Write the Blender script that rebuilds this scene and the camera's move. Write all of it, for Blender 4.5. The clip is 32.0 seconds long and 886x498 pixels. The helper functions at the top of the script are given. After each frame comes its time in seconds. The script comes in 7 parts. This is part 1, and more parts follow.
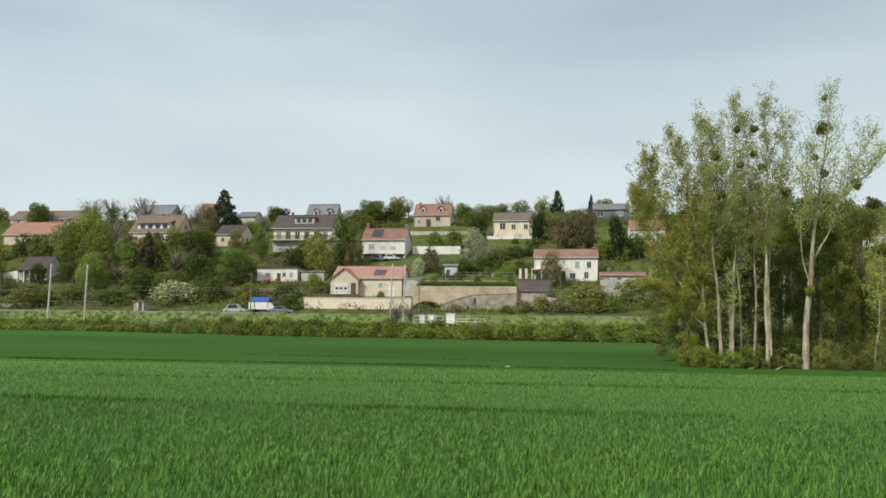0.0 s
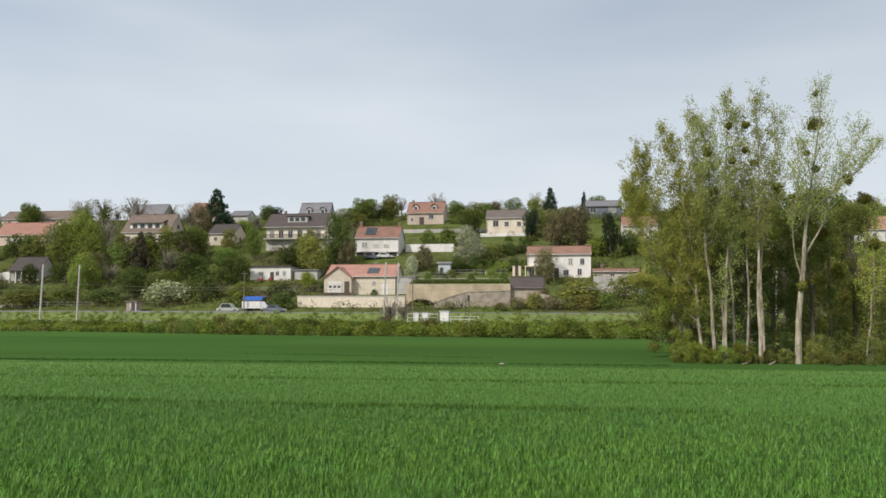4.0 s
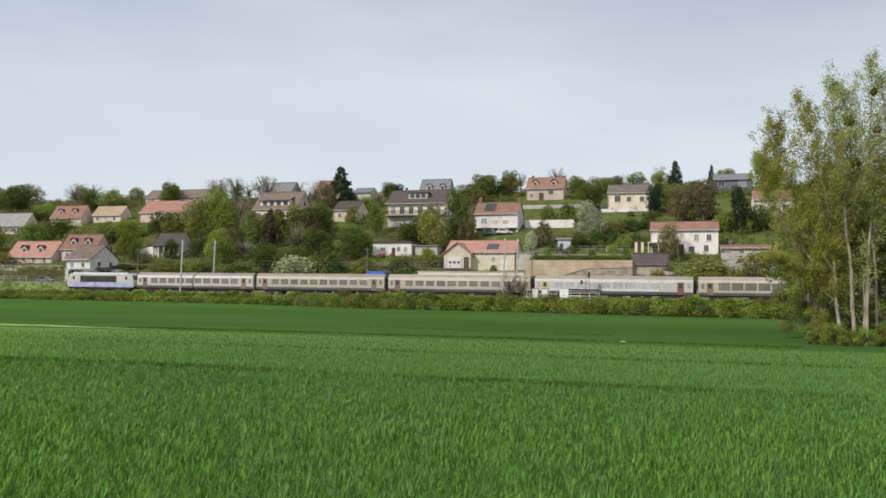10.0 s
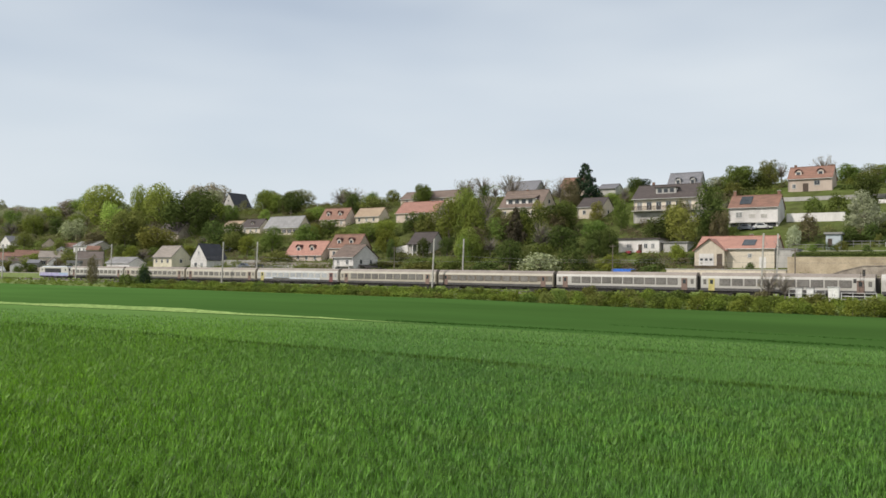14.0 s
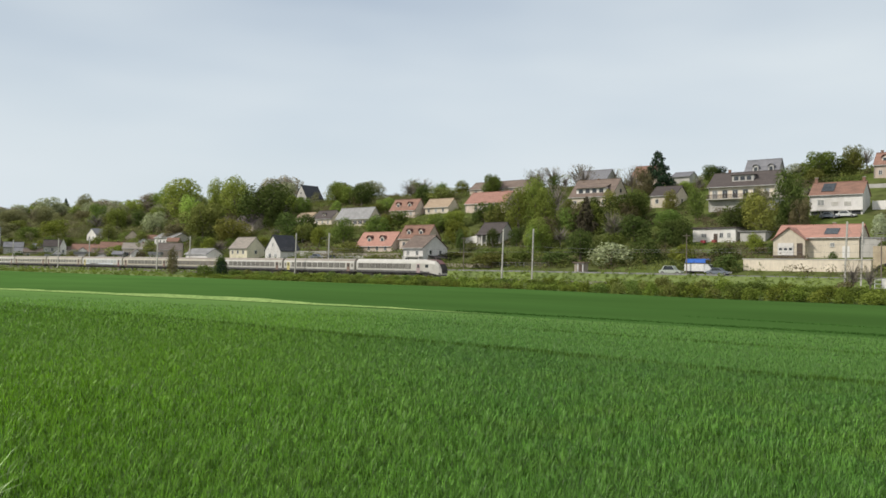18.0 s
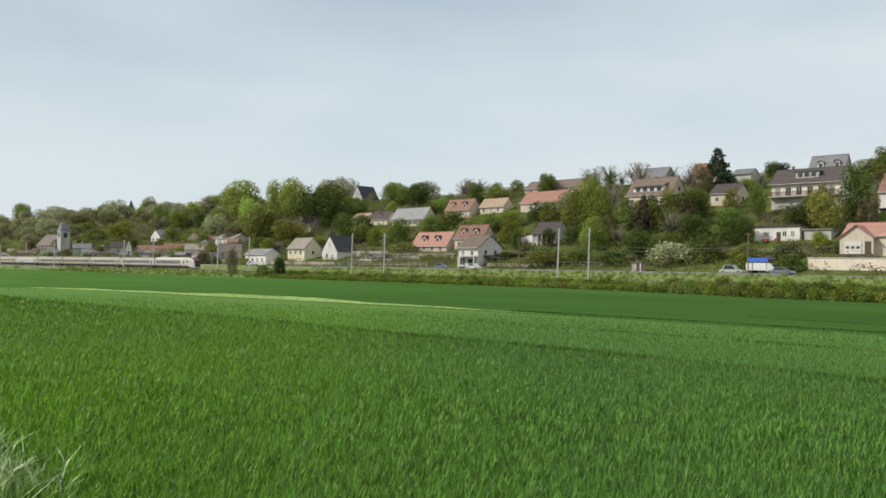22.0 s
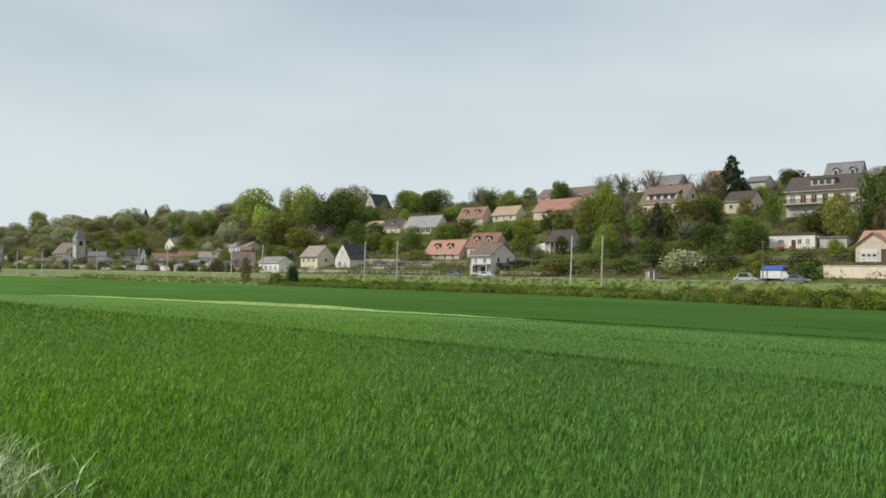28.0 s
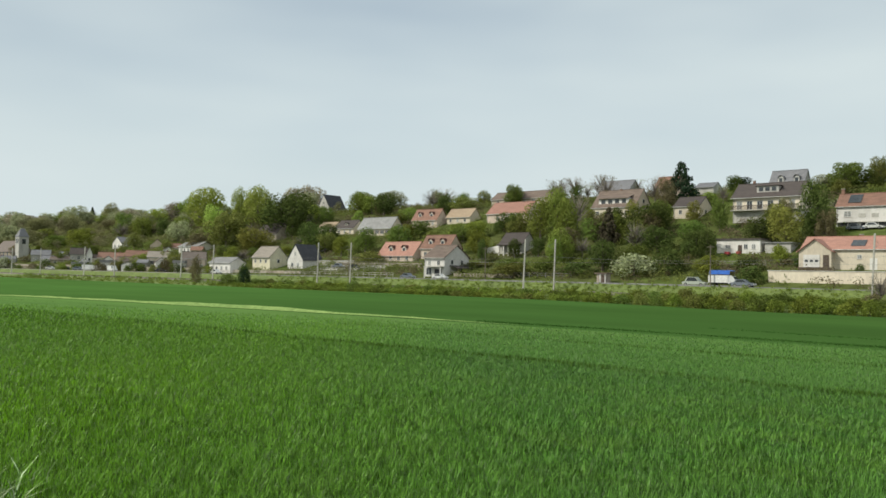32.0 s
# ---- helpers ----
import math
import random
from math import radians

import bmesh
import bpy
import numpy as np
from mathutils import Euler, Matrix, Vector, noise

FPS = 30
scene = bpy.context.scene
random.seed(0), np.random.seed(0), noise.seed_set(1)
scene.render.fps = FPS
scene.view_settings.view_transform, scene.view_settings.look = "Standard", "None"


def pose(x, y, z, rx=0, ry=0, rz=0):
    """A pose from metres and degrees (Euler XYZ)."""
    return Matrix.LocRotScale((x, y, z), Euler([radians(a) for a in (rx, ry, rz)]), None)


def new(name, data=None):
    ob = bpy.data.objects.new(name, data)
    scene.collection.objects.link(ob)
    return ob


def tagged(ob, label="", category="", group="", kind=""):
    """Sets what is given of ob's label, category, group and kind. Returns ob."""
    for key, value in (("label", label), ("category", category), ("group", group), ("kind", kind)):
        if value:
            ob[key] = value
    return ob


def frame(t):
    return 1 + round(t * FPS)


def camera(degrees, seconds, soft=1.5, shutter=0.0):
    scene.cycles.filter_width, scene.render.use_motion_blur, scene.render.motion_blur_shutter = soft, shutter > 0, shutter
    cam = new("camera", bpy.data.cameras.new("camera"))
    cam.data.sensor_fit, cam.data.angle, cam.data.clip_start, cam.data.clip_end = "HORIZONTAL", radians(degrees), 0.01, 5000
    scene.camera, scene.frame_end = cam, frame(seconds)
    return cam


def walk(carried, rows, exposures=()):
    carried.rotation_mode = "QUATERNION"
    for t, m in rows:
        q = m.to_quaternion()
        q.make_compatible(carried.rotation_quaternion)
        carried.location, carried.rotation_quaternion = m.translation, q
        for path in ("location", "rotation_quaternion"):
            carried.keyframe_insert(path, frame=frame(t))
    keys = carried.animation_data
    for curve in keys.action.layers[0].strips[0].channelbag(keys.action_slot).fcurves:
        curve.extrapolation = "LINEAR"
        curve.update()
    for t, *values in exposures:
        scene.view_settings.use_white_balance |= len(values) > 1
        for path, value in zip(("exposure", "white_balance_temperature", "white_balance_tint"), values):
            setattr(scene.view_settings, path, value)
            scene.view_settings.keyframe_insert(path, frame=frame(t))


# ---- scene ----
# ---------------------------------------------------------------- camera
EYE = 1.6
cam = camera(58.13, 32.0, soft=1.6)
ROWS = [
    (0, 94.146, -0.478, 8.499),
    (0.5, 94.093, -0.378, 8.444),
    (1, 93.964, -0.338, 8.346),
    (1.5, 93.869, -0.245, 8.252),
    (2, 93.885, -0.150, 8.155),
    (2.5, 93.933, -0.041, 8.048),
    (3, 93.994, -0.022, 7.985),
    (3.5, 93.998, -0.028, 7.988),
    (5.5, 93.814, -0.134, 8.520),
    (6, 93.702, -0.106, 8.652),
    (6.5, 93.547, -0.111, 8.778),
    (7, 93.325, -0.092, 8.965),
    (7.5, 93.080, -0.176, 9.336),
    (8, 92.836, -0.243, 9.987),
    (8.5, 92.635, -0.315, 10.947),
    (9, 92.450, -0.400, 12.332),
    (9.5, 92.315, -0.489, 14.039),
    (10, 92.210, -0.559, 16.586),
    (10.5, 92.115, -0.605, 19.115),
    (11, 92.036, -0.632, 22.131),
    (11.5, 92.018, -0.598, 24.558),
    (12, 92.064, -0.543, 27.121),
    (12.5, 92.121, -0.556, 29.040),
    (13, 92.114, -0.634, 31.018),
    (13.5, 92.022, -0.699, 32.527),
    (14, 91.811, -0.810, 34.041),
    (14.5, 91.584, -0.903, 35.143),
    (15, 91.349, -0.965, 36.201),
    (15.5, 91.188, -0.941, 36.978),
    (17.5, 91.054, -0.726, 38.889),
    (18, 91.057, -0.727, 39.026),
    (18.5, 91.087, -0.686, 39.086),
    (19, 91.099, -0.666, 39.167),
    (19.5, 91.111, -0.632, 39.341),
    (20, 91.099, -0.599, 39.696),
    (20.5, 91.054, -0.602, 40.205),
    (21, 91.029, -0.586, 41.032),
    (21.5, 91.007, -0.605, 41.910),
    (22, 90.996, -0.598, 42.983),
    (22.5, 91.038, -0.537, 43.822),
    (23, 91.086, -0.536, 44.554),
    (23.5, 91.131, -0.484, 44.930),
    (24, 91.140, -0.461, 45.093),
    (24.5, 91.149, -0.433, 45.059),
    (25, 91.159, -0.384, 44.924),
    (25.5, 91.177, -0.356, 44.762),
    (27.5, 91.477, -0.581, 44.073),
    (28, 91.550, -0.608, 43.893),
    (28.5, 91.590, -0.603, 43.715),
    (29, 91.598, -0.614, 43.463),
    (29.5, 91.620, -0.584, 43.184),
    (30, 91.633, -0.614, 42.825),
    (30.5, 91.671, -0.563, 42.372),
    (31, 91.698, -0.709, 41.794),
    (31.5, 91.721, -0.845, 41.164),
    (32, 91.749, -1.050, 40.572),
]
WHITES = [(0, 0, 6500, 7), (2, 0, 6470, 13), (13, 0, 6470, 13), (20, 0, 6510, 10), (29, -0.03, 6560, 7), (32, -0.05, 6560, 5)]
walk(cam, [(t, pose(0, 0, EYE, rx, ry, rz)) for t, rx, ry, rz in ROWS], WHITES)

# ---------------------------------------------------------------- light
SUN_TURN, SUN_HIGH = -38.0, 40.0        # degrees: behind the camera to its left
world = bpy.data.worlds.new("hazy_spring_sky")
scene.world = world
world.use_nodes = True
wn, wl = world.node_tree.nodes, world.node_tree.links
wn.clear()
sky = wn.new("ShaderNodeTexSky")
sky.sky_type, sky.sun_disc = "NISHITA", False
sky.sun_elevation, sky.sun_rotation = radians(SUN_HIGH), radians(180 + SUN_TURN)
sky.air_density, sky.dust_density, sky.ozone_density = 1.0, 2.0, 1.0
coord = wn.new("ShaderNodeTexCoord")
stretch = wn.new("ShaderNodeMapping")
stretch.inputs["Scale"].default_value = (1.1, 1.1, 4.5)
stretch.inputs["Rotation"].default_value = (0.25, 0.2, 0.4)
veil = wn.new("ShaderNodeTexNoise")
veil.inputs["Scale"].default_value, veil.inputs["Detail"].default_value, veil.inputs["Roughness"].default_value = 1.6, 3, 0.45
veil_ramp = wn.new("ShaderNodeValToRGB")
veil_ramp.color_ramp.elements[0].position, veil_ramp.color_ramp.elements[0].color = 0.30, (0.50, 0.50, 0.50, 1)
veil_ramp.color_ramp.elements[1].position, veil_ramp.color_ramp.elements[1].color = 0.72, (0.86, 0.86, 0.86, 1)
haze = wn.new("ShaderNodeMix")
haze.data_type = "RGBA"
haze.inputs["B"].default_value = (7.0, 7.75, 8.15, 1)     # thin high cloud
back = wn.new("ShaderNodeBackground")
back.inputs["Strength"].default_value = 0.1
wout = wn.new("ShaderNodeOutputWorld")
wl.new(coord.outputs["Generated"], stretch.inputs["Vector"])
wl.new(stretch.outputs["Vector"], veil.inputs["Vector"])
wl.new(veil.outputs["Fac"], veil_ramp.inputs["Fac"])
level = wn.new("ShaderNodeSeparateXYZ")
low = wn.new("ShaderNodeMapRange")
low.inputs["From Min"].default_value, low.inputs["From Max"].default_value = 0.0, 0.35
low.inputs["To Min"].default_value, low.inputs["To Max"].default_value = 0.38, 0.0
total = wn.new("ShaderNodeMath")
total.operation, total.use_clamp = "ADD", True
wl.new(coord.outputs["Generated"], level.inputs["Vector"])
wl.new(level.outputs["Z"], low.inputs["Value"])
wl.new(veil_ramp.outputs["Color"], total.inputs[0])
wl.new(low.outputs["Result"], total.inputs[1])
wl.new(total.outputs["Value"], haze.inputs["Factor"])
wl.new(sky.outputs["Color"], haze.inputs["A"])
wl.new(haze.outputs["Result"], back.inputs["Color"])
wl.new(back.outputs["Background"], wout.inputs["Surface"])
sun_data = bpy.data.lights.new("sun", "SUN")
sun_data.energy, sun_data.angle, sun_data.color = 3.5, radians(2), (1.0, 0.95, 0.86)
sun = new("sun", sun_data)
sun.rotation_euler = Euler((radians(90 - SUN_HIGH), 0, radians(SUN_TURN)))

# ---------------------------------------------------------------- materials
MATS = {}


def surface(name, colour, second=None, scale=3.0, rough=0.8, metal=0.0, bump=0.0, bump_scale=20.0, vary=0.12, stretch=(1, 1, 1), fine=0.25, spec=0.3):
    """A noise-coloured surface: broad patches between two colours, fine grain, random shift from object to object, and relief."""
    if name in MATS:
        return MATS[name]
    m = bpy.data.materials.new(name)
    m.use_nodes = True
    n, l = m.node_tree.nodes, m.node_tree.links
    b = n["Principled BSDF"]
    second = second or tuple(c * 0.72 for c in colour)
    tc = n.new("ShaderNodeTexCoord")
    mp = n.new("ShaderNodeMapping")
    mp.inputs["Scale"].default_value = stretch
    big = n.new("ShaderNodeTexNoise")
    big.inputs["Scale"].default_value, big.inputs["Detail"].default_value = scale, 5
    small = n.new("ShaderNodeTexNoise")
    small.inputs["Scale"].default_value, small.inputs["Detail"].default_value = scale * 9, 3
    mix = n.new("ShaderNodeMix")
    mix.data_type = "RGBA"
    mix.inputs["A"].default_value, mix.inputs["B"].default_value = (*colour, 1), (*second, 1)
    ramp = n.new("ShaderNodeMapRange")
    ramp.inputs["From Min"].default_value, ramp.inputs["From Max"].default_value = 0.35, 0.65
    info = n.new("ShaderNodeObjectInfo")
    val = n.new("ShaderNodeMapRange")
    val.inputs["To Min"].default_value, val.inputs["To Max"].default_value = 1 - vary, 1 + vary
    grain = n.new("ShaderNodeMapRange")
    grain.inputs["From Min"].default_value, grain.inputs["From Max"].default_value = 0.3, 0.7
    grain.inputs["To Min"].default_value, grain.inputs["To Max"].default_value = 1 - fine, 1 + fine
    mul = n.new("ShaderNodeMath")
    mul.operation = "MULTIPLY"
    hsv = n.new("ShaderNodeHueSaturation")
    l.new(tc.outputs["Object"], mp.inputs["Vector"])
    l.new(mp.outputs["Vector"], big.inputs["Vector"])
    l.new(mp.outputs["Vector"], small.inputs["Vector"])
    l.new(big.outputs["Fac"], ramp.inputs["Value"])
    l.new(ramp.outputs["Result"], mix.inputs["Factor"])
    l.new(info.outputs["Random"], val.inputs["Value"])
    l.new(small.outputs["Fac"], grain.inputs["Value"])
    l.new(val.outputs["Result"], mul.inputs[0])
    l.new(grain.outputs["Result"], mul.inputs[1])
    l.new(mul.outputs["Value"], hsv.inputs["Value"])
    l.new(mix.outputs["Result"], hsv.inputs["Color"])
    l.new(hsv.outputs["Color"], b.inputs["Base Color"])
    b.inputs["Roughness"].default_value, b.inputs["Metallic"].default_value = rough, metal
    b.inputs["Specular IOR Level"].default_value = spec
    if bump:
        bn = n.new("ShaderNodeTexNoise")
        bn.inputs["Scale"].default_value, bn.inputs["Detail"].default_value = bump_scale, 4
        bp = n.new("ShaderNodeBump")
        bp.inputs["Strength"].default_value, bp.inputs["Distance"].default_value = bump, 0.05
        l.new(mp.outputs["Vector"], bn.inputs["Vector"])
        l.new(bn.outputs["Fac"], bp.inputs["Height"])
        l.new(bp.outputs["Normal"], b.inputs["Normal"])
    MATS[name] = m
    return m


def leafy(name, colour, second, through_light=0.3, vary=0.22, patch=0.6, gloss=0.0, third=None, along=None):
    """Leaves: colour shifts from leaf to leaf, from clump to clump and from plant to plant; some light passes through."""
    m = bpy.data.materials.new(name)
    m.use_nodes = True
    n, l = m.node_tree.nodes, m.node_tree.links
    n.clear()
    out = n.new("ShaderNodeOutputMaterial")
    geo = n.new("ShaderNodeNewGeometry")
    info = n.new("ShaderNodeObjectInfo")
    tc = n.new("ShaderNodeTexCoord")
    big = n.new("ShaderNodeTexNoise")
    big.inputs["Scale"].default_value, big.inputs["Detail"].default_value = patch, 2
    ramp = n.new("ShaderNodeMapRange")
    ramp.inputs["From Min"].default_value, ramp.inputs["From Max"].default_value = 0.35, 0.65
    mix = n.new("ShaderNodeMix")
    mix.data_type = "RGBA"
    mix.inputs["A"].default_value, mix.inputs["B"].default_value = (*colour, 1), (*second, 1)
    v1 = n.new("ShaderNodeMapRange")
    v1.inputs["To Min"].default_value, v1.inputs["To Max"].default_value = 1 - vary, 1 + vary
    v2 = n.new("ShaderNodeMapRange")
    v2.inputs["To Min"].default_value, v2.inputs["To Max"].default_value = 0.75, 1.25
    hue = n.new("ShaderNodeMapRange")
    hue.inputs["To Min"].default_value, hue.inputs["To Max"].default_value = 0.485, 0.515
    mul = n.new("ShaderNodeMath")
    mul.operation = "MULTIPLY"
    hsv = n.new("ShaderNodeHueSaturation")
    d, tr, sh = n.new("ShaderNodeBsdfDiffuse"), n.new("ShaderNodeBsdfTranslucent"), n.new("ShaderNodeMixShader")
    sh.inputs["Fac"].default_value = through_light
    l.new(tc.outputs["Object"], big.inputs["Vector"])
    l.new(big.outputs["Fac"], ramp.inputs["Value"])
    l.new(ramp.outputs["Result"], mix.inputs["Factor"])
    l.new(geo.outputs["Random Per Island"], v1.inputs["Value"])
    l.new(info.outputs["Random"], v2.inputs["Value"])
    l.new(info.outputs["Random"], hue.inputs["Value"])
    l.new(v1.outputs["Result"], mul.inputs[0])
    l.new(v2.outputs["Result"], mul.inputs[1])
    l.new(mul.outputs["Value"], hsv.inputs["Value"])
    l.new(hue.outputs["Result"], hsv.inputs["Hue"])
    tint = mix.outputs["Result"]
    if third:
        spot = n.new("ShaderNodeTexNoise")
        spot.inputs["Scale"].default_value, spot.inputs["Detail"].default_value = patch * 0.7, 1
        shift = n.new("ShaderNodeVectorMath")
        shift.inputs[1].default_value = (37, 11, 5)
        far = n.new("ShaderNodeMapRange")
        far.inputs["From Min"].default_value, far.inputs["From Max"].default_value = 0.48, 0.62
        mix3 = n.new("ShaderNodeMix")
        mix3.data_type = "RGBA"
        mix3.inputs["B"].default_value = (*third, 1)
        l.new(tc.outputs["Object"], shift.inputs[0])
        l.new(shift.outputs["Vector"], spot.inputs["Vector"])
        l.new(spot.outputs["Fac"], far.inputs["Value"])
        l.new(far.outputs["Result"], mix3.inputs["Factor"])
        l.new(tint, mix3.inputs["A"])
        tint = mix3.outputs["Result"]
    if along:
        way, near, far_off, other = along
        dot, drift, mix4, ragged = n.new("ShaderNodeVectorMath"), n.new("ShaderNodeMapRange"), n.new("ShaderNodeMix"), n.new("ShaderNodeMath")
        dot.operation, dot.inputs[1].default_value = "DOT_PRODUCT", way
        drift.inputs["From Min"].default_value, drift.inputs["From Max"].default_value = near, far_off
        ragged.operation, ragged.inputs[1].default_value = "MULTIPLY_ADD", 5.0
        mix4.data_type = "RGBA"
        mix4.inputs["B"].default_value = (*other, 1)
        l.new(tc.outputs["Object"], dot.inputs[0])
        l.new(big.outputs["Fac"], ragged.inputs[0])
        l.new(dot.outputs["Value"], ragged.inputs[2])
        l.new(ragged.outputs["Value"], drift.inputs["Value"])
        l.new(drift.outputs["Result"], mix4.inputs["Factor"])
        l.new(tint, mix4.inputs["A"])
        tint = mix4.outputs["Result"]
    l.new(tint, hsv.inputs["Color"])
    l.new(hsv.outputs["Color"], d.inputs["Color"])
    l.new(hsv.outputs["Color"], tr.inputs["Color"])
    l.new(d.outputs["BSDF"], sh.inputs[1])
    l.new(tr.outputs["BSDF"], sh.inputs[2])
    last = sh
    if gloss:
        gl, sh2, fr, amount = n.new("ShaderNodeBsdfGlossy"), n.new("ShaderNodeMixShader"), n.new("ShaderNodeFresnel"), n.new("ShaderNodeMath")
        gl.inputs["Roughness"].default_value, fr.inputs["IOR"].default_value = 0.38, 1.33
        amount.operation, amount.inputs[1].default_value = "MULTIPLY", gloss
        l.new(fr.outputs["Fac"], amount.inputs[0])
        l.new(amount.outputs["Value"], sh2.inputs["Fac"])
        l.new(sh.outputs["Shader"], sh2.inputs[1])
        l.new(gl.outputs["BSDF"], sh2.inputs[2])
        last = sh2
    l.new(last.outputs["Shader"], out.inputs["Surface"])
    MATS[name] = m
    return m


LEAVES = {
    "mid": leafy("leaves_mid_green", (0.168, 0.222, 0.051), (0.115, 0.158, 0.040)),
    "fresh": leafy("leaves_fresh_green", (0.262, 0.318, 0.070), (0.172, 0.222, 0.049)),
    "spring": leafy("bright_spring_leaves", (0.410, 0.500, 0.115), (0.290, 0.365, 0.082)),
    "dark": leafy("leaves_dark_green", (0.084, 0.116, 0.034), (0.108, 0.138, 0.037)),
    "olive": leafy("leaves_olive", (0.222, 0.234, 0.064), (0.156, 0.174, 0.050)),
    "brown": leafy("buds_brown", (0.205, 0.178, 0.092), (0.152, 0.140, 0.070)),
    "yellow": leafy("leaves_yellow_green", (0.250, 0.285, 0.052), (0.175, 0.210, 0.042)),
    "warm": leafy("warm_olive_leaves", (0.270, 0.262, 0.064), (0.185, 0.190, 0.049)),
    # distance haze of the far trees mixed into a pale leaf colour
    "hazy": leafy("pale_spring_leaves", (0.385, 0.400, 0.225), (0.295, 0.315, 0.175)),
    "mauve": leafy("mauve_buds", (0.355, 0.305, 0.225), (0.275, 0.240, 0.170)),
    "bank": leafy("bank_scrub_leaves", (0.205, 0.255, 0.046), (0.130, 0.172, 0.036), 0.3, 0.25, 0.3),
    "blossom": leafy("white_blossom", (0.48, 0.50, 0.35), (0.30, 0.34, 0.18)),
    "copper": leafy("copper_needles", (0.070, 0.060, 0.040), (0.095, 0.080, 0.052), 0.15),
    "fir": leafy("fir_needles", (0.028, 0.046, 0.026), (0.040, 0.058, 0.030), 0.15),
    "poplar": leafy("poplar_leaves", (0.455, 0.485, 0.160), (0.325, 0.355, 0.105), 0.45, 0.30),
    "poplar_low": leafy("low_poplar_leaves", (0.510, 0.535, 0.130), (0.380, 0.410, 0.092), 0.45, 0.35),
    "thicket": leafy("mixed_thicket", (0.205, 0.232, 0.060), (0.136, 0.158, 0.047), 0.35, 0.15, 0.10, 0.0, (0.172, 0.142, 0.084)),
    # ridge wood, its colours lightened to stand for the haze before it
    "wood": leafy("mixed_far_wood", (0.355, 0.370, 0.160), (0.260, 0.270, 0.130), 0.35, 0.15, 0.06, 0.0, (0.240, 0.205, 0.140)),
    "mistletoe": leafy("mistletoe_leaves", (0.190, 0.186, 0.040), (0.135, 0.138, 0.032), 0.3),
}
BARK = surface("grey_bark", (0.20, 0.17, 0.13), (0.10, 0.085, 0.065), 1.5, 0.9, bump=0.5, stretch=(1, 1, 0.3))
POPLAR_BARK = surface("pale_poplar_bark", (0.46, 0.405, 0.315), (0.15, 0.12, 0.085), 3.4, 0.9, bump=0.6, stretch=(1, 1, 0.25))
TWIG = surface("bare_twigs", (0.225, 0.195, 0.165), (0.155, 0.135, 0.115), 2.0, 0.9)
WHEAT = leafy("wheat_blades", (0.109, 0.216, 0.036), (0.130, 0.232, 0.034), 0.36, 0.72, 0.8, 0.55, None, ((1.0, 0.9, 0.0), 4.5, -4.0, (0.156, 0.276, 0.014)))
PALE_TWIG = surface("pale_poplar_twigs", (0.30, 0.265, 0.22), (0.19, 0.165, 0.135), 2.0, 0.9)
WHEAT_FAR = leafy("wheat_blades_in_the_distance", (0.100, 0.204, 0.040), (0.113, 0.212, 0.040), 0.36, 0.30, 0.8, 0.5, None, ((1.0, 0.9, 0.0), 4.5, -4.0, (0.146, 0.268, 0.026)))
RUT_SHADE = leafy("bruised_wheat_in_wheel_tracks", (0.070, 0.150, 0.024), (0.082, 0.165, 0.026), 0.32, 0.4, 0.12)
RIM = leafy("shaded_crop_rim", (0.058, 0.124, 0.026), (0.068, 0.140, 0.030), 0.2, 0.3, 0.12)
DRY = leafy("pale_dry_grass", (0.660, 0.750, 0.500), (0.240, 0.360, 0.110), 0.3, 0.55, 9.0)
# deep green puts the shade between the near blades into the ground colour
SHADED_SOIL = surface("soil_under_wheat", (0.026, 0.062, 0.008), (0.020, 0.050, 0.006), 0.8, 1.0, spec=0.0)
FAR_CROP = surface("dense_far_crop", (0.048, 0.106, 0.025), (0.064, 0.128, 0.030), 0.008, 1.0, bump=0.4, bump_scale=6, vary=0, fine=0.12, stretch=(0.3, 1.0, 1), spec=0.0)
CANOPY = surface("closed_wheat_canopy", (0.098, 0.184, 0.048), (0.111, 0.197, 0.052), 0.05, 1.0, bump=0.5, bump_scale=9, vary=0, fine=0.14, stretch=(0.4, 1.0, 1), spec=0.0)


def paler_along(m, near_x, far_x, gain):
    """Brightens a crop's base colour towards the village end, where it sends back more sunlight."""
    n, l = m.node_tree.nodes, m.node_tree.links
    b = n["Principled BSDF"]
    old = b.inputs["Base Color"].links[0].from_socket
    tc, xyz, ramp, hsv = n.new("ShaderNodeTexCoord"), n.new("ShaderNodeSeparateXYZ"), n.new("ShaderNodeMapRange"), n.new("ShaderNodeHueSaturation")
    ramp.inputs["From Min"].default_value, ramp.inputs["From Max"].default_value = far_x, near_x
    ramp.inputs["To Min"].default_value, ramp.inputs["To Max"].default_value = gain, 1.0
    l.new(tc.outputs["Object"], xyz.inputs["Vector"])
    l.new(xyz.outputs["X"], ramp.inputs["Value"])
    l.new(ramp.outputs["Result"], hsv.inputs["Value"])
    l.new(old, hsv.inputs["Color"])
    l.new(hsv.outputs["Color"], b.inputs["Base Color"])


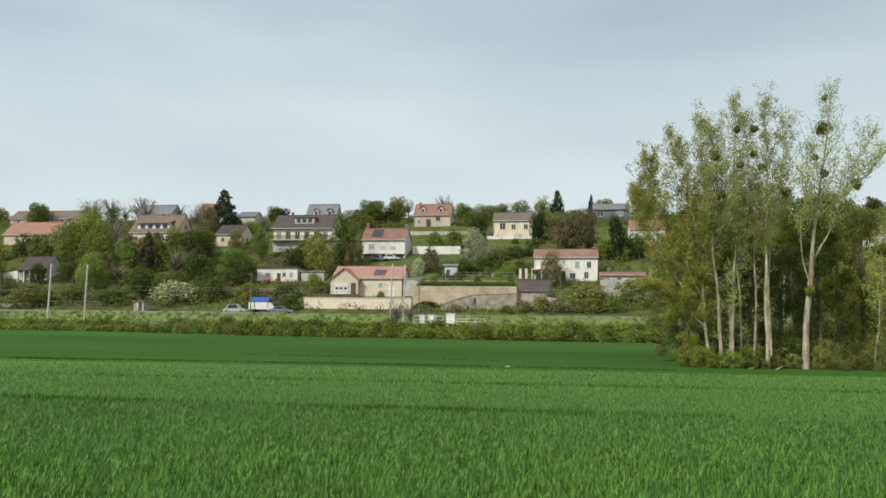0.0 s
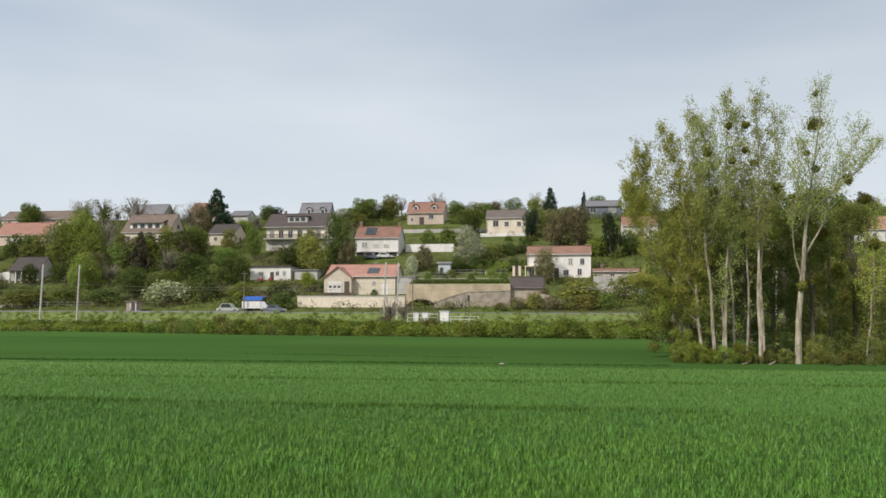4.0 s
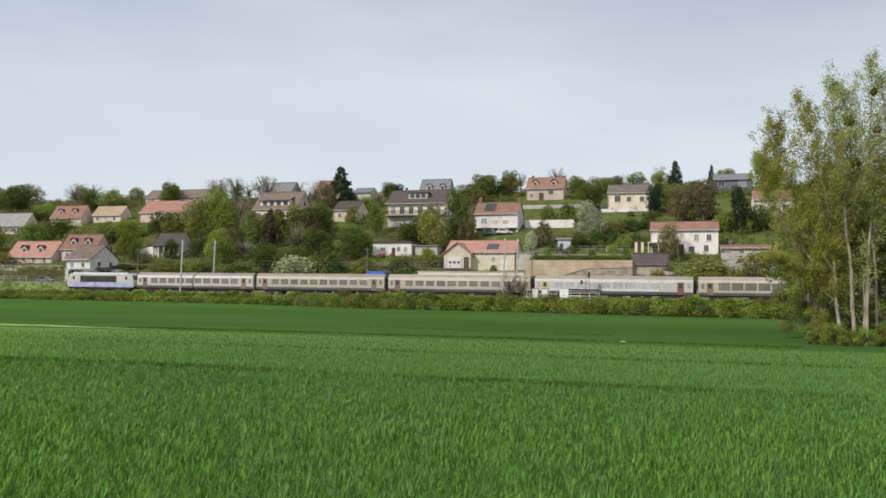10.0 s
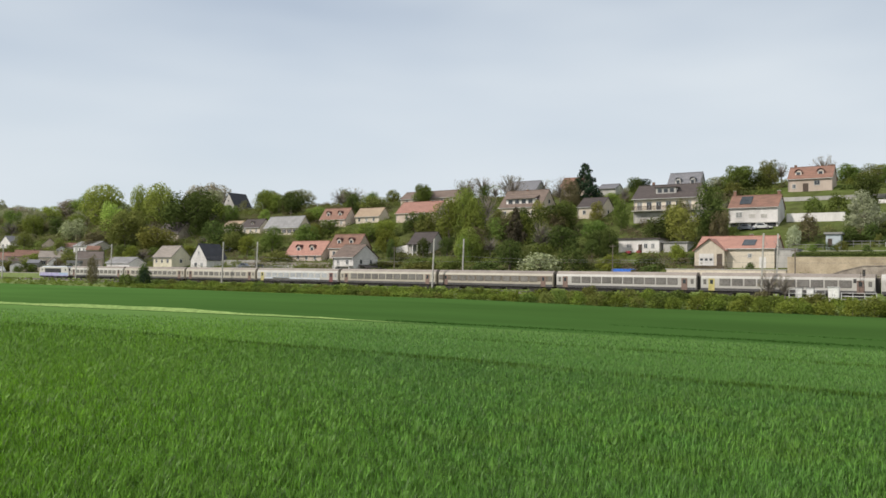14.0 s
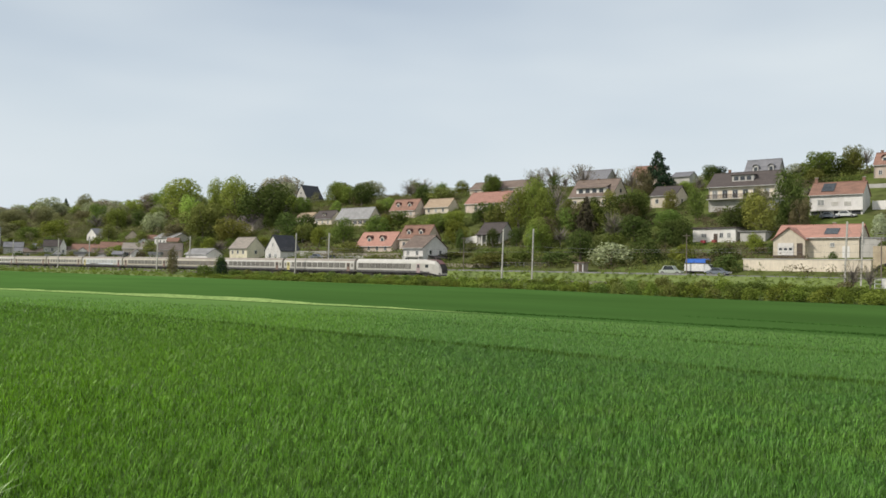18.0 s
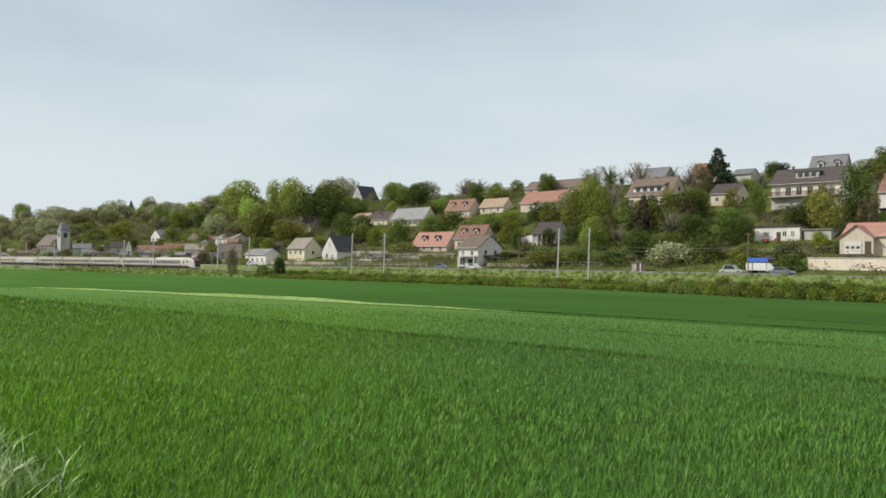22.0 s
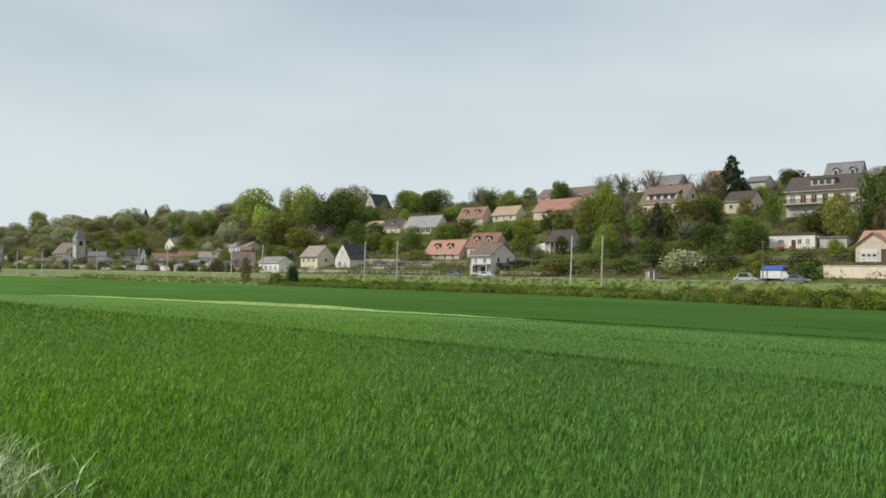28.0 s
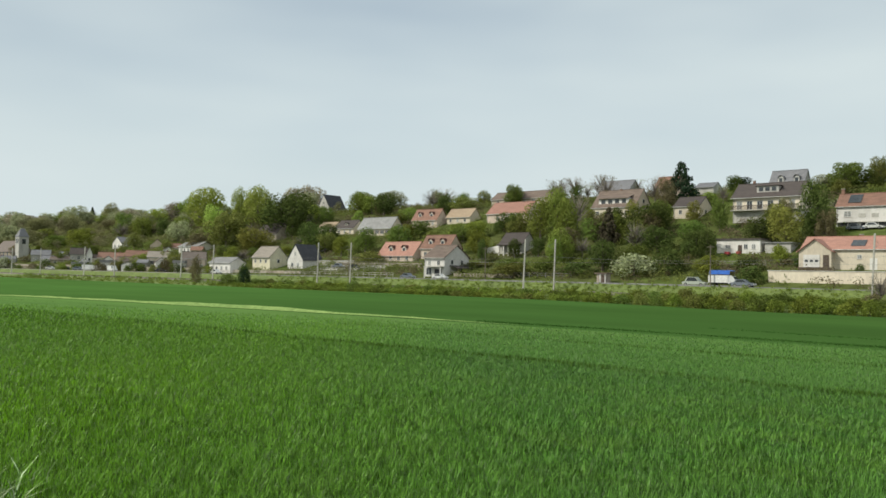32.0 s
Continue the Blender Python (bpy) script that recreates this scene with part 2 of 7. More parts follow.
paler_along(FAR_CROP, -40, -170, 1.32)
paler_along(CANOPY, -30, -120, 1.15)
STRIP = surface("yellow_green_strip", (0.27, 0.37, 0.125), (0.20, 0.30, 0.095), 0.25, 0.95, spec=0.0)
BANK = surface("bank_grass", (0.160, 0.205, 0.055), (0.120, 0.155, 0.046), 0.15, 1.0, bump=0.6, bump_scale=2)
BALLAST = surface("track_ballast", (0.24, 0.21, 0.18), (0.16, 0.14, 0.12), 1.5, 0.95, bump=0.7, bump_scale=8)
ASPHALT = surface("asphalt", (0.16, 0.155, 0.15), (0.12, 0.12, 0.115), 0.4, 0.9)
HILL = surface("hillside_grass", (0.096, 0.126, 0.033), (0.086, 0.092, 0.037), 0.05, 1.0, bump=0.5, bump_scale=1.5, spec=0.0)
GRAVEL = surface("pale_gravel", (0.36, 0.335, 0.29), (0.26, 0.25, 0.20), 0.12, 0.95, bump=0.3, bump_scale=6)
STEEL = surface("weathered_steel", (0.30, 0.30, 0.29), (0.22, 0.21, 0.20), 2, 0.6, 0.6)
RAIL = surface("rail_steel", (0.20, 0.16, 0.13), (0.28, 0.26, 0.25), 2, 0.45, 0.8)
CONCRETE = surface("pale_concrete", (0.52, 0.50, 0.45), (0.40, 0.38, 0.34), 0.6, 0.9, bump=0.2)
GLASS = surface("window_glass_dark", (0.035, 0.040, 0.045), (0.06, 0.065, 0.07), 0.7, 0.12, spec=0.6)
WHITE = surface("white_paint", (0.78, 0.77, 0.73), (0.70, 0.69, 0.65), 0.8, 0.6)
FRAME = surface("window_frame_white", (0.72, 0.71, 0.68), None, 1, 0.5)
DARKWOOD = surface("dark_timber", (0.10, 0.075, 0.055), (0.07, 0.05, 0.04), 2, 0.7)
BLUE = surface("blue_tarpaulin", (0.05, 0.16, 0.55), (0.04, 0.12, 0.42), 1, 0.5)
LOUVRE = surface("louvre_dark_paint", (0.035, 0.035, 0.04), (0.05, 0.05, 0.055), 1, 0.6)
REDCLOTH = surface("red_cloth", (0.30, 0.05, 0.06), None, 1, 0.8)

WALLS = {
    "cream": surface("cream_render", (0.705, 0.620, 0.495), (0.580, 0.505, 0.400), 0.5, 0.9, bump=0.05, fine=0.08, stretch=(1, 1, 0.3)),
    "white": surface("white_render", (0.78, 0.75, 0.71), (0.64, 0.61, 0.57), 0.5, 0.9, bump=0.05, fine=0.08, stretch=(1, 1, 0.3)),
    "grey": surface("grey_render", (0.50, 0.48, 0.44), (0.370, 0.352, 0.326), 0.5, 0.9, bump=0.05, fine=0.08, stretch=(1, 1, 0.3)),
    "yellow": surface("pale_yellow_render", (0.70, 0.64, 0.48), (0.56, 0.51, 0.38), 0.5, 0.9, bump=0.05, fine=0.08, stretch=(1, 1, 0.3)),
    "pink": surface("pinkish_render", (0.62, 0.51, 0.43), (0.49, 0.40, 0.33), 0.5, 0.9, bump=0.05, fine=0.08, stretch=(1, 1, 0.3)),
    "stone": surface("rubble_stone", (0.40, 0.35, 0.28), (0.26, 0.22, 0.18), 0.9, 0.95, bump=0.6, bump_scale=4, fine=0.18),
    "bluish": surface("pale_blue_boards", (0.50, 0.55, 0.58), (0.42, 0.47, 0.50), 0.8, 0.8, fine=0.08),
    "slate": surface("slate_cladding", (0.15, 0.16, 0.18), (0.12, 0.13, 0.15), 0.5, 0.8),
    "ochre": surface("ochre_render", (0.56, 0.465, 0.320), (0.38, 0.310, 0.210), 0.35, 0.95, bump=0.3, bump_scale=3, fine=0.12),
}
ROOFS = {
    "red": surface("orange_red_tiles", (0.385, 0.205, 0.158), (0.305, 0.165, 0.128), 0.5, 0.85, bump=0.6, bump_scale=5, stretch=(1, 3, 3)),
    "orange": surface("weathered_orange_tiles", (0.265, 0.148, 0.108), (0.190, 0.110, 0.082), 0.5, 0.85, bump=0.6, bump_scale=5, stretch=(1, 3, 3)),
    "brown": surface("brown_tiles", (0.185, 0.140, 0.112), (0.135, 0.102, 0.085), 0.5, 0.85, bump=0.6, bump_scale=5, stretch=(1, 3, 3)),
    "dusty": surface("dusty_tiles", (0.30, 0.262, 0.222), (0.235, 0.205, 0.175), 0.5, 0.85, bump=0.6, bump_scale=5, stretch=(1, 3, 3)),
    "taupe": surface("grey_brown_tiles", (0.19, 0.155, 0.135), (0.14, 0.115, 0.10), 0.5, 0.85, bump=0.6, bump_scale=5, stretch=(1, 3, 3)),
    "dark": surface("dark_brown_tiles", (0.088, 0.072, 0.066), (0.068, 0.056, 0.052), 0.5, 0.8, bump=0.6, bump_scale=5, stretch=(1, 3, 3)),
    "slate": surface("grey_slate", (0.21, 0.205, 0.215), (0.16, 0.16, 0.17), 0.5, 0.7, bump=0.5, bump_scale=5, stretch=(1, 3, 3)),
    "black": surface("black_slate", (0.055, 0.055, 0.062), (0.04, 0.04, 0.046), 0.5, 0.6, bump=0.5, bump_scale=5),
    "tan": surface("tan_tiles", (0.38, 0.29, 0.20), (0.30, 0.22, 0.15), 0.5, 0.85, bump=0.6, bump_scale=5, stretch=(1, 3, 3)),
    "pale": surface("pale_fibre_cement", (0.28, 0.275, 0.27), (0.22, 0.215, 0.21), 0.5, 0.85),
}


# ---------------------------------------------------------------- mesh helpers
def add_box(bm, x0, y0, z0, x1, y1, z1):
    vs = [bm.verts.new(p) for p in ((x0, y0, z0), (x1, y0, z0), (x1, y1, z0), (x0, y1, z0), (x0, y0, z1), (x1, y0, z1), (x1, y1, z1), (x0, y1, z1))]
    for q in ((3, 2, 1, 0), (4, 5, 6, 7), (0, 1, 5, 4), (1, 2, 6, 5), (2, 3, 7, 6), (3, 0, 4, 7)):
        bm.faces.new([vs[i] for i in q])


def box_bm(*b):
    bm = bmesh.new()
    add_box(bm, *b)
    return bm


def add_prism(bm, loop, y0, y1, axis="y"):
    """A closed loop of (a, z) drawn out along y, or along x."""
    def at(a, z, s):
        return (a, s, z) if axis == "y" else (s, a, z)
    f0 = [bm.verts.new(at(a, z, y0)) for a, z in loop]
    f1 = [bm.verts.new(at(a, z, y1)) for a, z in loop]
    bm.faces.new(f0)
    bm.faces.new(f1[::-1])
    for i in range(len(loop)):
        j = (i + 1) % len(loop)
        bm.faces.new((f0[j], f0[i], f1[i], f1[j]))


def prism_bm(loop, y0, y1, axis="y"):
    bm = bmesh.new()
    add_prism(bm, loop, y0, y1, axis)
    return bm


def add_tube(bm, a, b, r0, r1, sides=6):
    a, b = Vector(a), Vector(b)
    q = (b - a).to_track_quat("Z", "Y")
    rings = []
    for p, r in ((a, r0), (b, r1)):
        rings.append([bm.verts.new(p + q @ Vector((r * math.cos(2 * math.pi * i / sides), r * math.sin(2 * math.pi * i / sides), 0))) for i in range(sides)])
    for i in range(sides):
        j = (i + 1) % sides
        bm.faces.new((rings[0][i], rings[0][j], rings[1][j], rings[1][i]))
    bm.faces.new(rings[1])


def mesh_of(name, bm, material=None):
    bmesh.ops.recalc_face_normals(bm, faces=bm.faces[:])
    me = bpy.data.meshes.new(name)
    bm.to_mesh(me)
    bm.free()
    if material:
        me.materials.append(material)
    return me


def part(name, bm, material, parent=None, label=""):
    ob = new(name, mesh_of(name, bm, material))
    if parent:
        ob.parent = parent
    if label:
        ob["label"] = label
    return ob


def holder(name, m, label, category, group=""):
    ob = new(name)
    ob.empty_display_size = 0.5
    ob.matrix_world = m
    return tagged(ob, label, category, group)


# ---------------------------------------------------------------- ground
PROFILE_V = (-400, 0, 58, 59.5, 122, 124, 131, 133, 143.5, 146.5, 153, 172, 235, 260, 320, 600, 3000)
PROFILE_Z = (0, 0, -2.90, -2.58, -3.3, -3.42, -1.8, -1.9, -1.9, 0.0, 0.1, 4.6, 26.3, 31, 34, 40, 44)
DIP_X = (-420, -260, -181, -151, -128, -110, -95, -82, -62, -54, -30)
DIP_Z = (-2.3, -2.1, -1.60, -1.00, -0.72, -0.54, -0.44, -0.30, -0.14, -0.06, 0.0)
TRACK_V, RAIL_Z = 135.27, -1.48


def level_at(x, v):
    """The ground's height; the field sinks gently towards the village end."""
    return np.interp(v, PROFILE_V, PROFILE_Z) + np.interp(x, DIP_X, DIP_Z) * np.interp(v, (8, 45, 62, 112), (0, 1, 1, 0)) + np.interp(x, (-75, -45, -25, 5), (0.42, 0.0, 0.0, -0.22)) * np.interp(v, (75, 122, 124, 130), (0, 1, 1, 0))


def height(v, x=0.0):
    return float(level_at(x, v))


def ground():
    vs = [-400, -100, -20] + list(np.arange(0, 58, 4)) + [58, 59.5, 62, 75, 90, 105, 122, 124, 127.5, 131, 133, 143.5, 146.5, 153, 158, 165, 172] + list(np.arange(179, 235, 7)) + [235, 247, 260, 290, 320, 450, 600, 1200, 3000]
    xs = [-3000, -1500, -1000] + list(np.arange(-800, 301, 10)) + [400, 600, 1000, 2000, 3000]
    bm = bmesh.new()
    grid = []
    for v in vs:
        row = []
        for x in xs:
            z = height(v, x)
            if v > 153:
                z += 0.5 * noise.noise(Vector((x * 0.05, v * 0.05, 0)))
            row.append(bm.verts.new((x, v, z)))
        grid.append(row)
    order = (SHADED_SOIL, CANOPY, FAR_CROP, BANK, BALLAST, BANK, ASPHALT, HILL)
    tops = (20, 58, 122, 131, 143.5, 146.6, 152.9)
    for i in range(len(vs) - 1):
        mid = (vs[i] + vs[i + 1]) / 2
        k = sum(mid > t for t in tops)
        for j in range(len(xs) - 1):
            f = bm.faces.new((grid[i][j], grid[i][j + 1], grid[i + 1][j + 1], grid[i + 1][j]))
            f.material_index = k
            f.smooth = True
    me = bpy.data.meshes.new("ground")
    bm.to_mesh(me)
    bm.free()
    for m in order:
        me.materials.append(m)
    tagged(new("ground", me), "green crop field sloping to a railway bank, with grassy hillside", "ground", kind="structure")


ground()


# ---------------------------------------------------------------- wheat
def blades(name, pos, size, width, lean, material, label, category, rows=2):
    """Many bent grass blades in one mesh: each a tapering strip that curls over."""
    n = len(pos)
    rng = np.random.default_rng(7)
    turn = rng.uniform(0, 2 * np.pi, n)
    dx, dy = np.cos(turn), np.sin(turn)
    bend = lean * rng.uniform(0.3, 1.2, n) * size
    lx, ly = dx * bend, dy * bend
    wx, wy = -dy * width * 0.5, dx * width * 0.5
    lev = ((0, 0, 1.0), (0.55, 0.25, 0.85), (1.0, 1.0, 0.0)) if rows == 2 else ((0, 0, 1.0), (1.0, 1.0, 0.0))
    cols = []
    for up, out_, wd in lev:
        c = np.stack([pos[:, 0] + lx * out_, pos[:, 1] + ly * out_, pos[:, 2] + size * up], 1)
        if wd > 0:
            cols += [c + np.stack([wx * wd, wy * wd, 0 * wx], 1), c - np.stack([wx * wd, wy * wd, 0 * wx], 1)]
        else:
            cols += [c]
    k = len(cols)
    co = np.stack(cols, 1).reshape(-1, 3)
    base = np.arange(n) * k
    if rows == 2:
        loops = np.stack([base, base + 1, base + 3, base + 2, base + 2, base + 3, base + 4], 1).ravel()
        start = (np.arange(n)[:, None] * 7 + np.array([0, 4])).ravel()
        count = np.tile([4, 3], n)
    else:
        loops = np.stack([base, base + 1, base + 2], 1).ravel()
        start, count = np.arange(n) * 3, np.full(n, 3)
    me = bpy.data.meshes.new(name)
    me.vertices.add(len(co))
    me.vertices.foreach_set("co", co.ravel().astype(np.float32))
    me.loops.add(len(loops))
    me.loops.foreach_set("vertex_index", loops.astype(np.int32))
    me.polygons.add(len(start))
    me.polygons.foreach_set("loop_start", start.astype(np.int32))
    me.polygons.foreach_set("loop_total", count.astype(np.int32))
    me.update(calc_edges=True)
    me.materials.append(material)
    return tagged(new(name, me), label, category, kind="stuff")


def in_tramline(v):
    hit = np.zeros(len(v), bool)
    for c in (19.9, 34.6):
        hit |= np.abs(v - c) < (0.26 if c < 20 else 0.40)
    return hit


def scatter(rng, r0, r1, at_r0, left=75.0, right=30.0):
    """Places on the field in front, at_r0 to the square metre at r0 and thinning out with the square of the distance."""
    a0, a1 = radians(-right), radians(left)
    n = int(at_r0 * r0 * r0 * (a1 - a0) * math.log(r1 / r0))
    r = r0 * (r1 / r0) ** rng.random(n)
    a = rng.uniform(a0, a1, n)
    return -r * np.sin(a), r * np.cos(a), r


def wheat():
    rng = np.random.default_rng(3)
    for r0, r1, dens, wid, rows in ((3.2, 22, 10600, 0.00090, 2), (11, 72, 1050, 0.00098, 1)):
        x, v, r = scatter(rng, r0, r1, dens)
        keep = (v > 0.5) & (v < 58.2) & ~(in_tramline(v + 0.1 * np.sin(x * 0.35)) & (rng.random(len(v)) < 0.5 * np.clip((x + 40) / 36, 0.1, 1) * np.where(v < 26, np.clip((5 - x) / 6, 0.05, 1), 1)))
        keep &= (((x + 7.0) / 1.6) ** 2 + ((v - 1.95) / 0.7) ** 2 > 1) | (rng.random(len(x)) < 0.6)
        fade = np.clip((22 - r) / 9, 0, 1) if rows == 2 else np.clip((r - 11) / 7, 0, 1) * np.clip((72 - r) / 46, 0, 1)
        keep &= rng.random(len(x)) < fade
        if rows == 2:
            keep &= rng.random(len(x)) < 0.66 + 0.34 * np.clip((r - 3.4) / 3.2, 0, 1)
        x, v, r = x[keep], v[keep], r[keep]
        z = level_at(x, v)
        wave = 0.5 * np.sin(0.9 * x + 1.7 * v) * np.sin(0.6 * v - 1.1 * x) + 0.5 * np.sin(2.3 * x - 0.8 * v)
        clump = np.sin(7.1 * x + 3.3 * np.sin(1.9 * v)) * np.sin(6.3 * v + 2.7 * np.sin(2.3 * x))
        size = (0.112 if rows == 2 else 0.128) * rng.uniform(0.5, 1.2, len(x)) * (1 + 0.14 * wave + 0.22 * clump + (0.30 * np.sin(21 * x + 2.1 * np.sin(5 * v)) * np.sin(17 * v + 1.7 * np.sin(6 * x)) if rows == 2 else 0))
        blades("wheat_crop", np.stack([x, v, z - 0.01], 1), size, np.maximum(0.007, wid * r) * rng.uniform(0.7, 1.3, len(x)), 0.70 if rows == 2 else 1.0, WHEAT if rows == 2 else WHEAT_FAR, "dense young green wheat with long bent blades", "wheat", rows)

    # the same crop beside and behind the eye
    x, v, r = scatter(rng, 1.2, 60, 2600, 330.0, -75.0)
    blades("wheat_crop", np.stack([x, v, level_at(x, v) - 0.01], 1), 0.15 * rng.uniform(0.62, 1.16, len(x)), np.maximum(0.007, 0.004 * r), 0.6, WHEAT, "dense young green wheat with long bent blades", "wheat", 1)
    x, v, r = scatter(rng, 1.2, 3.4, 4200)
    blades("wheat_crop", np.stack([x, v, level_at(x, v) - 0.01], 1), 0.15 * rng.uniform(0.62, 1.16, len(x)), np.full(len(x), 0.010), 0.7, WHEAT, "dense young green wheat with long bent blades", "wheat", 1)
    r, a = 1.25 * np.sqrt(rng.random(9000)), rng.uniform(0, 2 * np.pi, 9000)
    x, v = r * np.cos(a), r * np.sin(a)
    blades("wheat_crop", np.stack([x, v, level_at(x, v) - 0.01], 1), 0.13 * rng.uniform(0.62, 1.16, len(x)), np.full(len(x), 0.009), 0.7, WHEAT, "dense young green wheat with long bent blades", "wheat", 1)
    # darker blades carry the shade of the open wheel tracks in their colour
    x = np.concatenate([rng.uniform(-75, 12, 26000), rng.uniform(-130, 20, 22000)])
    v = np.concatenate([19.9 + rng.normal(0, 0.14, 26000), 34.6 + rng.normal(0, 0.22, 22000)]) + 0.15 * np.sin(x * 0.35) + 0.08 * np.sin(x * 1.3)
    keep = rng.random(len(x)) < (np.where(v < 26, 0.40, 0.44) + 0.22 * np.sin(x * 0.21) * np.sin(x * 0.57)) * np.clip((x + 42) / 38, 0.06, 1) * np.where(v < 26, np.clip((5 - x) / 6, 0.05, 1), 1)
    x, v = x[keep], v[keep]
    blades("wheel_track_wheat", np.stack([x, v, level_at(x, v)], 1), rng.uniform(0.12, 0.17, len(x)), rng.uniform(0.02, 0.05, len(x)), 0.3, RUT_SHADE, "wheat coloured darker for the shade along the tractor wheel tracks", "wheat", 1)
    # dark-coloured blades for the shadow at the field step, and a faint track inside it
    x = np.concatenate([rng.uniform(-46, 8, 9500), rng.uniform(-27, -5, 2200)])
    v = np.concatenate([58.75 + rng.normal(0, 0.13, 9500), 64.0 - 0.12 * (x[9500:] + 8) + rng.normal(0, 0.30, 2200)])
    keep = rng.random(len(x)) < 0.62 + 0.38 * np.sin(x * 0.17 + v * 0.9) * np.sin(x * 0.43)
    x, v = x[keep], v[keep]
    blades("field_rim_crop", np.stack([x, v, level_at(x, v)], 1), rng.uniform(0.06, 0.12, len(x)), rng.uniform(0.04, 0.08, len(x)), 0.4, RIM, "dark blades drawing the shadow line where the two fields meet", "wheat", 1)


wheat()


# ---------------------------------------------------------------- plants
def leaf_cloud(name, centres, radii, count, size, rng, flat=1.0, shell=0.62, upward=0.0, rough=0.30):
    """One mesh of small leaf cards spread through the outer part of several clumps, with gaps between them."""
    centres, radii = np.array(centres), np.array(radii)
    w = radii ** 2
    pick = rng.choice(len(centres), count, p=w / w.sum())
    d = rng.normal(size=(count, 3))
    d /= np.linalg.norm(d, axis=1)[:, None]
    r = (shell + (1.08 - shell) * rng.random(count) ** 0.7) * radii[pick]
    c = centres[pick] + d * r[:, None] * np.array([1, 1, flat])
    face = d + rng.normal(size=(count, 3)) * rough
    u = np.cross(face, rng.normal(size=(count, 3)))
    u[:, 2] += upward * np.linalg.norm(u, axis=1)
    u /= np.linalg.norm(u, axis=1)[:, None]
    w_ = np.cross(face, u)
    w_ /= np.linalg.norm(w_, axis=1)[:, None]
    s = (size * rng.uniform(0.6, 1.4, count))[:, None]
    co = np.stack([c - u * s * 0.8 - w_ * s * 0.62, c - u * s * 0.8 + w_ * s * 0.62, c + u * s], 1).reshape(-1, 3)
    me = bpy.data.meshes.new(name)
    me.vertices.add(count * 3)
    me.vertices.foreach_set("co", co.ravel().astype(np.float32))
    me.loops.add(count * 3)
    me.loops.foreach_set("vertex_index", np.arange(count * 3, dtype=np.int32))
    me.polygons.add(count)
    me.polygons.foreach_set("loop_start", np.arange(0, count * 3, 3, dtype=np.int32))
    me.polygons.foreach_set("loop_total", np.full(count, 3, np.int32))
    me.update(calc_edges=True)
    return me


def branch_mesh(name, tips, material, top=0.62, r=0.045, sides=5, split=0.3):
    """A tapered trunk of height `top` with a limb to each tip."""
    bm = bmesh.new()
    add_tube(bm, (0, 0, -0.03), (0.01, 0.005, split), r, r * 0.75, 7)
    add_tube(bm, (0.01, 0.005, split), (0, 0.01, top), r * 0.75, r * 0.3, 6)
    for i, t in enumerate(tips):
        f = min(top * 0.9, max(split * 0.8, t[2] * 0.55))
        s = Vector((0.005, 0.005, f))
        mid = s.lerp(Vector(t), 0.5) + Vector((0, 0, -0.02))
        add_tube(bm, s, mid, r * 0.4, r * 0.25, sides)
        add_tube(bm, mid, t, r * 0.25, r * 0.08, sides)
    return mesh_of(name, bm, material)


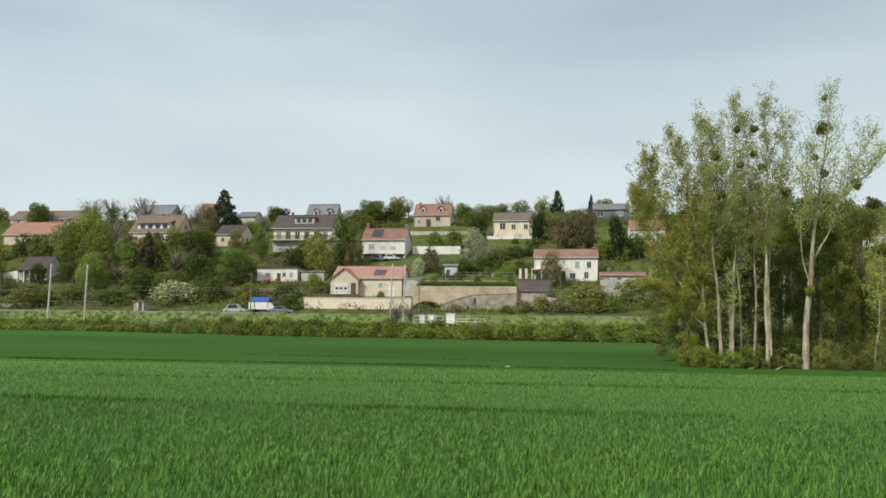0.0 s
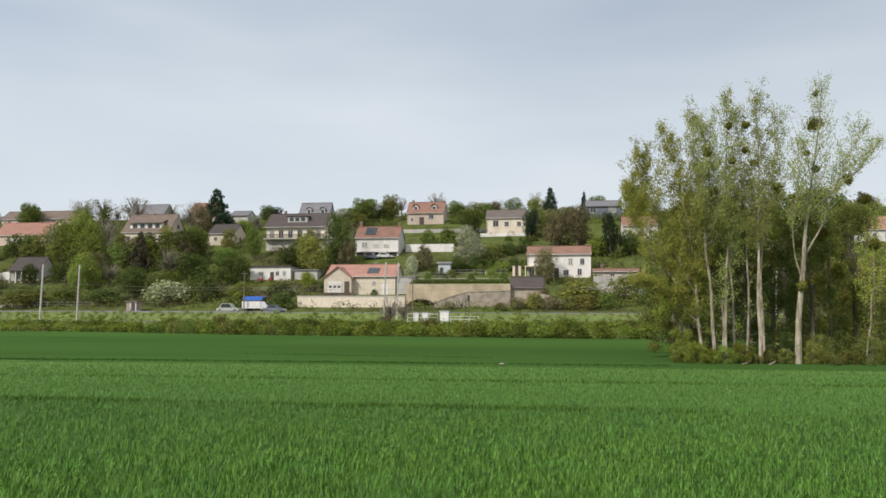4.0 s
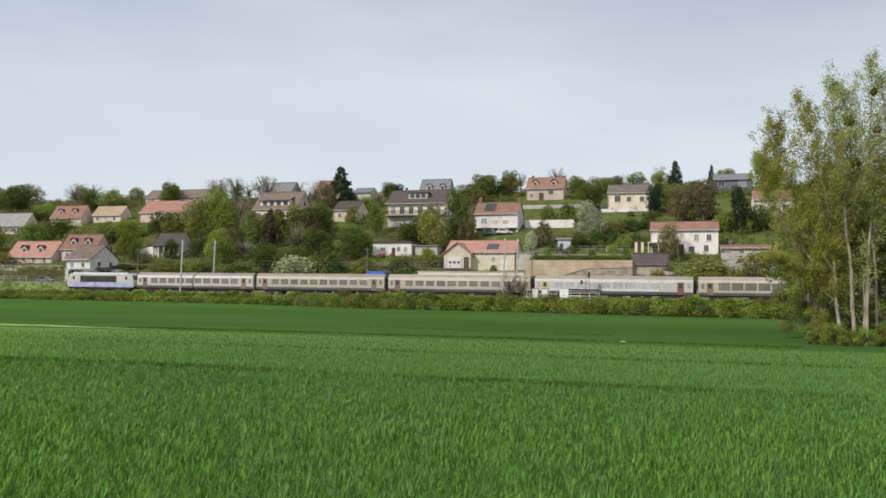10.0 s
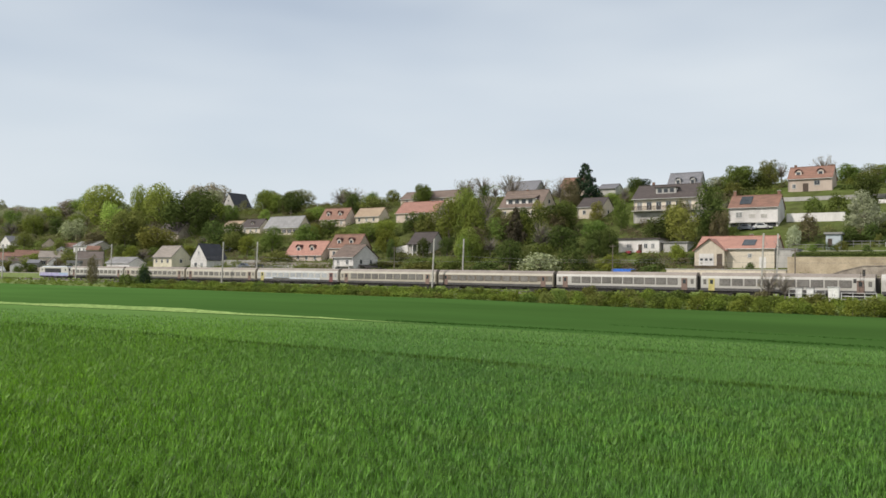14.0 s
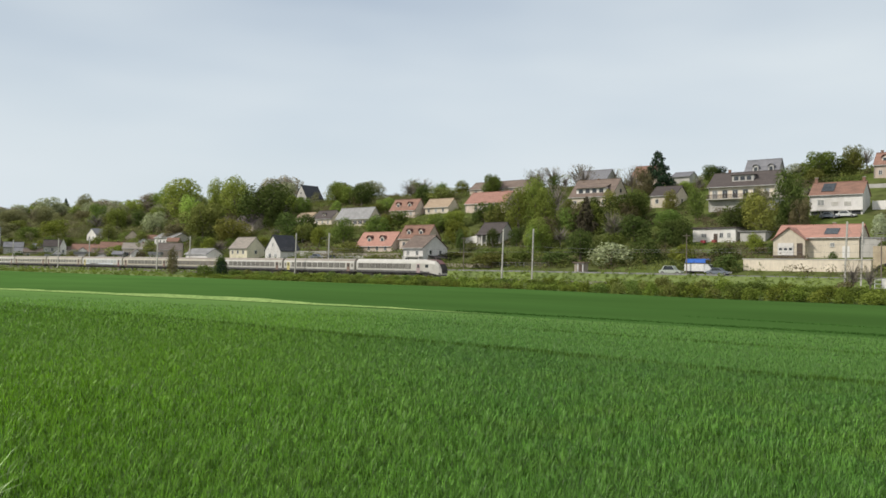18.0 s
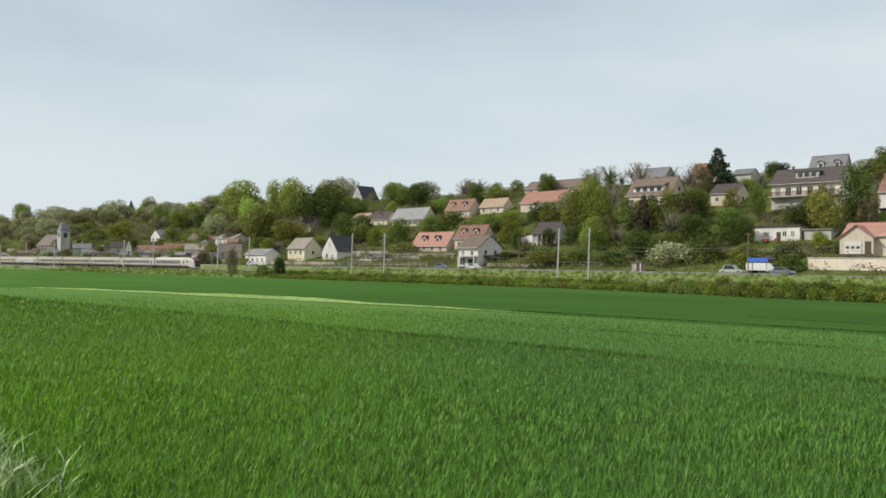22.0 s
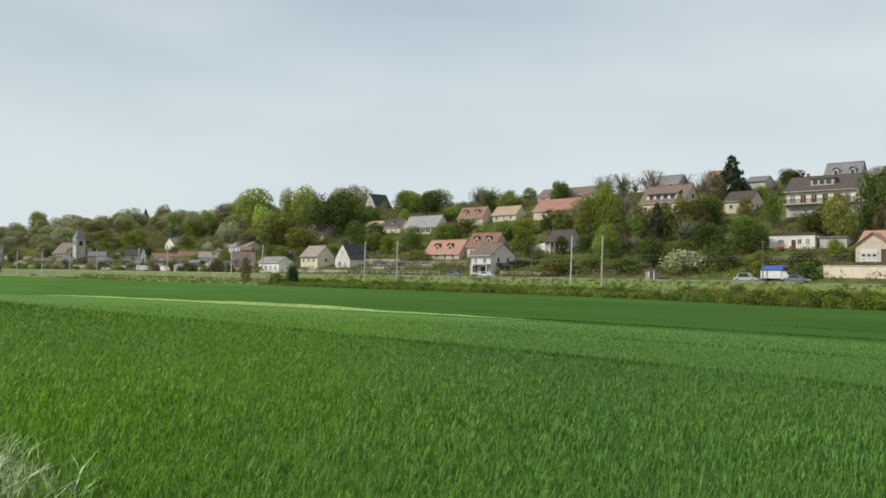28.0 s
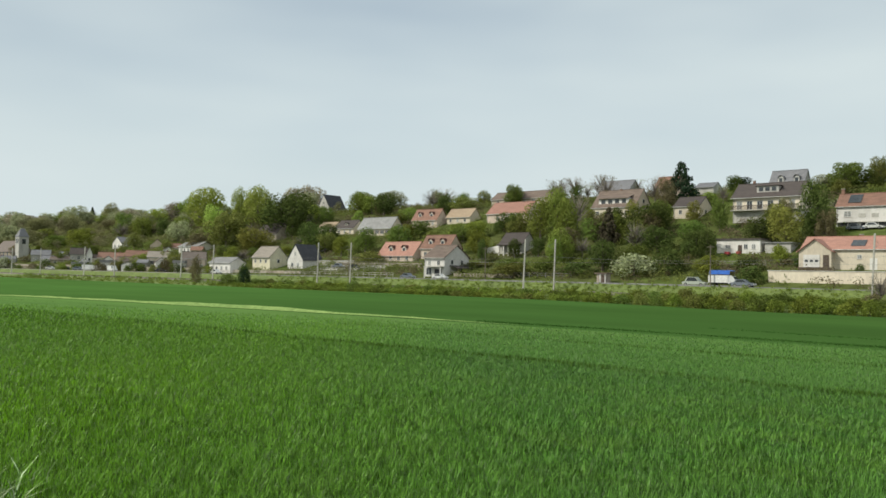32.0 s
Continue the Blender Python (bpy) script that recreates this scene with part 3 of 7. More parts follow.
def make_kinds():
    """Unit plants, one high and one wide, from which every plant on the hill is grown."""
    kinds = {}
    for kind, n in (("round", 5), ("bush", 5), ("conifer", 3), ("bare", 3)):
        for k in range(n):
            rng = np.random.default_rng(100 * n + 17 * k + len(kind))
            if kind == "round":
                tips = []
                for i in range(11 + k):
                    a = 2.4 * i + rng.uniform(-0.4, 0.4)
                    zz = 0.22 + 0.60 * (i / (10 + k)) + rng.uniform(-0.05, 0.05)
                    rr = 0.33 * math.sqrt(max(0.05, 1 - ((zz - 0.48) / 0.52) ** 2)) * rng.uniform(0.5, 1.0)
                    tips.append((rr * math.cos(a), rr * math.sin(a), zz))
                cloud = leaf_cloud("crown", tips, [rng.uniform(0.15, 0.24) for _ in tips], 3400, 0.0255, rng)
                wood = branch_mesh("trunk", tips, BARK, sides=4)
            elif kind == "bush":
                tips = []
                for i in range(20):
                    zz = 0.12 + 0.70 * (i / 19)
                    a = 2.4 * i + rng.uniform(-0.4, 0.4)
                    rr = 0.36 * math.sqrt(max(0.03, 1 - ((zz - 0.15) / 0.75) ** 2)) * rng.uniform(0.55, 1.0)
                    tips.append((rr * math.cos(a), rr * math.sin(a), zz))
                cloud = leaf_cloud("foliage", tips, [rng.uniform(0.14, 0.22) for _ in tips], 1150, 0.040, rng)
                wood = branch_mesh("woody_base", tips[::3], BARK, 0.5, 0.02, 3, 0.1)
            elif kind == "conifer":
                tips, rad = [], []
                for i in range(34):
                    zz = 0.10 + 0.86 * i / 33
                    a = 2.4 * i + rng.uniform(-0.4, 0.4)
                    rr = 0.42 * (1 - zz) ** 0.85 * rng.uniform(0.6, 1.1) + 0.01
                    tips.append((rr * math.cos(a), rr * math.sin(a), zz - 0.05 * rr))
                    rad.append(0.06 + 0.13 * (1 - zz))
                cloud = leaf_cloud("crown", tips, rad, 3000, 0.032, rng, 0.7, 0.3)
                wood = branch_mesh("trunk", tips[::2], BARK, 0.96, 0.03, 4, 0.3)
            else:
                tips = []
                for i in range(46):
                    a = 2.4 * i + rng.uniform(-0.4, 0.4)
                    zz = 0.45 + 0.53 * rng.random()
                    rr = 0.42 * math.sqrt(max(0.05, 1 - ((zz - 0.6) / 0.45) ** 2)) * rng.uniform(0.5, 1.0)
                    tips.append((rr * math.cos(a), rr * math.sin(a), zz))
                cloud = leaf_cloud("crown", tips, [0.09] * len(tips), 420, 0.016, rng, 1.0, 0.1, 1.5)
                wood = branch_mesh("trunk", tips + [tuple(np.array(t) * 0.93 + rng.normal(0, 0.05, 3)) for t in tips], TWIG, 0.8, 0.03, 3, 0.35)
            cloud.materials.append(LEAVES["mid"])
            kinds.setdefault(kind, []).append((wood, cloud))
    return kinds


KINDS = make_kinds()
LOOK = {"mid": "mid-green", "fresh": "fresh bright green", "dark": "dark green", "olive": "olive-green", "brown": "brown budding",
        "yellow": "yellow-green", "blossom": "white-blossoming", "fir": "blackish green", "copper": "dull copper-brown", "hazy": "pale green", "warm": "warm olive", "mauve": "mauve-brown budding", "bank": "tangled green", "mistletoe": "dark olive-green", "spring": "bright spring-green", "wood": "mixed green and brown"}
plant_count = [0]
plant_rng = random.Random(11)


def plant(kind, x, v, h, w, tone, group="", sink=0.0):
    plant_count[0] += 1
    wood, cloud = KINDS[kind][plant_count[0] % len(KINDS[kind])]
    what = {"round": "broadleaf tree", "bush": "shrub", "conifer": "conifer", "bare": "half-bare tree"}[kind]
    name = {"round": "broadleaf_tree", "bush": "shrub", "conifer": "conifer", "bare": "bare_tree"}[kind]
    where = "on the railway bank" if v < 146 else "on the hillside"
    top = holder(name, pose(x, v, height(v) - 0.1 - sink, 0, 0, plant_rng.uniform(0, 360)), f"{LOOK[tone]} {what} standing {where}", "shrub" if kind == "bush" else "tree", group)
    for nm, me, mat in ((wood.name.split(".")[0], wood, None), (cloud.name.split(".")[0], cloud, LEAVES[tone])):
        ob = new(nm, me)
        ob.parent = top
        ob.scale = (w, w, h + sink)
        if mat:
            ob.material_slots[0].link = "OBJECT"
            ob.material_slots[0].material = mat
    return top


plant("round", -169.7, 238, 7.2, 9.4, "mid")
plant("round", -126.4, 190, 13.4, 10.0, "fresh")
plant("round", -121.6, 191, 15.9, 9.0, "fresh")
plant("round", -117.0, 189, 12.2, 8.4, "fresh")
plant("bare", -120.4, 200, 11.2, 10.0, "mauve")
plant("round", -110.7, 180, 7.0, 7.5, "brown")
plant("round", -108.7, 170, 7.4, 4.4, "fresh")
plant("round", -119.0, 178, 5.3, 5.2, "dark")
plant("round", -137.3, 195, 7.6, 8.6, "olive")
plant("round", -141.0, 180, 6.6, 9.0, "yellow")
plant("round", -96.0, 193, 8.9, 15.4, "dark")
plant("conifer", -102.6, 186, 10.4, 7.0, "copper")
plant("round", -107.5, 188, 7.3, 10.8, "mid")
plant("conifer", -101.9, 229, 12.6, 11.0, "fir")
plant("round", -102.3, 220, 9.2, 7.6, "brown")
plant("round", -81.1, 188, 5.8, 8.2, "mid")
plant("round", -77.8, 198, 8.7, 5.2, "mid")
plant("round", -89.1, 238, 6.0, 6.2, "dark")
plant("round", -64.2, 188, 6.5, 9.0, "dark")
plant("round", -52.8, 190, 12.4, 8.8, "dark")
plant("round", -49.9, 187, 7.4, 5.4, "brown")
plant("round", -57.6, 184, 9.6, 8.2, "warm")
plant("round", -61.6, 190, 9.0, 6.0, "olive")
plant("bush", -59.4, 166, 3.1, 7.5, "dark")
plant("bush", -56.2, 176, 3.3, 3.4, "yellow")
plant("round", -58.1, 236, 7.7, 10.4, "mid")
plant("round", -52.3, 238, 4.9, 8.7, "dark")
plant("bush", -33.0, 206, 5.4, 5.2, "mid")
plant("bush", -27.8, 206.5, 5.7, 6.6, "mid")
plant("round", -20.8, 192, 8.7, 8.5, "blossom")
plant("bush", -31.0, 187.5, 6.4, 6.0, "brown")
plant("bush", -33.5, 184.5, 4.4, 3.6, "blossom")
plant("bush", -22.8, 185.6, 4.0, 4.6, "dark")
plant("bush", -19.0, 187, 4.2, 4.4, "dark")
plant("bush", -12.0, 200, 2.9, 6.4, "dark")
plant("bush", -7.6, 201, 3.3, 6.2, "dark")
plant("bush", -15.5, 197, 3.6, 6.6, "olive")
plant("bush", -38.0, 164.8, 2.2, 2.1, "dark")
plant("round", -2.5, 176, 8.2, 6.5, "brown")
plant("conifer", -1.4, 230, 10.9, 7.3, "fir")
plant("round", 0.3, 204, 10.4, 8.4, "brown")
plant("round", 5.4, 205, 11.2, 8.6, "brown")
plant("round", -6.3, 216, 6.4, 3.4, "brown")
plant("conifer", 9.4, 264, 7.7, 3.4, "fir")
plant("round", 13.1, 196, 10.7, 5.6, "fir")
plant("bush", 5.0, 163, 4.2, 11.0, "warm")
plant("bush", 13.8, 162, 5.6, 9.2, "olive")
plant("bush", -81.8, 160, 5.4, 11.0, "hazy")
plant("bush", -96.1, 160, 3.5, 10.6, "dark")
plant("bush", -113.4, 158, 3.4, 12.4, "olive")
plant("bush", -105.4, 160, 3.9, 8.2, "mid")
plant("round", -91.9, 164, 7.5, 8.0, "dark")
plant("bush", -75.6, 163, 6.4, 7.7, "dark")
plant("round", -72.0, 176, 6.8, 5.4, "dark")
plant("round", -12.6, 240, 6.1, 8.6, "mid")
plant("round", -23.3, 244, 5.3, 10.5, "olive")
plant("round", -30.6, 246, 5.6, 7.8, "mid")
plant("bush", -15.4, 190, 1.9, 8.1, "dark")
plant("bush", -21.9, 188, 1.3, 5.4, "mid")
plant("bush", -4.7, 192, 3.2, 4.6, "mid")
plant("round", -336.7, 216, 21.2, 23.9, "spring")
plant("round", -317.6, 222, 18.6, 9.4, "spring")
plant("round", -291.4, 214, 20.4, 16.0, "spring")
plant("round", -258.3, 204, 17.5, 25.8, "dark")
plant("bare", -286.3, 232, 14.3, 14.7, "brown")
plant("round", -275.2, 188, 15.4, 14.7, "olive")
plant("round", -303.8, 200, 15.9, 10.9, "spring")
plant("round", -356.6, 206, 10.2, 8.8, "dark")
plant("round", -329.4, 198, 9.8, 12.6, "hazy")
plant("round", -391.5, 222, 10.6, 17.3, "spring")
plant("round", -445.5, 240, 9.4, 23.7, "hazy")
plant("round", -503.7, 252, 6.8, 24.0, "fresh")
plant("conifer", -605.6, 290, 15.5, 7.6, "fir")
plant("round", -565.8, 250, 9.6, 31.6, "fresh")
plant("round", -485.2, 205, 7.3, 16.4, "fresh")
plant("round", -438.5, 192, 7.1, 17.0, "mid")
plant("round", -410.2, 190, 9.8, 14.8, "yellow")
plant("round", -633.3, 250, 11.1, 26.1, "brown")
plant("round", -734.4, 255, 19.0, 19.9, "fresh")
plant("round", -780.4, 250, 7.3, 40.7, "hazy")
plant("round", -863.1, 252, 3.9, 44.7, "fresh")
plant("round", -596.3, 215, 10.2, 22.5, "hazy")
plant("round", -246.4, 232, 10.6, 10.1, "fresh")
plant("round", -229.2, 230, 9.6, 12.5, "dark")
plant("bare", -211.6, 240, 7.9, 10.5, "brown")
plant("round", -186.1, 228, 6.4, 13.4, "olive")
plant("round", -168.6, 236, 8.2, 7.5, "mid")
plant("round", -154.3, 196, 5.7, 8.2, "yellow")
plant("round", -156.6, 192, 4.5, 10.6, "mid")
plant("round", -162.9, 186, 5.1, 10.5, "olive")
plant("round", -142.5, 196, 7.9, 10.3, "dark")
plant("round", -223.4, 196, 6.5, 8.4, "dark")
plant("round", -225.7, 178, 3.6, 4.9, "yellow")
plant("round", -251.0, 184, 8.7, 17.7, "warm")
plant("round", -293.9, 186, 7.0, 12.3, "brown")
plant("bush", -272.6, 165, 4.4, 13.6, "olive")
plant("bush", -296.9, 164, 4.9, 14.4, "fresh")
plant("bush", -174.1, 170, 4.2, 10.4, "olive")
plant("bush", -131.2, 168, 1.3, 13.6, "olive")
plant("bush", -118.9, 166, 2.8, 10.1, "mid")
plant("bare", -123.3, 222, 11.4, 10.9, "brown")
plant("bare", -146.7, 232, 9.7, 13.7, "brown")
plant("bare", -109.9, 228, 8.4, 9.0, "brown")
plant("bush", -171.0, 126.5, 2.6, 6.5, "mid")
plant("round", 22.2, 230, 10.8, 9.9, "fresh")
plant("round", 62.0, 190, 13.0, 8.5, "olive")
plant("round", 53.8, 170, 21.3, 11.5, "dark")
plant("round", 44.8, 165, 21.3, 12.2, "dark")
plant("round", 35.1, 170, 20.4, 12.4, "olive")
plant("round", 26.8, 175, 16.6, 11.4, "mid")
plant("round", 20.8, 165, 10.8, 9.5, "olive")
plant("round", 57.4, 160, 9.0, 10.0, "olive")
plant("round", -376.4, 206, 11.5, 11.6, "fresh")
plant("round", -457.5, 200, 4.7, 12.7, "fresh")
plant("round", -439.0, 206, 6.3, 16.5, "yellow")
plant("round", -554.0, 228, 10.8, 29.7, "hazy")
plant("round", -741.6, 258, 19.0, 15.6, "mid")
plant("conifer", -546.2, 262, 10.7, 7.7, "fir")
plant("round", -609.0, 240, 11.1, 27.8, "mauve")
plant("round", -520.1, 186, 7.0, 15.7, "hazy")
plant("round", -704.8, 225, 5.9, 36.7, "hazy")
plant("round", -569.9, 215, 8.2, 25.9, "brown")
plant("round", -441.1, 225, 6.0, 21.1, "brown")
plant("bush", -179.4, 127.5, 6.2, 4.4, "dark")
plant("bush", -178.6, 127.2, 5.4, 4.0, "fir")
plant("bush", -203.0, 128, 8.5, 3.7, "brown")
plant("bush", -186.1, 127, 3.5, 6.4, "mid")
plant("bare", -240.3, 170, 4.7, 10.4, "mauve")
plant("round", -215.2, 182, 10.6, 14.7, "dark")
plant("round", -273.0, 222, 12.1, 20.9, "dark")
plant("round", -276.2, 214, 12.2, 21.2, "dark")
plant("round", -273.5, 186, 14.0, 20.0, "olive")
plant("bare", -210.6, 246, 7.7, 15.2, "mauve")
plant("bare", -151.8, 250, 8.0, 12.2, "mauve")
plant("bare", -142.0, 252, 8.7, 11.3, "mauve")
plant("bare", -158.1, 248, 7.6, 10.3, "hazy")
plant("bare", -39.3, 262, 7.7, 8.7, "mauve")
plant("bare", -18.5, 262, 5.0, 7.4, "mauve")
plant("round", -65.2, 246, 4.0, 11.1, "blossom")
plant("round", -60.2, 250, 6.2, 8.6, "mid")
plant("bare", -6.5, 264, 7.9, 7.4, "mauve")
plant("round", -31.2, 258, 3.9, 7.4, "dark")
plant("bare", 12.8, 266, 6.2, 7.3, "mauve")
plant("bare", -127.9, 252, 6.0, 8.1, "hazy")
plant("bare", -120.7, 254, 6.7, 7.3, "mauve")
plant("round", -88.4, 240, 5.2, 8.2, "fir")
plant("round", -6.8, 214, 8.4, 5.1, "fir")
plant("round", -92.0, 226, 3.8, 5.3, "fresh")
plant("round", -76.4, 176, 4.5, 5.5, "dark")
plant("round", -54.6, 172, 3.9, 4.7, "yellow")
plant("round", -50.0, 170, 2.8, 3.9, "dark")


# ---------------------------------------------------------------- houses
PLOTS = []
curtain_rng = random.Random(4)
HOOD = surface("dark_red_dormer_hood", (0.13, 0.060, 0.050), (0.10, 0.048, 0.042), 1, 0.8)
CURTAIN = surface("curtained_pane", (0.36, 0.36, 0.34), (0.22, 0.22, 0.22), 1.5, 0.2)


def window(parent, x, y, z, w, h, shutters=None, bars=True):
    """A window standing 3 cm proud of the wall at y, with its frame, pane and, where it has them, shutters."""
    t = 0.07
    bm = bmesh.new()
    add_box(bm, x - w / 2, y - 0.05, z, x + w / 2, y + 0.02, z + t)
    add_box(bm, x - w / 2, y - 0.05, z + h - t, x + w / 2, y + 0.02, z + h)
    add_box(bm, x - w / 2, y - 0.05, z + t, x - w / 2 + t, y + 0.02, z + h - t)
    add_box(bm, x + w / 2 - t, y - 0.05, z + t, x + w / 2, y + 0.02, z + h - t)
    if bars:
        add_box(bm, x - 0.03, y - 0.045, z + t, x + 0.03, y + 0.02, z + h - t)
    win = part("window", bm, FRAME, parent)
    part("pane", box_bm(x - w / 2 + t, y - 0.02, z + t, x + w / 2 - t, y + 0.015, z + h - t), CURTAIN if curtain_rng.random() < 0.3 else GLASS, win)
    part("window_sill", box_bm(x - w / 2 - 0.08, y - 0.12, z - 0.07, x + w / 2 + 0.08, y + 0.01, z - 0.002), CONCRETE, win)
    if shutters:
        for s in (-1, 1):
            a = x + s * (w / 2 + 0.28)
            part("shutter", box_bm(a - 0.25, y - 0.045, z, a + 0.25, y - 0.004, z + h), shutters, win)
    return win


def dormer(parent, x, y, z, w, h, depth, wall, roof):
    """A small gabled dormer whose face stands at y on the front slope."""
    bm = prism_bm([(x - w / 2, z), (x + w / 2, z), (x + w / 2, z + h), (x, z + h + w * 0.42), (x - w / 2, z + h)], y, y + depth)
    d = part("dormer", bm, wall, parent)
    arc = [(math.cos(math.pi * i / 8), math.sin(math.pi * i / 8)) for i in range(9)]
    k = w / 2 + 0.16
    hood = [(x + k * c, z + h - 0.1 + (w * 0.5 + 0.1) * s) for c, s in arc] + [(x + (k - 0.16) * c, z + h - 0.1 + (w * 0.5 - 0.06) * s) for c, s in arc[::-1]]
    bm = prism_bm(hood, y - 0.3, y + depth)
    part("dormer_frame", box_bm(x - w * 0.36, y - 0.022, z + h * 0.1, x + w * 0.36, y + 0.006, z + h * 1.02), FRAME, d)
    part("dormer_roof", bm, roof, d)
    part("pane", box_bm(x - w * 0.3, y - 0.03, z + h * 0.22, x + w * 0.3, y + 0.01, z + h * 0.92), GLASS, d)
    return d


def house(name, xl, v, w, dep, eave, ridge, wall, roof, label, gable="x", wins=(), side=(), dorm=(), chim=(), base=None, door=None, over=0.35, shut=None, category="house", yaw=0, band=0):
    """A house with its front to the valley. xl: its left end; gable 'x': the ridge runs along the front, 'y': a gable faces the front.
    wins: (from left, sill, width, height) on the front; side: the same on the right end; dorm: (from left, width)."""
    z0 = height(v) if base is None else base
    foot = min(height(v - 1), z0) - z0 - 1.2
    PLOTS.append((xl, v, w, dep, ridge))
    top = holder(name, pose(xl, v, z0, 0, 0, yaw), label, category)
    wm, rm = WALLS[wall], ROOFS[roof]
    bm = bmesh.new()
    t = 0.16
    if gable == "x":
        loop = [(0, foot), (0, eave), (dep / 2, ridge - 0.12), (dep, eave), (dep, foot)]
        add_prism(bm, loop, 0, w, "x")
        slopes = []
        for s in (0, 1):
            e0 = -over if s == 0 else dep + over
            drop = (ridge - eave) / (dep / 2) * over
            slopes.append(prism_bm([(dep / 2, ridge), (e0, eave - drop), (e0, eave - drop + t), (dep / 2, ridge + t)], -over * 0.6, w + over * 0.6, "x"))
    elif gable == "y":
        loop = [(0, foot), (0, eave), (w / 2, ridge - 0.12), (w, eave), (w, foot)]
        add_prism(bm, loop, 0, dep, "y")
        slopes = []
        for s in (0, 1):
            e0 = -over if s == 0 else w + over
            drop = (ridge - eave) / (w / 2) * over
            slopes.append(prism_bm([(w / 2, ridge), (e0, eave - drop), (e0, eave - drop + t), (w / 2, ridge + t)], -over * 0.6, dep + over * 0.6, "y"))
    else:
        add_box(bm, 0, 0, foot, w, dep, eave)
        slopes = [box_bm(-over, -over, eave + 0.003, w + over, dep + over, ridge)]
    part("wall", bm, wm, top)
    for s in slopes:
        part("roof", s, rm, top)
    if gable == "x" and w > 5:
        drop = (ridge - eave) / (dep / 2) * over
        part("gutter", box_bm(-over * 0.6, -over - 0.13, eave - drop - 0.02, w + over * 0.6, -over - 0.005, eave - drop + 0.1), FRAME if wall in ("white", "cream", "pink") else STEEL, top)
        part("ridge_cap", box_bm(-over * 0.6, dep / 2 - 0.14, ridge + 0.08, w + over * 0.6, dep / 2 + 0.14, ridge + 0.24), rm, top)
        part("downpipe", box_bm(0.12, -0.1, foot, 0.22, -0.004, eave - 0.1), STEEL, top)
    if band:
        part("plinth", box_bm(-0.03, -0.03, foot, w + 0.03, dep + 0.03, band), WALLS["grey"], top)
    for wx, wz, ww, wh in wins:
        window(top, wx, 0, wz, ww, wh, shut, ww > 0.7)
    for wy, wz, ww, wh in side:
        bm = bmesh.new()
        add_box(bm, w - 0.01, wy - ww / 2, wz, w + 0.05, wy + ww / 2, wz + wh)
        wi = part("window", bm, FRAME, top)
        part("pane", box_bm(w - 0.005, wy - ww / 2 + 0.08, wz + 0.08, w + 0.055, wy + ww / 2 - 0.08, wz + wh - 0.08), GLASS, wi)
    for dx, dw in dorm:
        dormer(top, dx, dep * 0.14, eave + (ridge - eave) * 0.2, dw, (ridge - eave) * 0.36, dep * 0.3, wm, HOOD if roof in ("red", "orange") else rm)
    if door:
        dx, dw, dh = door
        d = part("door", box_bm(dx - dw / 2, -0.05, 0.0, dx + dw / 2, 0.02, dh), DARKWOOD, top)
        part("door_handle", box_bm(dx + dw / 2 - 0.14, -0.1, 1.0, dx + dw / 2 - 0.08, -0.045, 1.06), STEEL, d)
    for cx, cy, ch in chim:
        c = part("chimney", box_bm(cx - 0.3, cy - 0.3, ridge - 1.3, cx + 0.3, cy + 0.3, ridge + ch), ROOFS["orange"], top)
        part("chimney_cap", box_bm(cx - 0.38, cy - 0.38, ridge + ch + 0.003, cx + 0.38, cy + 0.38, ridge + ch + 0.1), CONCRETE, c)
    return top


def row_of(n, first, step, sill, w, h):
    return [(first + step * i, sill, w, h) for i in range(n)]


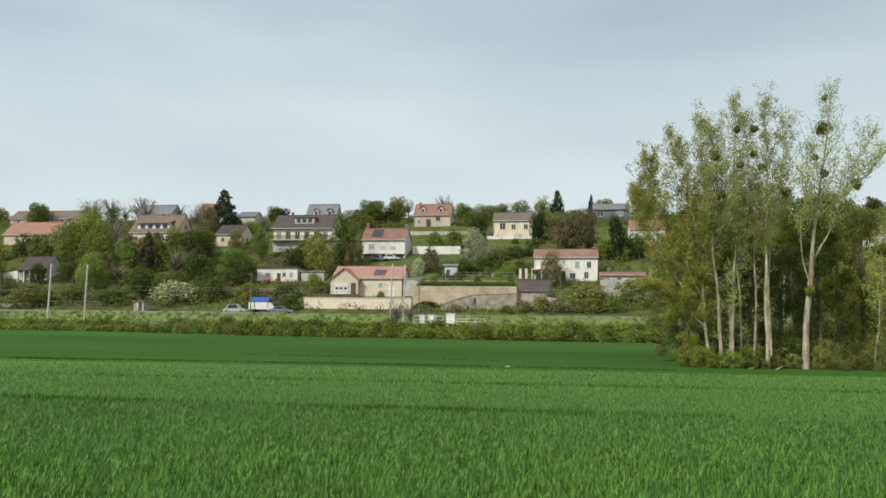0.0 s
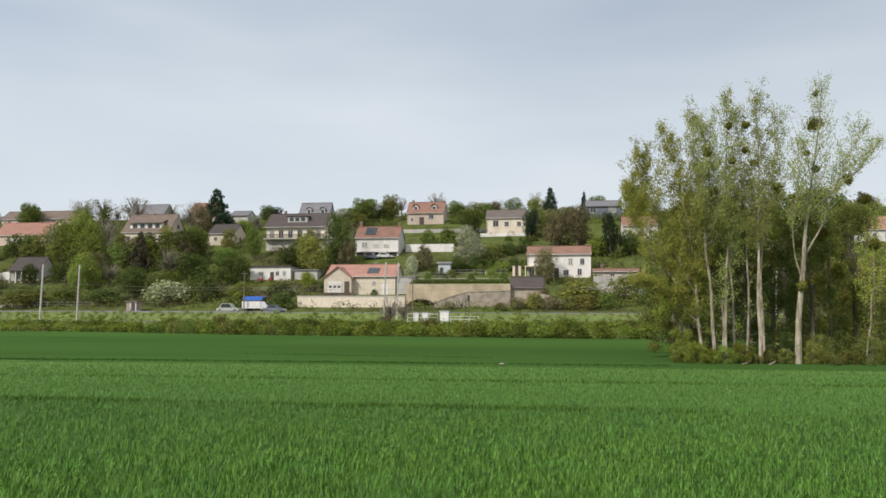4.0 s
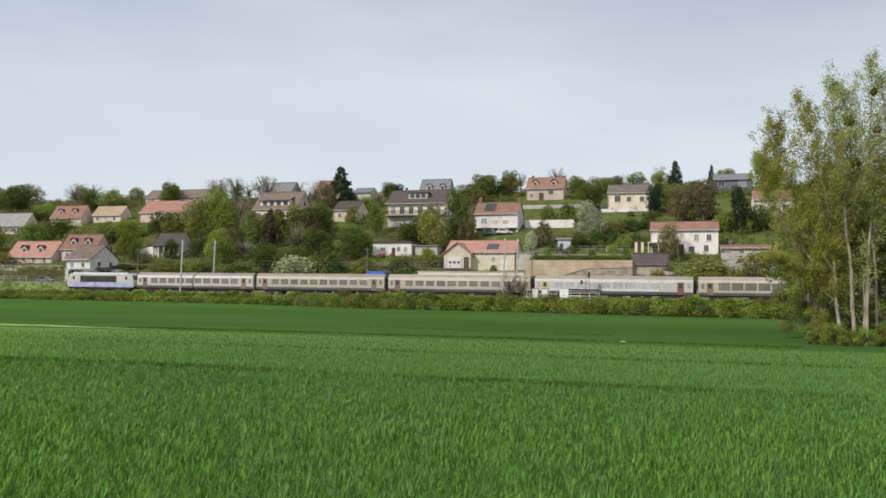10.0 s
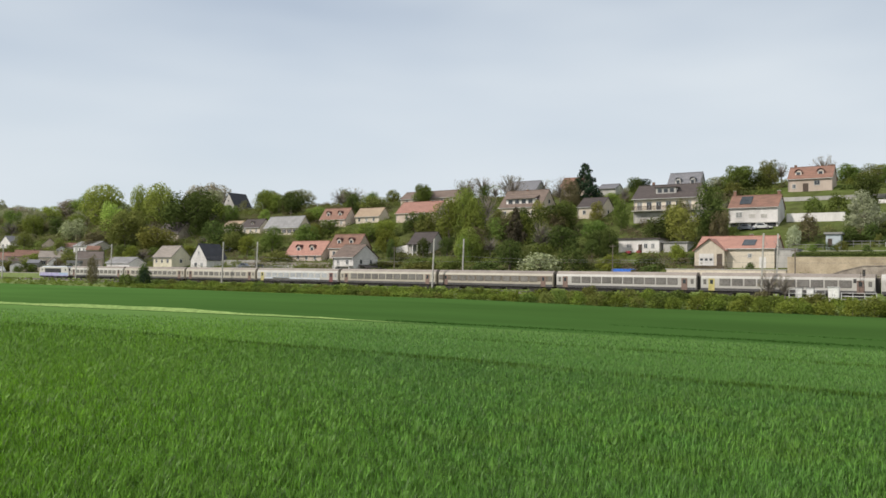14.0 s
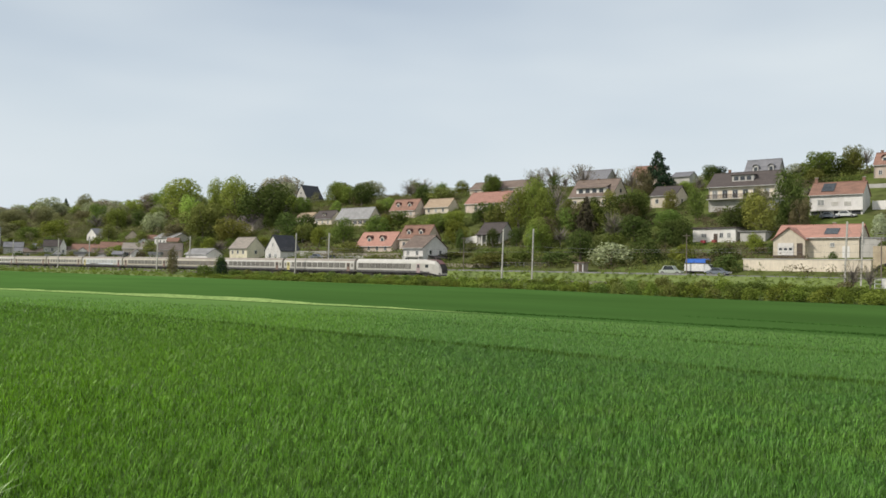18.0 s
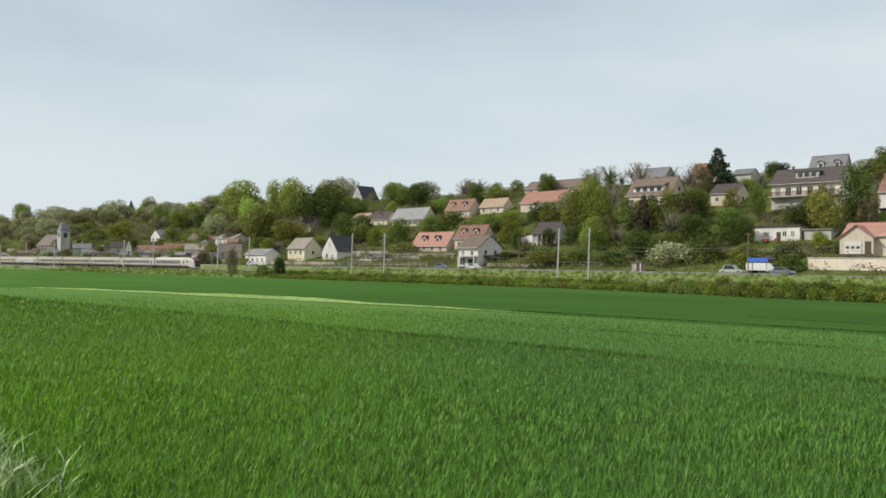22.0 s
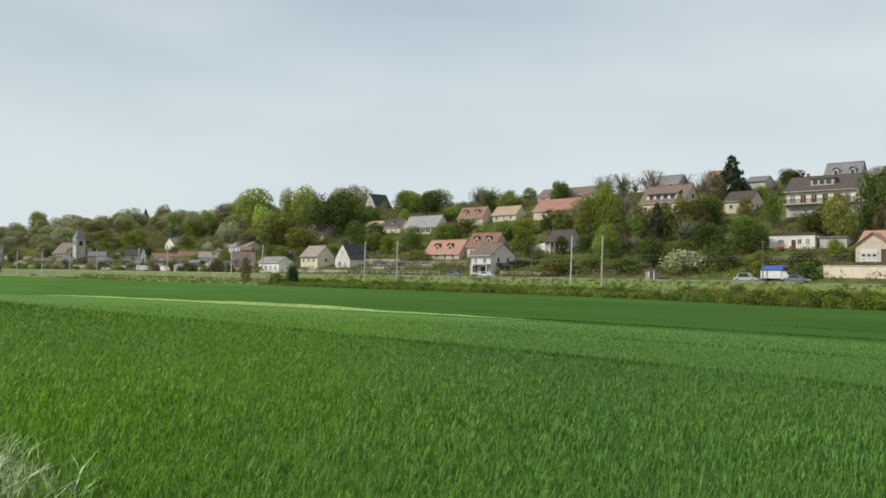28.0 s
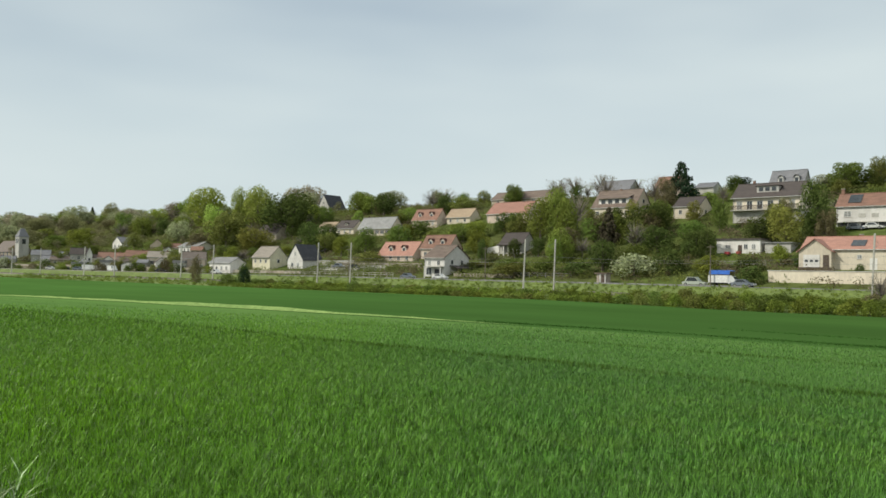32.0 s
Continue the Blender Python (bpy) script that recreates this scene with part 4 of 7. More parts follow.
def houses():
    # lower row by the road
    big = house("house", -49.4, 168, 15.3, 9, 4.1, 6.6, "cream", "red", "cream house with orange-red tiled roof and a gabled front wing", wins=[(10.6, 2.2, 0.8, 0.8)], chim=[(9.8, 5.2, 0.5)])
    part("side_door", box_bm(12.4, -0.06, -0.5, 13.7, -0.01, 2.3), WALLS["white"], big, "pale side door")
    wing = prism_bm([(0, -2.5), (0, 3.6), (3.0, 5.9), (6.0, 3.6), (6.0, -2.5)], -1.6, 3.0)
    part("gabled_wing", wing, WALLS["cream"], big)
    bm = bmesh.new()
    for s in (0, 1):
        e = -0.4 if s == 0 else 6.4
        add_prism(bm, [(3.0, 6.0), (e, 3.4), (e, 3.56), (3.0, 6.16)], -2.0, 3.6)
    part("wing_roof", bm, ROOFS["red"], big)
    part("veranda", box_bm(0.9, -1.72, 0.5, 3.9, -1.605, 2.95), WALLS["white"], big, "white front veranda panel")
    for i in range(3):
        part("veranda_pane", box_bm(1.15 + 0.95 * i, -1.76, 1.5, 1.75 + 0.95 * i, -1.723, 1.95), GLASS, big)
    part("doorway", box_bm(4.5, -1.66, 0.3, 5.6, -1.605, 2.9), DARKWOOD, big, "dark recessed front doorway")
    part("veranda_rail", box_bm(0.3, -3.2, -0.6, 6.4, -3.05, 0.45), DARKWOOD, big)
    part("veranda_floor", box_bm(0.3, -3.2, -0.8, 6.4, -1.65, -0.62), CONCRETE, big)
    part("solar_panel", prism_bm([(0.7, 4.68), (2.9, 5.90), (2.86, 5.98), (0.66, 4.76)], 8.9, 11.4, "x"), GLASS, big, "dark glass solar panel")
    house("bungalow", -71.2, 179.5, 9.8, 7, 3.2, 3.5, "white", "dark", "low white bungalow with flat dark roof", gable="flat", wins=[(2.6, 1.2, 1.3, 0.9), (6.6, 1.1, 0.9, 1.1), (8.3, 1.1, 0.9, 1.1)], door=(5.3, 0.9, 2.0), chim=[])
    house("carport", -60.6, 180, 5.5, 5, 2.2, 2.4, "grey", "pale", "open carport with pale sheet roof", gable="flat", category="carport")
    vh = house("house", -6.3, 181, 14.1, 8, 5.3, 7.2, "white", "orange", "two-storey cream house with weathered red-brown roof and veranda", wins=[(9.6, 2.9, 1.0, 1.4), (12.2, 2.9, 1.0, 1.4), (3.0, 2.9, 1.0, 1.4), (8.6, 0.5, 1.3, 1.2), (11.6, 0.5, 1.0, 1.5)], door=(6.5, 1.0, 2.1), chim=[(13.4, 4, 0.4)])
    # veranda of the two-storey house
    part("veranda_roof", box_bm(-0.6, -2.2, 2.35, 6.0, -0.03, 2.55), WALLS["cream"], vh)
    for px in (-0.5, 1.6, 3.7, 5.8):
        part("veranda_post", box_bm(px, -2.1, -1.2, px + 0.2, -1.9, 2.35), WALLS["cream"], vh)
    part("veranda_opening", box_bm(0.4, -0.06, 0.2, 4.6, -0.02, 2.1), GLASS, vh)
    house("garage", -34.0, 168.5, 4.0, 6, 3.6, 3.9, "grey", "pale", "pale grey garage beside the house", gable="flat", over=0.1, category="garage")
    house("annexe", 8.2, 178, 10.9, 6, 2.2, 2.8, "pink", "orange", "low pinkish annexe with weathered red-brown roof", wins=row_of(4, 1.6, 2.5, 0.9, 1.0, 0.9), chim=[(2, 3, 0.9)], category="annexe")
    house("stone_hut", -9.0, 161, 6.4, 5, 3.4, 5.3, "stone", "dark", "small rubble-stone hut with dark roof", base=1.8, category="hut")
    house("garden_shed", -26.8, 181.5, 2.8, 2.5, 2.6, 3.0, "bluish", "pale", "pale grey-blue garden shed", gable="flat", base=8.4, door=(0.8, 0.8, 1.7), category="shed")
    hut = house("trackside_hut", -86.1, 151.2, 2.2, 2.0, 2.0, 2.25, "stone", "brown", "little brick trackside hut with white door posts", gable="flat", door=(1.5, 0.7, 1.7), category="hut", base=0.1)
    for px in (0.75, 1.95):
        part("door_post", box_bm(px, -0.12, 0.0, px + 0.2, -0.003, 2.0), WALLS["white"], hut)
    # middle row
    wh = house("house", -50.9, 199.2, 11.2, 8, 4.8, 7.8, "white", "orange", "white house with orange tiled roof and roof panels", wins=[(2.4, 2.3, 1.5, 1.3)], chim=[(0.5, 4, 1.3), (10.7, 4, 1.0)])
    for x0 in (4.7, 7.4):
        part("shutter", box_bm(x0, -0.06, 2.1, x0 + 1.4, -0.005, 3.0), CONCRETE, wh, "closed grey shutter")
    part("ledge", box_bm(-0.1, -0.5, 0.95, 11.3, -0.005, 1.1), CONCRETE, wh)
    for x0, x1 in ((0.35, 2.3), (2.6, 4.4), (5.2, 6.1), (6.6, 8.6), (8.9, 10.8)):
        part("garage_opening", box_bm(x0, -0.05, -0.3, x1, -0.005, 0.92), LOUVRE, wh, "dark ground-floor opening")
    part("solar_panel", prism_bm([(0.7, 5.55), (3.4, 7.6), (3.34, 7.68), (0.64, 5.63)], 2.3, 5.0, "x"), GLASS, wh, "dark glass solar panel")
    dk = house("chalet_house", -77.1, 205, 16.5, 10, 6.7, 10.3, "cream", "dark", "large house with dark roof, long balcony and stone base", wins=row_of(6, 1.6, 2.6, 3.4, 1.4, 2.1), side=[(5, 7.0, 1.0, 1.2)], chim=[(3.6, 5.2, 0.9)], over=0.7, band=2.9)
    part("balcony_floor", box_bm(-0.2, -1.5, 3.0, 16.7, -0.03, 3.2), CONCRETE, dk)
    bm = bmesh.new()
    for i in range(67):
        add_box(bm, 0.0 + 0.25 * i, -1.45, 3.2, 0.09 + 0.25 * i, -1.38, 4.2)
    add_box(bm, -0.15, -1.48, 4.2, 16.65, -1.36, 4.32)
    part("balcony_rail", bm, DARKWOOD, dk)
    dw = part("wide_dormer", box_bm(5.6, 1.2, 7.6, 11.0, 4.2, 9.3), WALLS["grey"], dk)
    part("dormer_roof", box_bm(5.2, 0.9, 9.303, 11.4, 4.8, 9.45), ROOFS["dark"], dw)
    for i in range(3):
        part("pane", box_bm(6.1 + 1.6 * i, 1.16, 8.0, 7.2 + 1.6 * i, 1.21, 9.0), GLASS, dw)
    house("house", -96.1, 211, 7.4, 9, 3.4, 6.2, "cream", "dark", "small cream house with dark roof", wins=[(2.0, 1.2, 1.0, 1.2), (5.0, 1.2, 1.0, 1.2)], side=[(4.5, 1.4, 1.2, 1.2)])
    lg = house("long_house", -123.9, 214, 14.4, 11, 3.4, 8.8, "cream", "brown", "long house with brown roof and wide dormer", wins=row_of(4, 2.0, 3.2, 1.0, 1.2, 1.2), side=[(5.5, 4.6, 1.2, 1.2)], chim=[(7, 5.6, 0.4)])
    dl = part("wide_dormer", box_bm(2.0, 0.9, 4.2, 11.8, 4.0, 6.1), WALLS["white"], lg)
    part("dormer_roof", prism_bm([(0.2, 5.9), (4.6, 7.4), (4.6, 7.55), (0.2, 6.05)], 1.6, 12.2, "x"), ROOFS["brown"], dl)
    for i in range(4):
        part("pane", box_bm(2.8 + 2.3 * i, 0.86, 4.5, 4.2 + 2.3 * i, 0.91, 5.7), GLASS, dl)
    house("house", -162.6, 212, 16.2, 9, 3.4, 7.2, "pink", "red", "long house with orange-red roof", wins=row_of(6, 4.5, 1.9, 1.0, 0.9, 1.4), chim=[(12, 4.6, 0.3)])
    house("stone_house", -133.6, 180, 7.8, 7, 2.6, 5.9, "grey", "dark", "low grey house with white-framed windows", wins=row_of(3, 1.6, 2.2, 0.6, 1.0, 1.6), over=0.3)
    sh = bpy.data.objects["stone_house"]
    for px in (1.0, 2.6, 4.2, 5.8, 7.2):
        part("veranda_post", box_bm(px - 0.14, -1.5, -1.2, px + 0.14, -1.25, 2.35), WALLS["white"], sh)
    part("veranda_roof", prism_bm([(-1.8, 2.3), (-0.36, 2.75), (-0.36, 2.9), (-1.8, 2.45)], 0.3, 7.8, "x"), ROOFS["dark"], sh)
    part("white_lean_to", prism_bm([(-4.6, -1.2), (-4.6, 1.7), (-0.01, 2.4), (-0.01, -1.2)], 0.5, 5.0), WALLS["white"], sh, "white lean-to annexe")
    # upper row
    house("house", -75.9, 228, 9.2, 8, 3.4, 8.2, "grey", "slate", "grey-roofed house with two dormers on the crest", dorm=[(3.0, 1.5), (7.2, 1.5)], wins=row_of(3, 1.6, 2.8, 1.0, 1.0, 1.2))
    house("house", -43.6, 232, 10.9, 8, 3.6, 7.0, "pink", "orange", "pinkish house with orange roof and two arched dormers", dorm=[(2.4, 1.6), (7.9, 1.6)], wins=[(1.5, 0.9, 0.9, 1.2), (7.2, 1.6, 1.5, 1.3)], door=(4.4, 1.4, 2.2), chim=[(1.2, 4, 0.7), (10.3, 4, 0.4)])
    house("house", -18.9, 219.3, 10.9, 8, 4.7, 7.1, "cream", "taupe", "cream house with grey-brown roof above a retaining wall", wins=[(2.6, 2.2, 1.6, 1.8), (5.6, 2.2, 1.2, 1.4), (9.0, 2.2, 1.2, 1.4)], shut=None)
    house("house", 9.2, 240, 10.4, 8, 3.7, 5.6, "slate", "slate", "dark slate-clad house with white windows", wins=[(2.0, 1.6, 1.8, 1.9), (7.6, 1.6, 2.2, 1.9)], dorm=())
    house("house", -104.4, 245, 6.0, 7, 2.2, 3.8, "grey", "slate", "grey-roofed house just behind the hill crest")
    house("house", 73.1, 208, 12, 8, 3.3, 6.6, "white", "red", "white house with orange-red roof", wins=row_of(4, 1.8, 2.8, 1.0, 1.0, 1.3))
    house("house", 17.5, 212, 9, 7, 4.0, 6.4, "white", "orange", "white house with an orange roof behind trees", wins=row_of(3, 1.8, 2.6, 1.4, 1.0, 1.3))
    house("house", -182, 240, 26, 8, 2.4, 5.2, "pink", "brown", "long brown roof along the crest", wins=row_of(6, 3, 4, 0.6, 1.2, 1.2))
    house("house", -140, 246, 12, 8, 3.0, 6.5, "grey", "slate", "plain grey house on the hill crest")
    house("house", -116, 240, 9, 8, 3.0, 7.0, "pink", "orange", "house with orange roof on the crest")
    # along the valley to the left
    house("house", -213.4, 201, 16.9, 6, 2.9, 6.7, "cream", "pale", "cream house with pale grey roof", wins=row_of(6, 2.0, 2.6, 0.7, 1.1, 1.3), side=[(3, 1.2, 1.4, 1.0)], shut=ROOFS["dark"])
    house("house", -229.0, 204, 9.9, 6, 2.4, 5.4, "cream", "dark", "small cream house with dark dormered roof", wins=row_of(3, 2.0, 3.0, 0.4, 1.0, 1.2), dorm=[(5.0, 1.2)])
    house("house", -243, 207, 9, 6, 2.0, 4.2, "cream", "tan", "low cream house with tan roof")
    house("house", -195.0, 210, 11.9, 6, 2.8, 6.6, "pink", "orange", "pinkish house with orange roof and dormers", dorm=[(3.2, 1.6), (8.6, 1.6)], wins=row_of(4, 1.6, 2.8, 0.7, 1.0, 1.3))
    house("house", -181.6, 213.3, 10.8, 6, 2.5, 5.4, "cream", "tan", "low cream house with tan tile roof", wins=row_of(3, 2.0, 3.2, 0.7, 1.0, 1.2))
    house("house", -174.3, 172.7, 14.7, 7, 2.0, 6.0, "pink", "red", "bungalow with orange-red roof and two arched dormers", dorm=[(4.6, 1.7), (10.0, 1.7)], wins=row_of(4, 2.0, 3.4, 0.5, 1.1, 1.2))
    house("house", -158.5, 174.7, 11.0, 6, 3.5, 7.2, "pink", "orange", "pinkish house with orange roof and two dormers", dorm=[(3.2, 1.6), (7.8, 1.6)], wins=row_of(3, 2.0, 3.2, 1.0, 1.1, 1.3))
    wg = house("house", -139.6, 155.5, 6.9, 9.9, 5.1, 8.2, "white", "brown", "white two-storey house with brown roof by the road", wins=[(1.8, 3.0, 1.0, 1.2), (4.9, 3.0, 1.0, 1.2), (1.6, 0.5, 1.8, 1.8)], side=[(3, 3.2, 1.0, 1.2), (7, 3.2, 1.0, 1.2), (7.5, 0.4, 1.8, 1.8)], over=0.5)
    part("porch", box_bm(1.0, -1.6, 2.5, 6.9, -0.03, 2.7), CONCRETE, wg)
    for px in (1.2, 6.6):
        part("porch_post", box_bm(px, -1.5, -0.6, px + 0.2, -1.3, 2.5), WALLS["white"], wg)
    part("garage_door", box_bm(3.6, -0.05, -0.2, 6.0, 0.02, 2.0), LOUVRE, wg, "dark open garage doorway")
    part("lean_to_roof", prism_bm([(6.92, 2.9), (9.9, 2.2), (9.9, 2.35), (6.92, 3.05)], 2.0, 8.5), ROOFS["dark"], wg)
    for py in (2.1, 5.2, 8.2):
        part("lean_to_post", box_bm(9.6, py, -0.6, 9.8, py + 0.2, 2.25), DARKWOOD, wg)
    house("house", -220.6, 160, 9.4, 7.1, 4.2, 7.6, "yellow", "dusty", "pale yellow house with dusty brown roof", wins=row_of(3, 1.8, 2.8, 2.2, 1.0, 1.2), side=[(3.5, 2.2, 1.0, 1.2)])
    house("house", -204.5, 162, 7.5, 8, 3.0, 7.7, "white", "black", "white gabled house with steep black roof", gable="y", wins=[(2.4, 0.6, 1.2, 1.3), (5.2, 0.6, 1.2, 1.3), (3.75, 4.2, 0.9, 1.2)])
    house("house", -290.1, 247, 8.0, 10.1, 3.0, 9.0, "grey", "black", "steep dark-roofed house on the crest", gable="y", wins=[(2.4, 1.0, 1.0, 1.4), (5.4, 1.0, 1.0, 1.4), (4, 4.6, 0.9, 1.2)])
    house("house", -236.6, 154, 12.3, 6, 3.5, 5.2, "white", "pale", "low white house with pale roof", gable="x", wins=row_of(4, 1.8, 2.8, 1.0, 1.1, 1.3))
    house("house", -301.6, 181.5, 15, 7, 3.0, 4.7, "white", "pale", "long white house with low pale roof", wins=row_of(5, 1.8, 2.8, 0.9, 1.0, 1.2))
    house("house", -374.2, 189.6, 8.8, 8, 2.5, 5.6, "white", "slate", "white chalet with grey roof", gable="y", wins=[(2.4, 0.7, 1.0, 1.2), (6.0, 0.7, 1.0, 1.2)])
    house("house", -268, 196, 13, 8, 3.2, 7.5, "stone", "dark", "dark stone house among trees", wins=row_of(3, 2, 3.6, 1.0, 1.0, 1.4))


houses()


def village_house(xl, v, w, base, eave, ridge, wall, roof, gable, n, yaw, label):
    """A house of the old village, turned to the valley, with a row of windows and, where it is large, a chimney."""
    step = w / n
    tall = min(1.4, eave * 0.45)
    wins = [(step * (i + 0.5), eave * 0.28, min(1.3, step * 0.42), tall) for i in range(n)]
    dep = 7.0 if w > 9 else 5.0
    house("house", xl, v, w, dep, eave, ridge, wall, roof, label, gable, wins, [(dep * 0.5, eave * 0.3, 1.1, tall)], chim=[(w * 0.72, dep * 0.5, 0.6)] if w > 9 and gable == "x" else (), base=base, yaw=yaw, shut=DARKWOOD if wall in ("cream", "pink") and step > 3 else None)


def village():
    """The crowded houses and sheds of the old village along the line."""
    village_house(-556.5, 161.2, 10.2, 1.9, 6.9, 11.6, "grey", "slate", "x", 3, 65, "tall grey stone house with steep slate roof")
    village_house(-414.4, 168.0, 8.7, 3.4, 3.9, 6.2, "grey", "slate", "x", 2, 59, "grey village house with slate roof beside the church")
    village_house(-368.7, 166.6, 7.6, 4.0, 3.5, 6.2, "grey", "dark", "x", 3, 57, "grey village house with dark roof")
    village_house(-344.5, 162.9, 2.4, 2.9, 4.3, 7.4, "white", "dark", "y", 1, 65, "narrow white gabled house")
    village_house(-342.1, 166.6, 12.2, 2.9, 2.9, 5.2, "cream", "orange", "x", 5, 55, "long cream house with weathered orange roof")
    village_house(-329.7, 172.8, 9.7, 3.5, 3.1, 5.6, "pink", "orange", "x", 3, 54, "pinkish house with weathered orange roof")
    village_house(-338.5, 189.3, 6.1, 7.9, 4.0, 6.9, "pink", "brown", "y", 2, 60, "pinkish gabled house with brown roof")
    village_house(-287.8, 159.8, 9.8, 2.0, 3.9, 6.1, "cream", "dusty", "x", 3, 52, "cream village house with dusty tile roof")
    village_house(-258.2, 156.4, 8.5, 0.4, 5.0, 7.3, "pink", "taupe", "x", 3, 50, "pinkish village house with grey-brown roof")
    village_house(-530.0, 164.7, 15.7, 2.0, 3.6, 5.7, "stone", "dusty", "x", 4, 64, "long rubble-stone house with dusty tile roof")
    village_house(-476.7, 163.0, 10.8, 1.4, 3.3, 4.9, "stone", "brown", "x", 3, 63, "low rubble-stone house with brown roof")
    village_house(-379.0, 162.3, 8.1, 1.7, 3.0, 4.4, "stone", "brown", "x", 2, 58, "low rubble-stone barn with brown roof")
    village_house(-307.7, 151.1, 5.5, -0.4, 3.9, 4.9, "white", "pale", "flat", 2, 55, "white flat-roofed workshop by the line")
    village_house(-333.2, 151.6, 5.5, -0.1, 2.7, 3.7, "grey", "pale", "flat", 2, 57, "grey flat-roofed shed by the line")
    village_house(-305.3, 156.5, 8.0, 1.0, 3.3, 4.9, "cream", "brown", "x", 2, 54, "low cream house with brown roof")
    village_house(-292.7, 152.0, 4.7, -0.3, 2.9, 4.0, "white", "slate", "y", 1, 62, "small white gabled shed by the line")
    village_house(-489.0, 157.1, 6.4, 0.7, 3.3, 4.6, "white", "slate", "y", 1, 72, "small white gabled cottage")
    village_house(-430.6, 159.9, 6.8, 1.6, 3.3, 4.8, "grey", "slate", "x", 2, 61, "low grey house below the church")
    village_house(-248.0, 162.4, 4.0, 0.9, 3.3, 4.8, "grey", "brown", "x", 2, 48, "low grey barn with brown roof")
    village_house(-316.1, 182.8, 7.3, 7.1, 3.6, 5.3, "cream", "orange", "x", 2, 51, "small cream house with orange roof")
    village_house(-398.8, 174.8, 7.0, 4.1, 2.9, 4.7, "white", "slate", "x", 2, 58, "small white house with slate roof")
    village_house(-323.4, 160.6, 3.2, 2.4, 2.7, 3.9, "white", "dark", "y", 1, 69, "small white gabled village house")
    village_house(-307.4, 156.1, 4.4, 1.9, 2.3, 3.5, "cream", "orange", "x", 2, 49, "small cream house with orange roof")
    village_house(-285.5, 154.4, 3.8, 0.7, 2.9, 4.0, "grey", "slate", "x", 2, 47, "low grey shed with slate roof")
    village_house(-273.5, 155.4, 3.7, 0.7, 3.2, 4.8, "white", "taupe", "y", 1, 66, "white gabled cottage with grey-brown roof")
    village_house(-283.8, 165.8, 5.3, 2.1, 3.2, 4.5, "stone", "brown", "x", 2, 45, "rubble-stone house with brown roof")
    village_house(-257.2, 153.0, 3.6, 0.4, 3.1, 4.1, "white", "pale", "flat", 1, 45, "white flat-roofed garage by the line")
    village_house(-283.9, 176.1, 4.5, 6.8, 2.3, 3.7, "cream", "orange", "x", 2, 44, "cream house with orange roof among trees")
    village_house(-345.9, 163.6, 5.3, 2.9, 2.6, 4.1, "cream", "brown", "x", 2, 50, "cream village house with brown roof")
    village_house(-334.3, 155.6, 3.2, 0.9, 2.7, 3.9, "white", "slate", "y", 1, 71, "narrow white gabled cottage by the line")
    village_house(-387.9, 161.7, 5.1, 2.3, 2.8, 4.2, "white", "slate", "x", 2, 53, "low white house with slate roof")
    village_house(-466.6, 167.1, 6.4, 2.1, 3.5, 5.1, "cream", "brown", "x", 2, 56, "low cream house with brown roof")
    village_house(-523.6, 154.8, 4.8, 0.6, 3.8, 5.5, "white", "slate", "y", 1, 79, "small white gabled barn by the line")
    village_house(-339.0, 180.2, 4.2, 3.6, 2.6, 4.2, "white", "orange", "x", 2, 48, "white house with orange roof on the slope")
    village_house(-307.4, 178.4, 3.8, 6.5, 2.5, 3.9, "white", "slate", "y", 1, 66, "white gabled house with slate roof")


village()


def church():
    top = holder("church", pose(-478, 174, 5.0), "stone village church with square tower", "church")
    part("nave", prism_bm([(0, -2), (0, 4.4), (5, 9.9), (10, 4.4), (10, -2)], 0, 25.5, "x"), WALLS["stone"], top)
    bm = bmesh.new()
    for s in (0, 1):
        e = -0.5 if s == 0 else 10.5
        add_prism(bm, [(5, 10.0), (e, 3.8), (e, 4.0), (5, 10.2)], -0.4, 25.5, "x")
    part("nave_roof", bm, ROOFS["taupe"], top)
    tower = part("tower", box_bm(26, 1, -2, 30.8, 6, 12.0), WALLS["grey"], top)
    bm = bmesh.new()
    c = [bm.verts.new(p) for p in ((25.7, 0.7, 12.003), (31.1, 0.7, 12.003), (31.1, 6.3, 12.003), (25.7, 6.3, 12.003))]
    apex = (bm.verts.new((28.4, 2.6, 16.6)), bm.verts.new((28.4, 4.4, 16.6)))
    bm.faces.new(c)
    bm.faces.new((c[0], c[1], apex[0]))
    bm.faces.new((c[1], c[2], apex[1], apex[0]))
    bm.faces.new((c[2], c[3], apex[1]))
    bm.faces.new((c[3], c[0], apex[0], apex[1]))
    part("tower_roof", bm, ROOFS["slate"], top)
    for dx in (26.7, 28.9):
        part("belfry_opening", box_bm(dx, 0.93, 8.4, dx + 1.2, 1.02, 11.0), GLASS, tower)
    part("belfry_opening", box_bm(30.77, 2.6, 8.2, 30.86, 4.4, 10.8), GLASS, tower)
    for i in range(4):
        part("church_window", box_bm(3 + 5 * i, -0.05, 1.4, 4.2 + 5 * i, 0.02, 3.8), GLASS, top)


church()


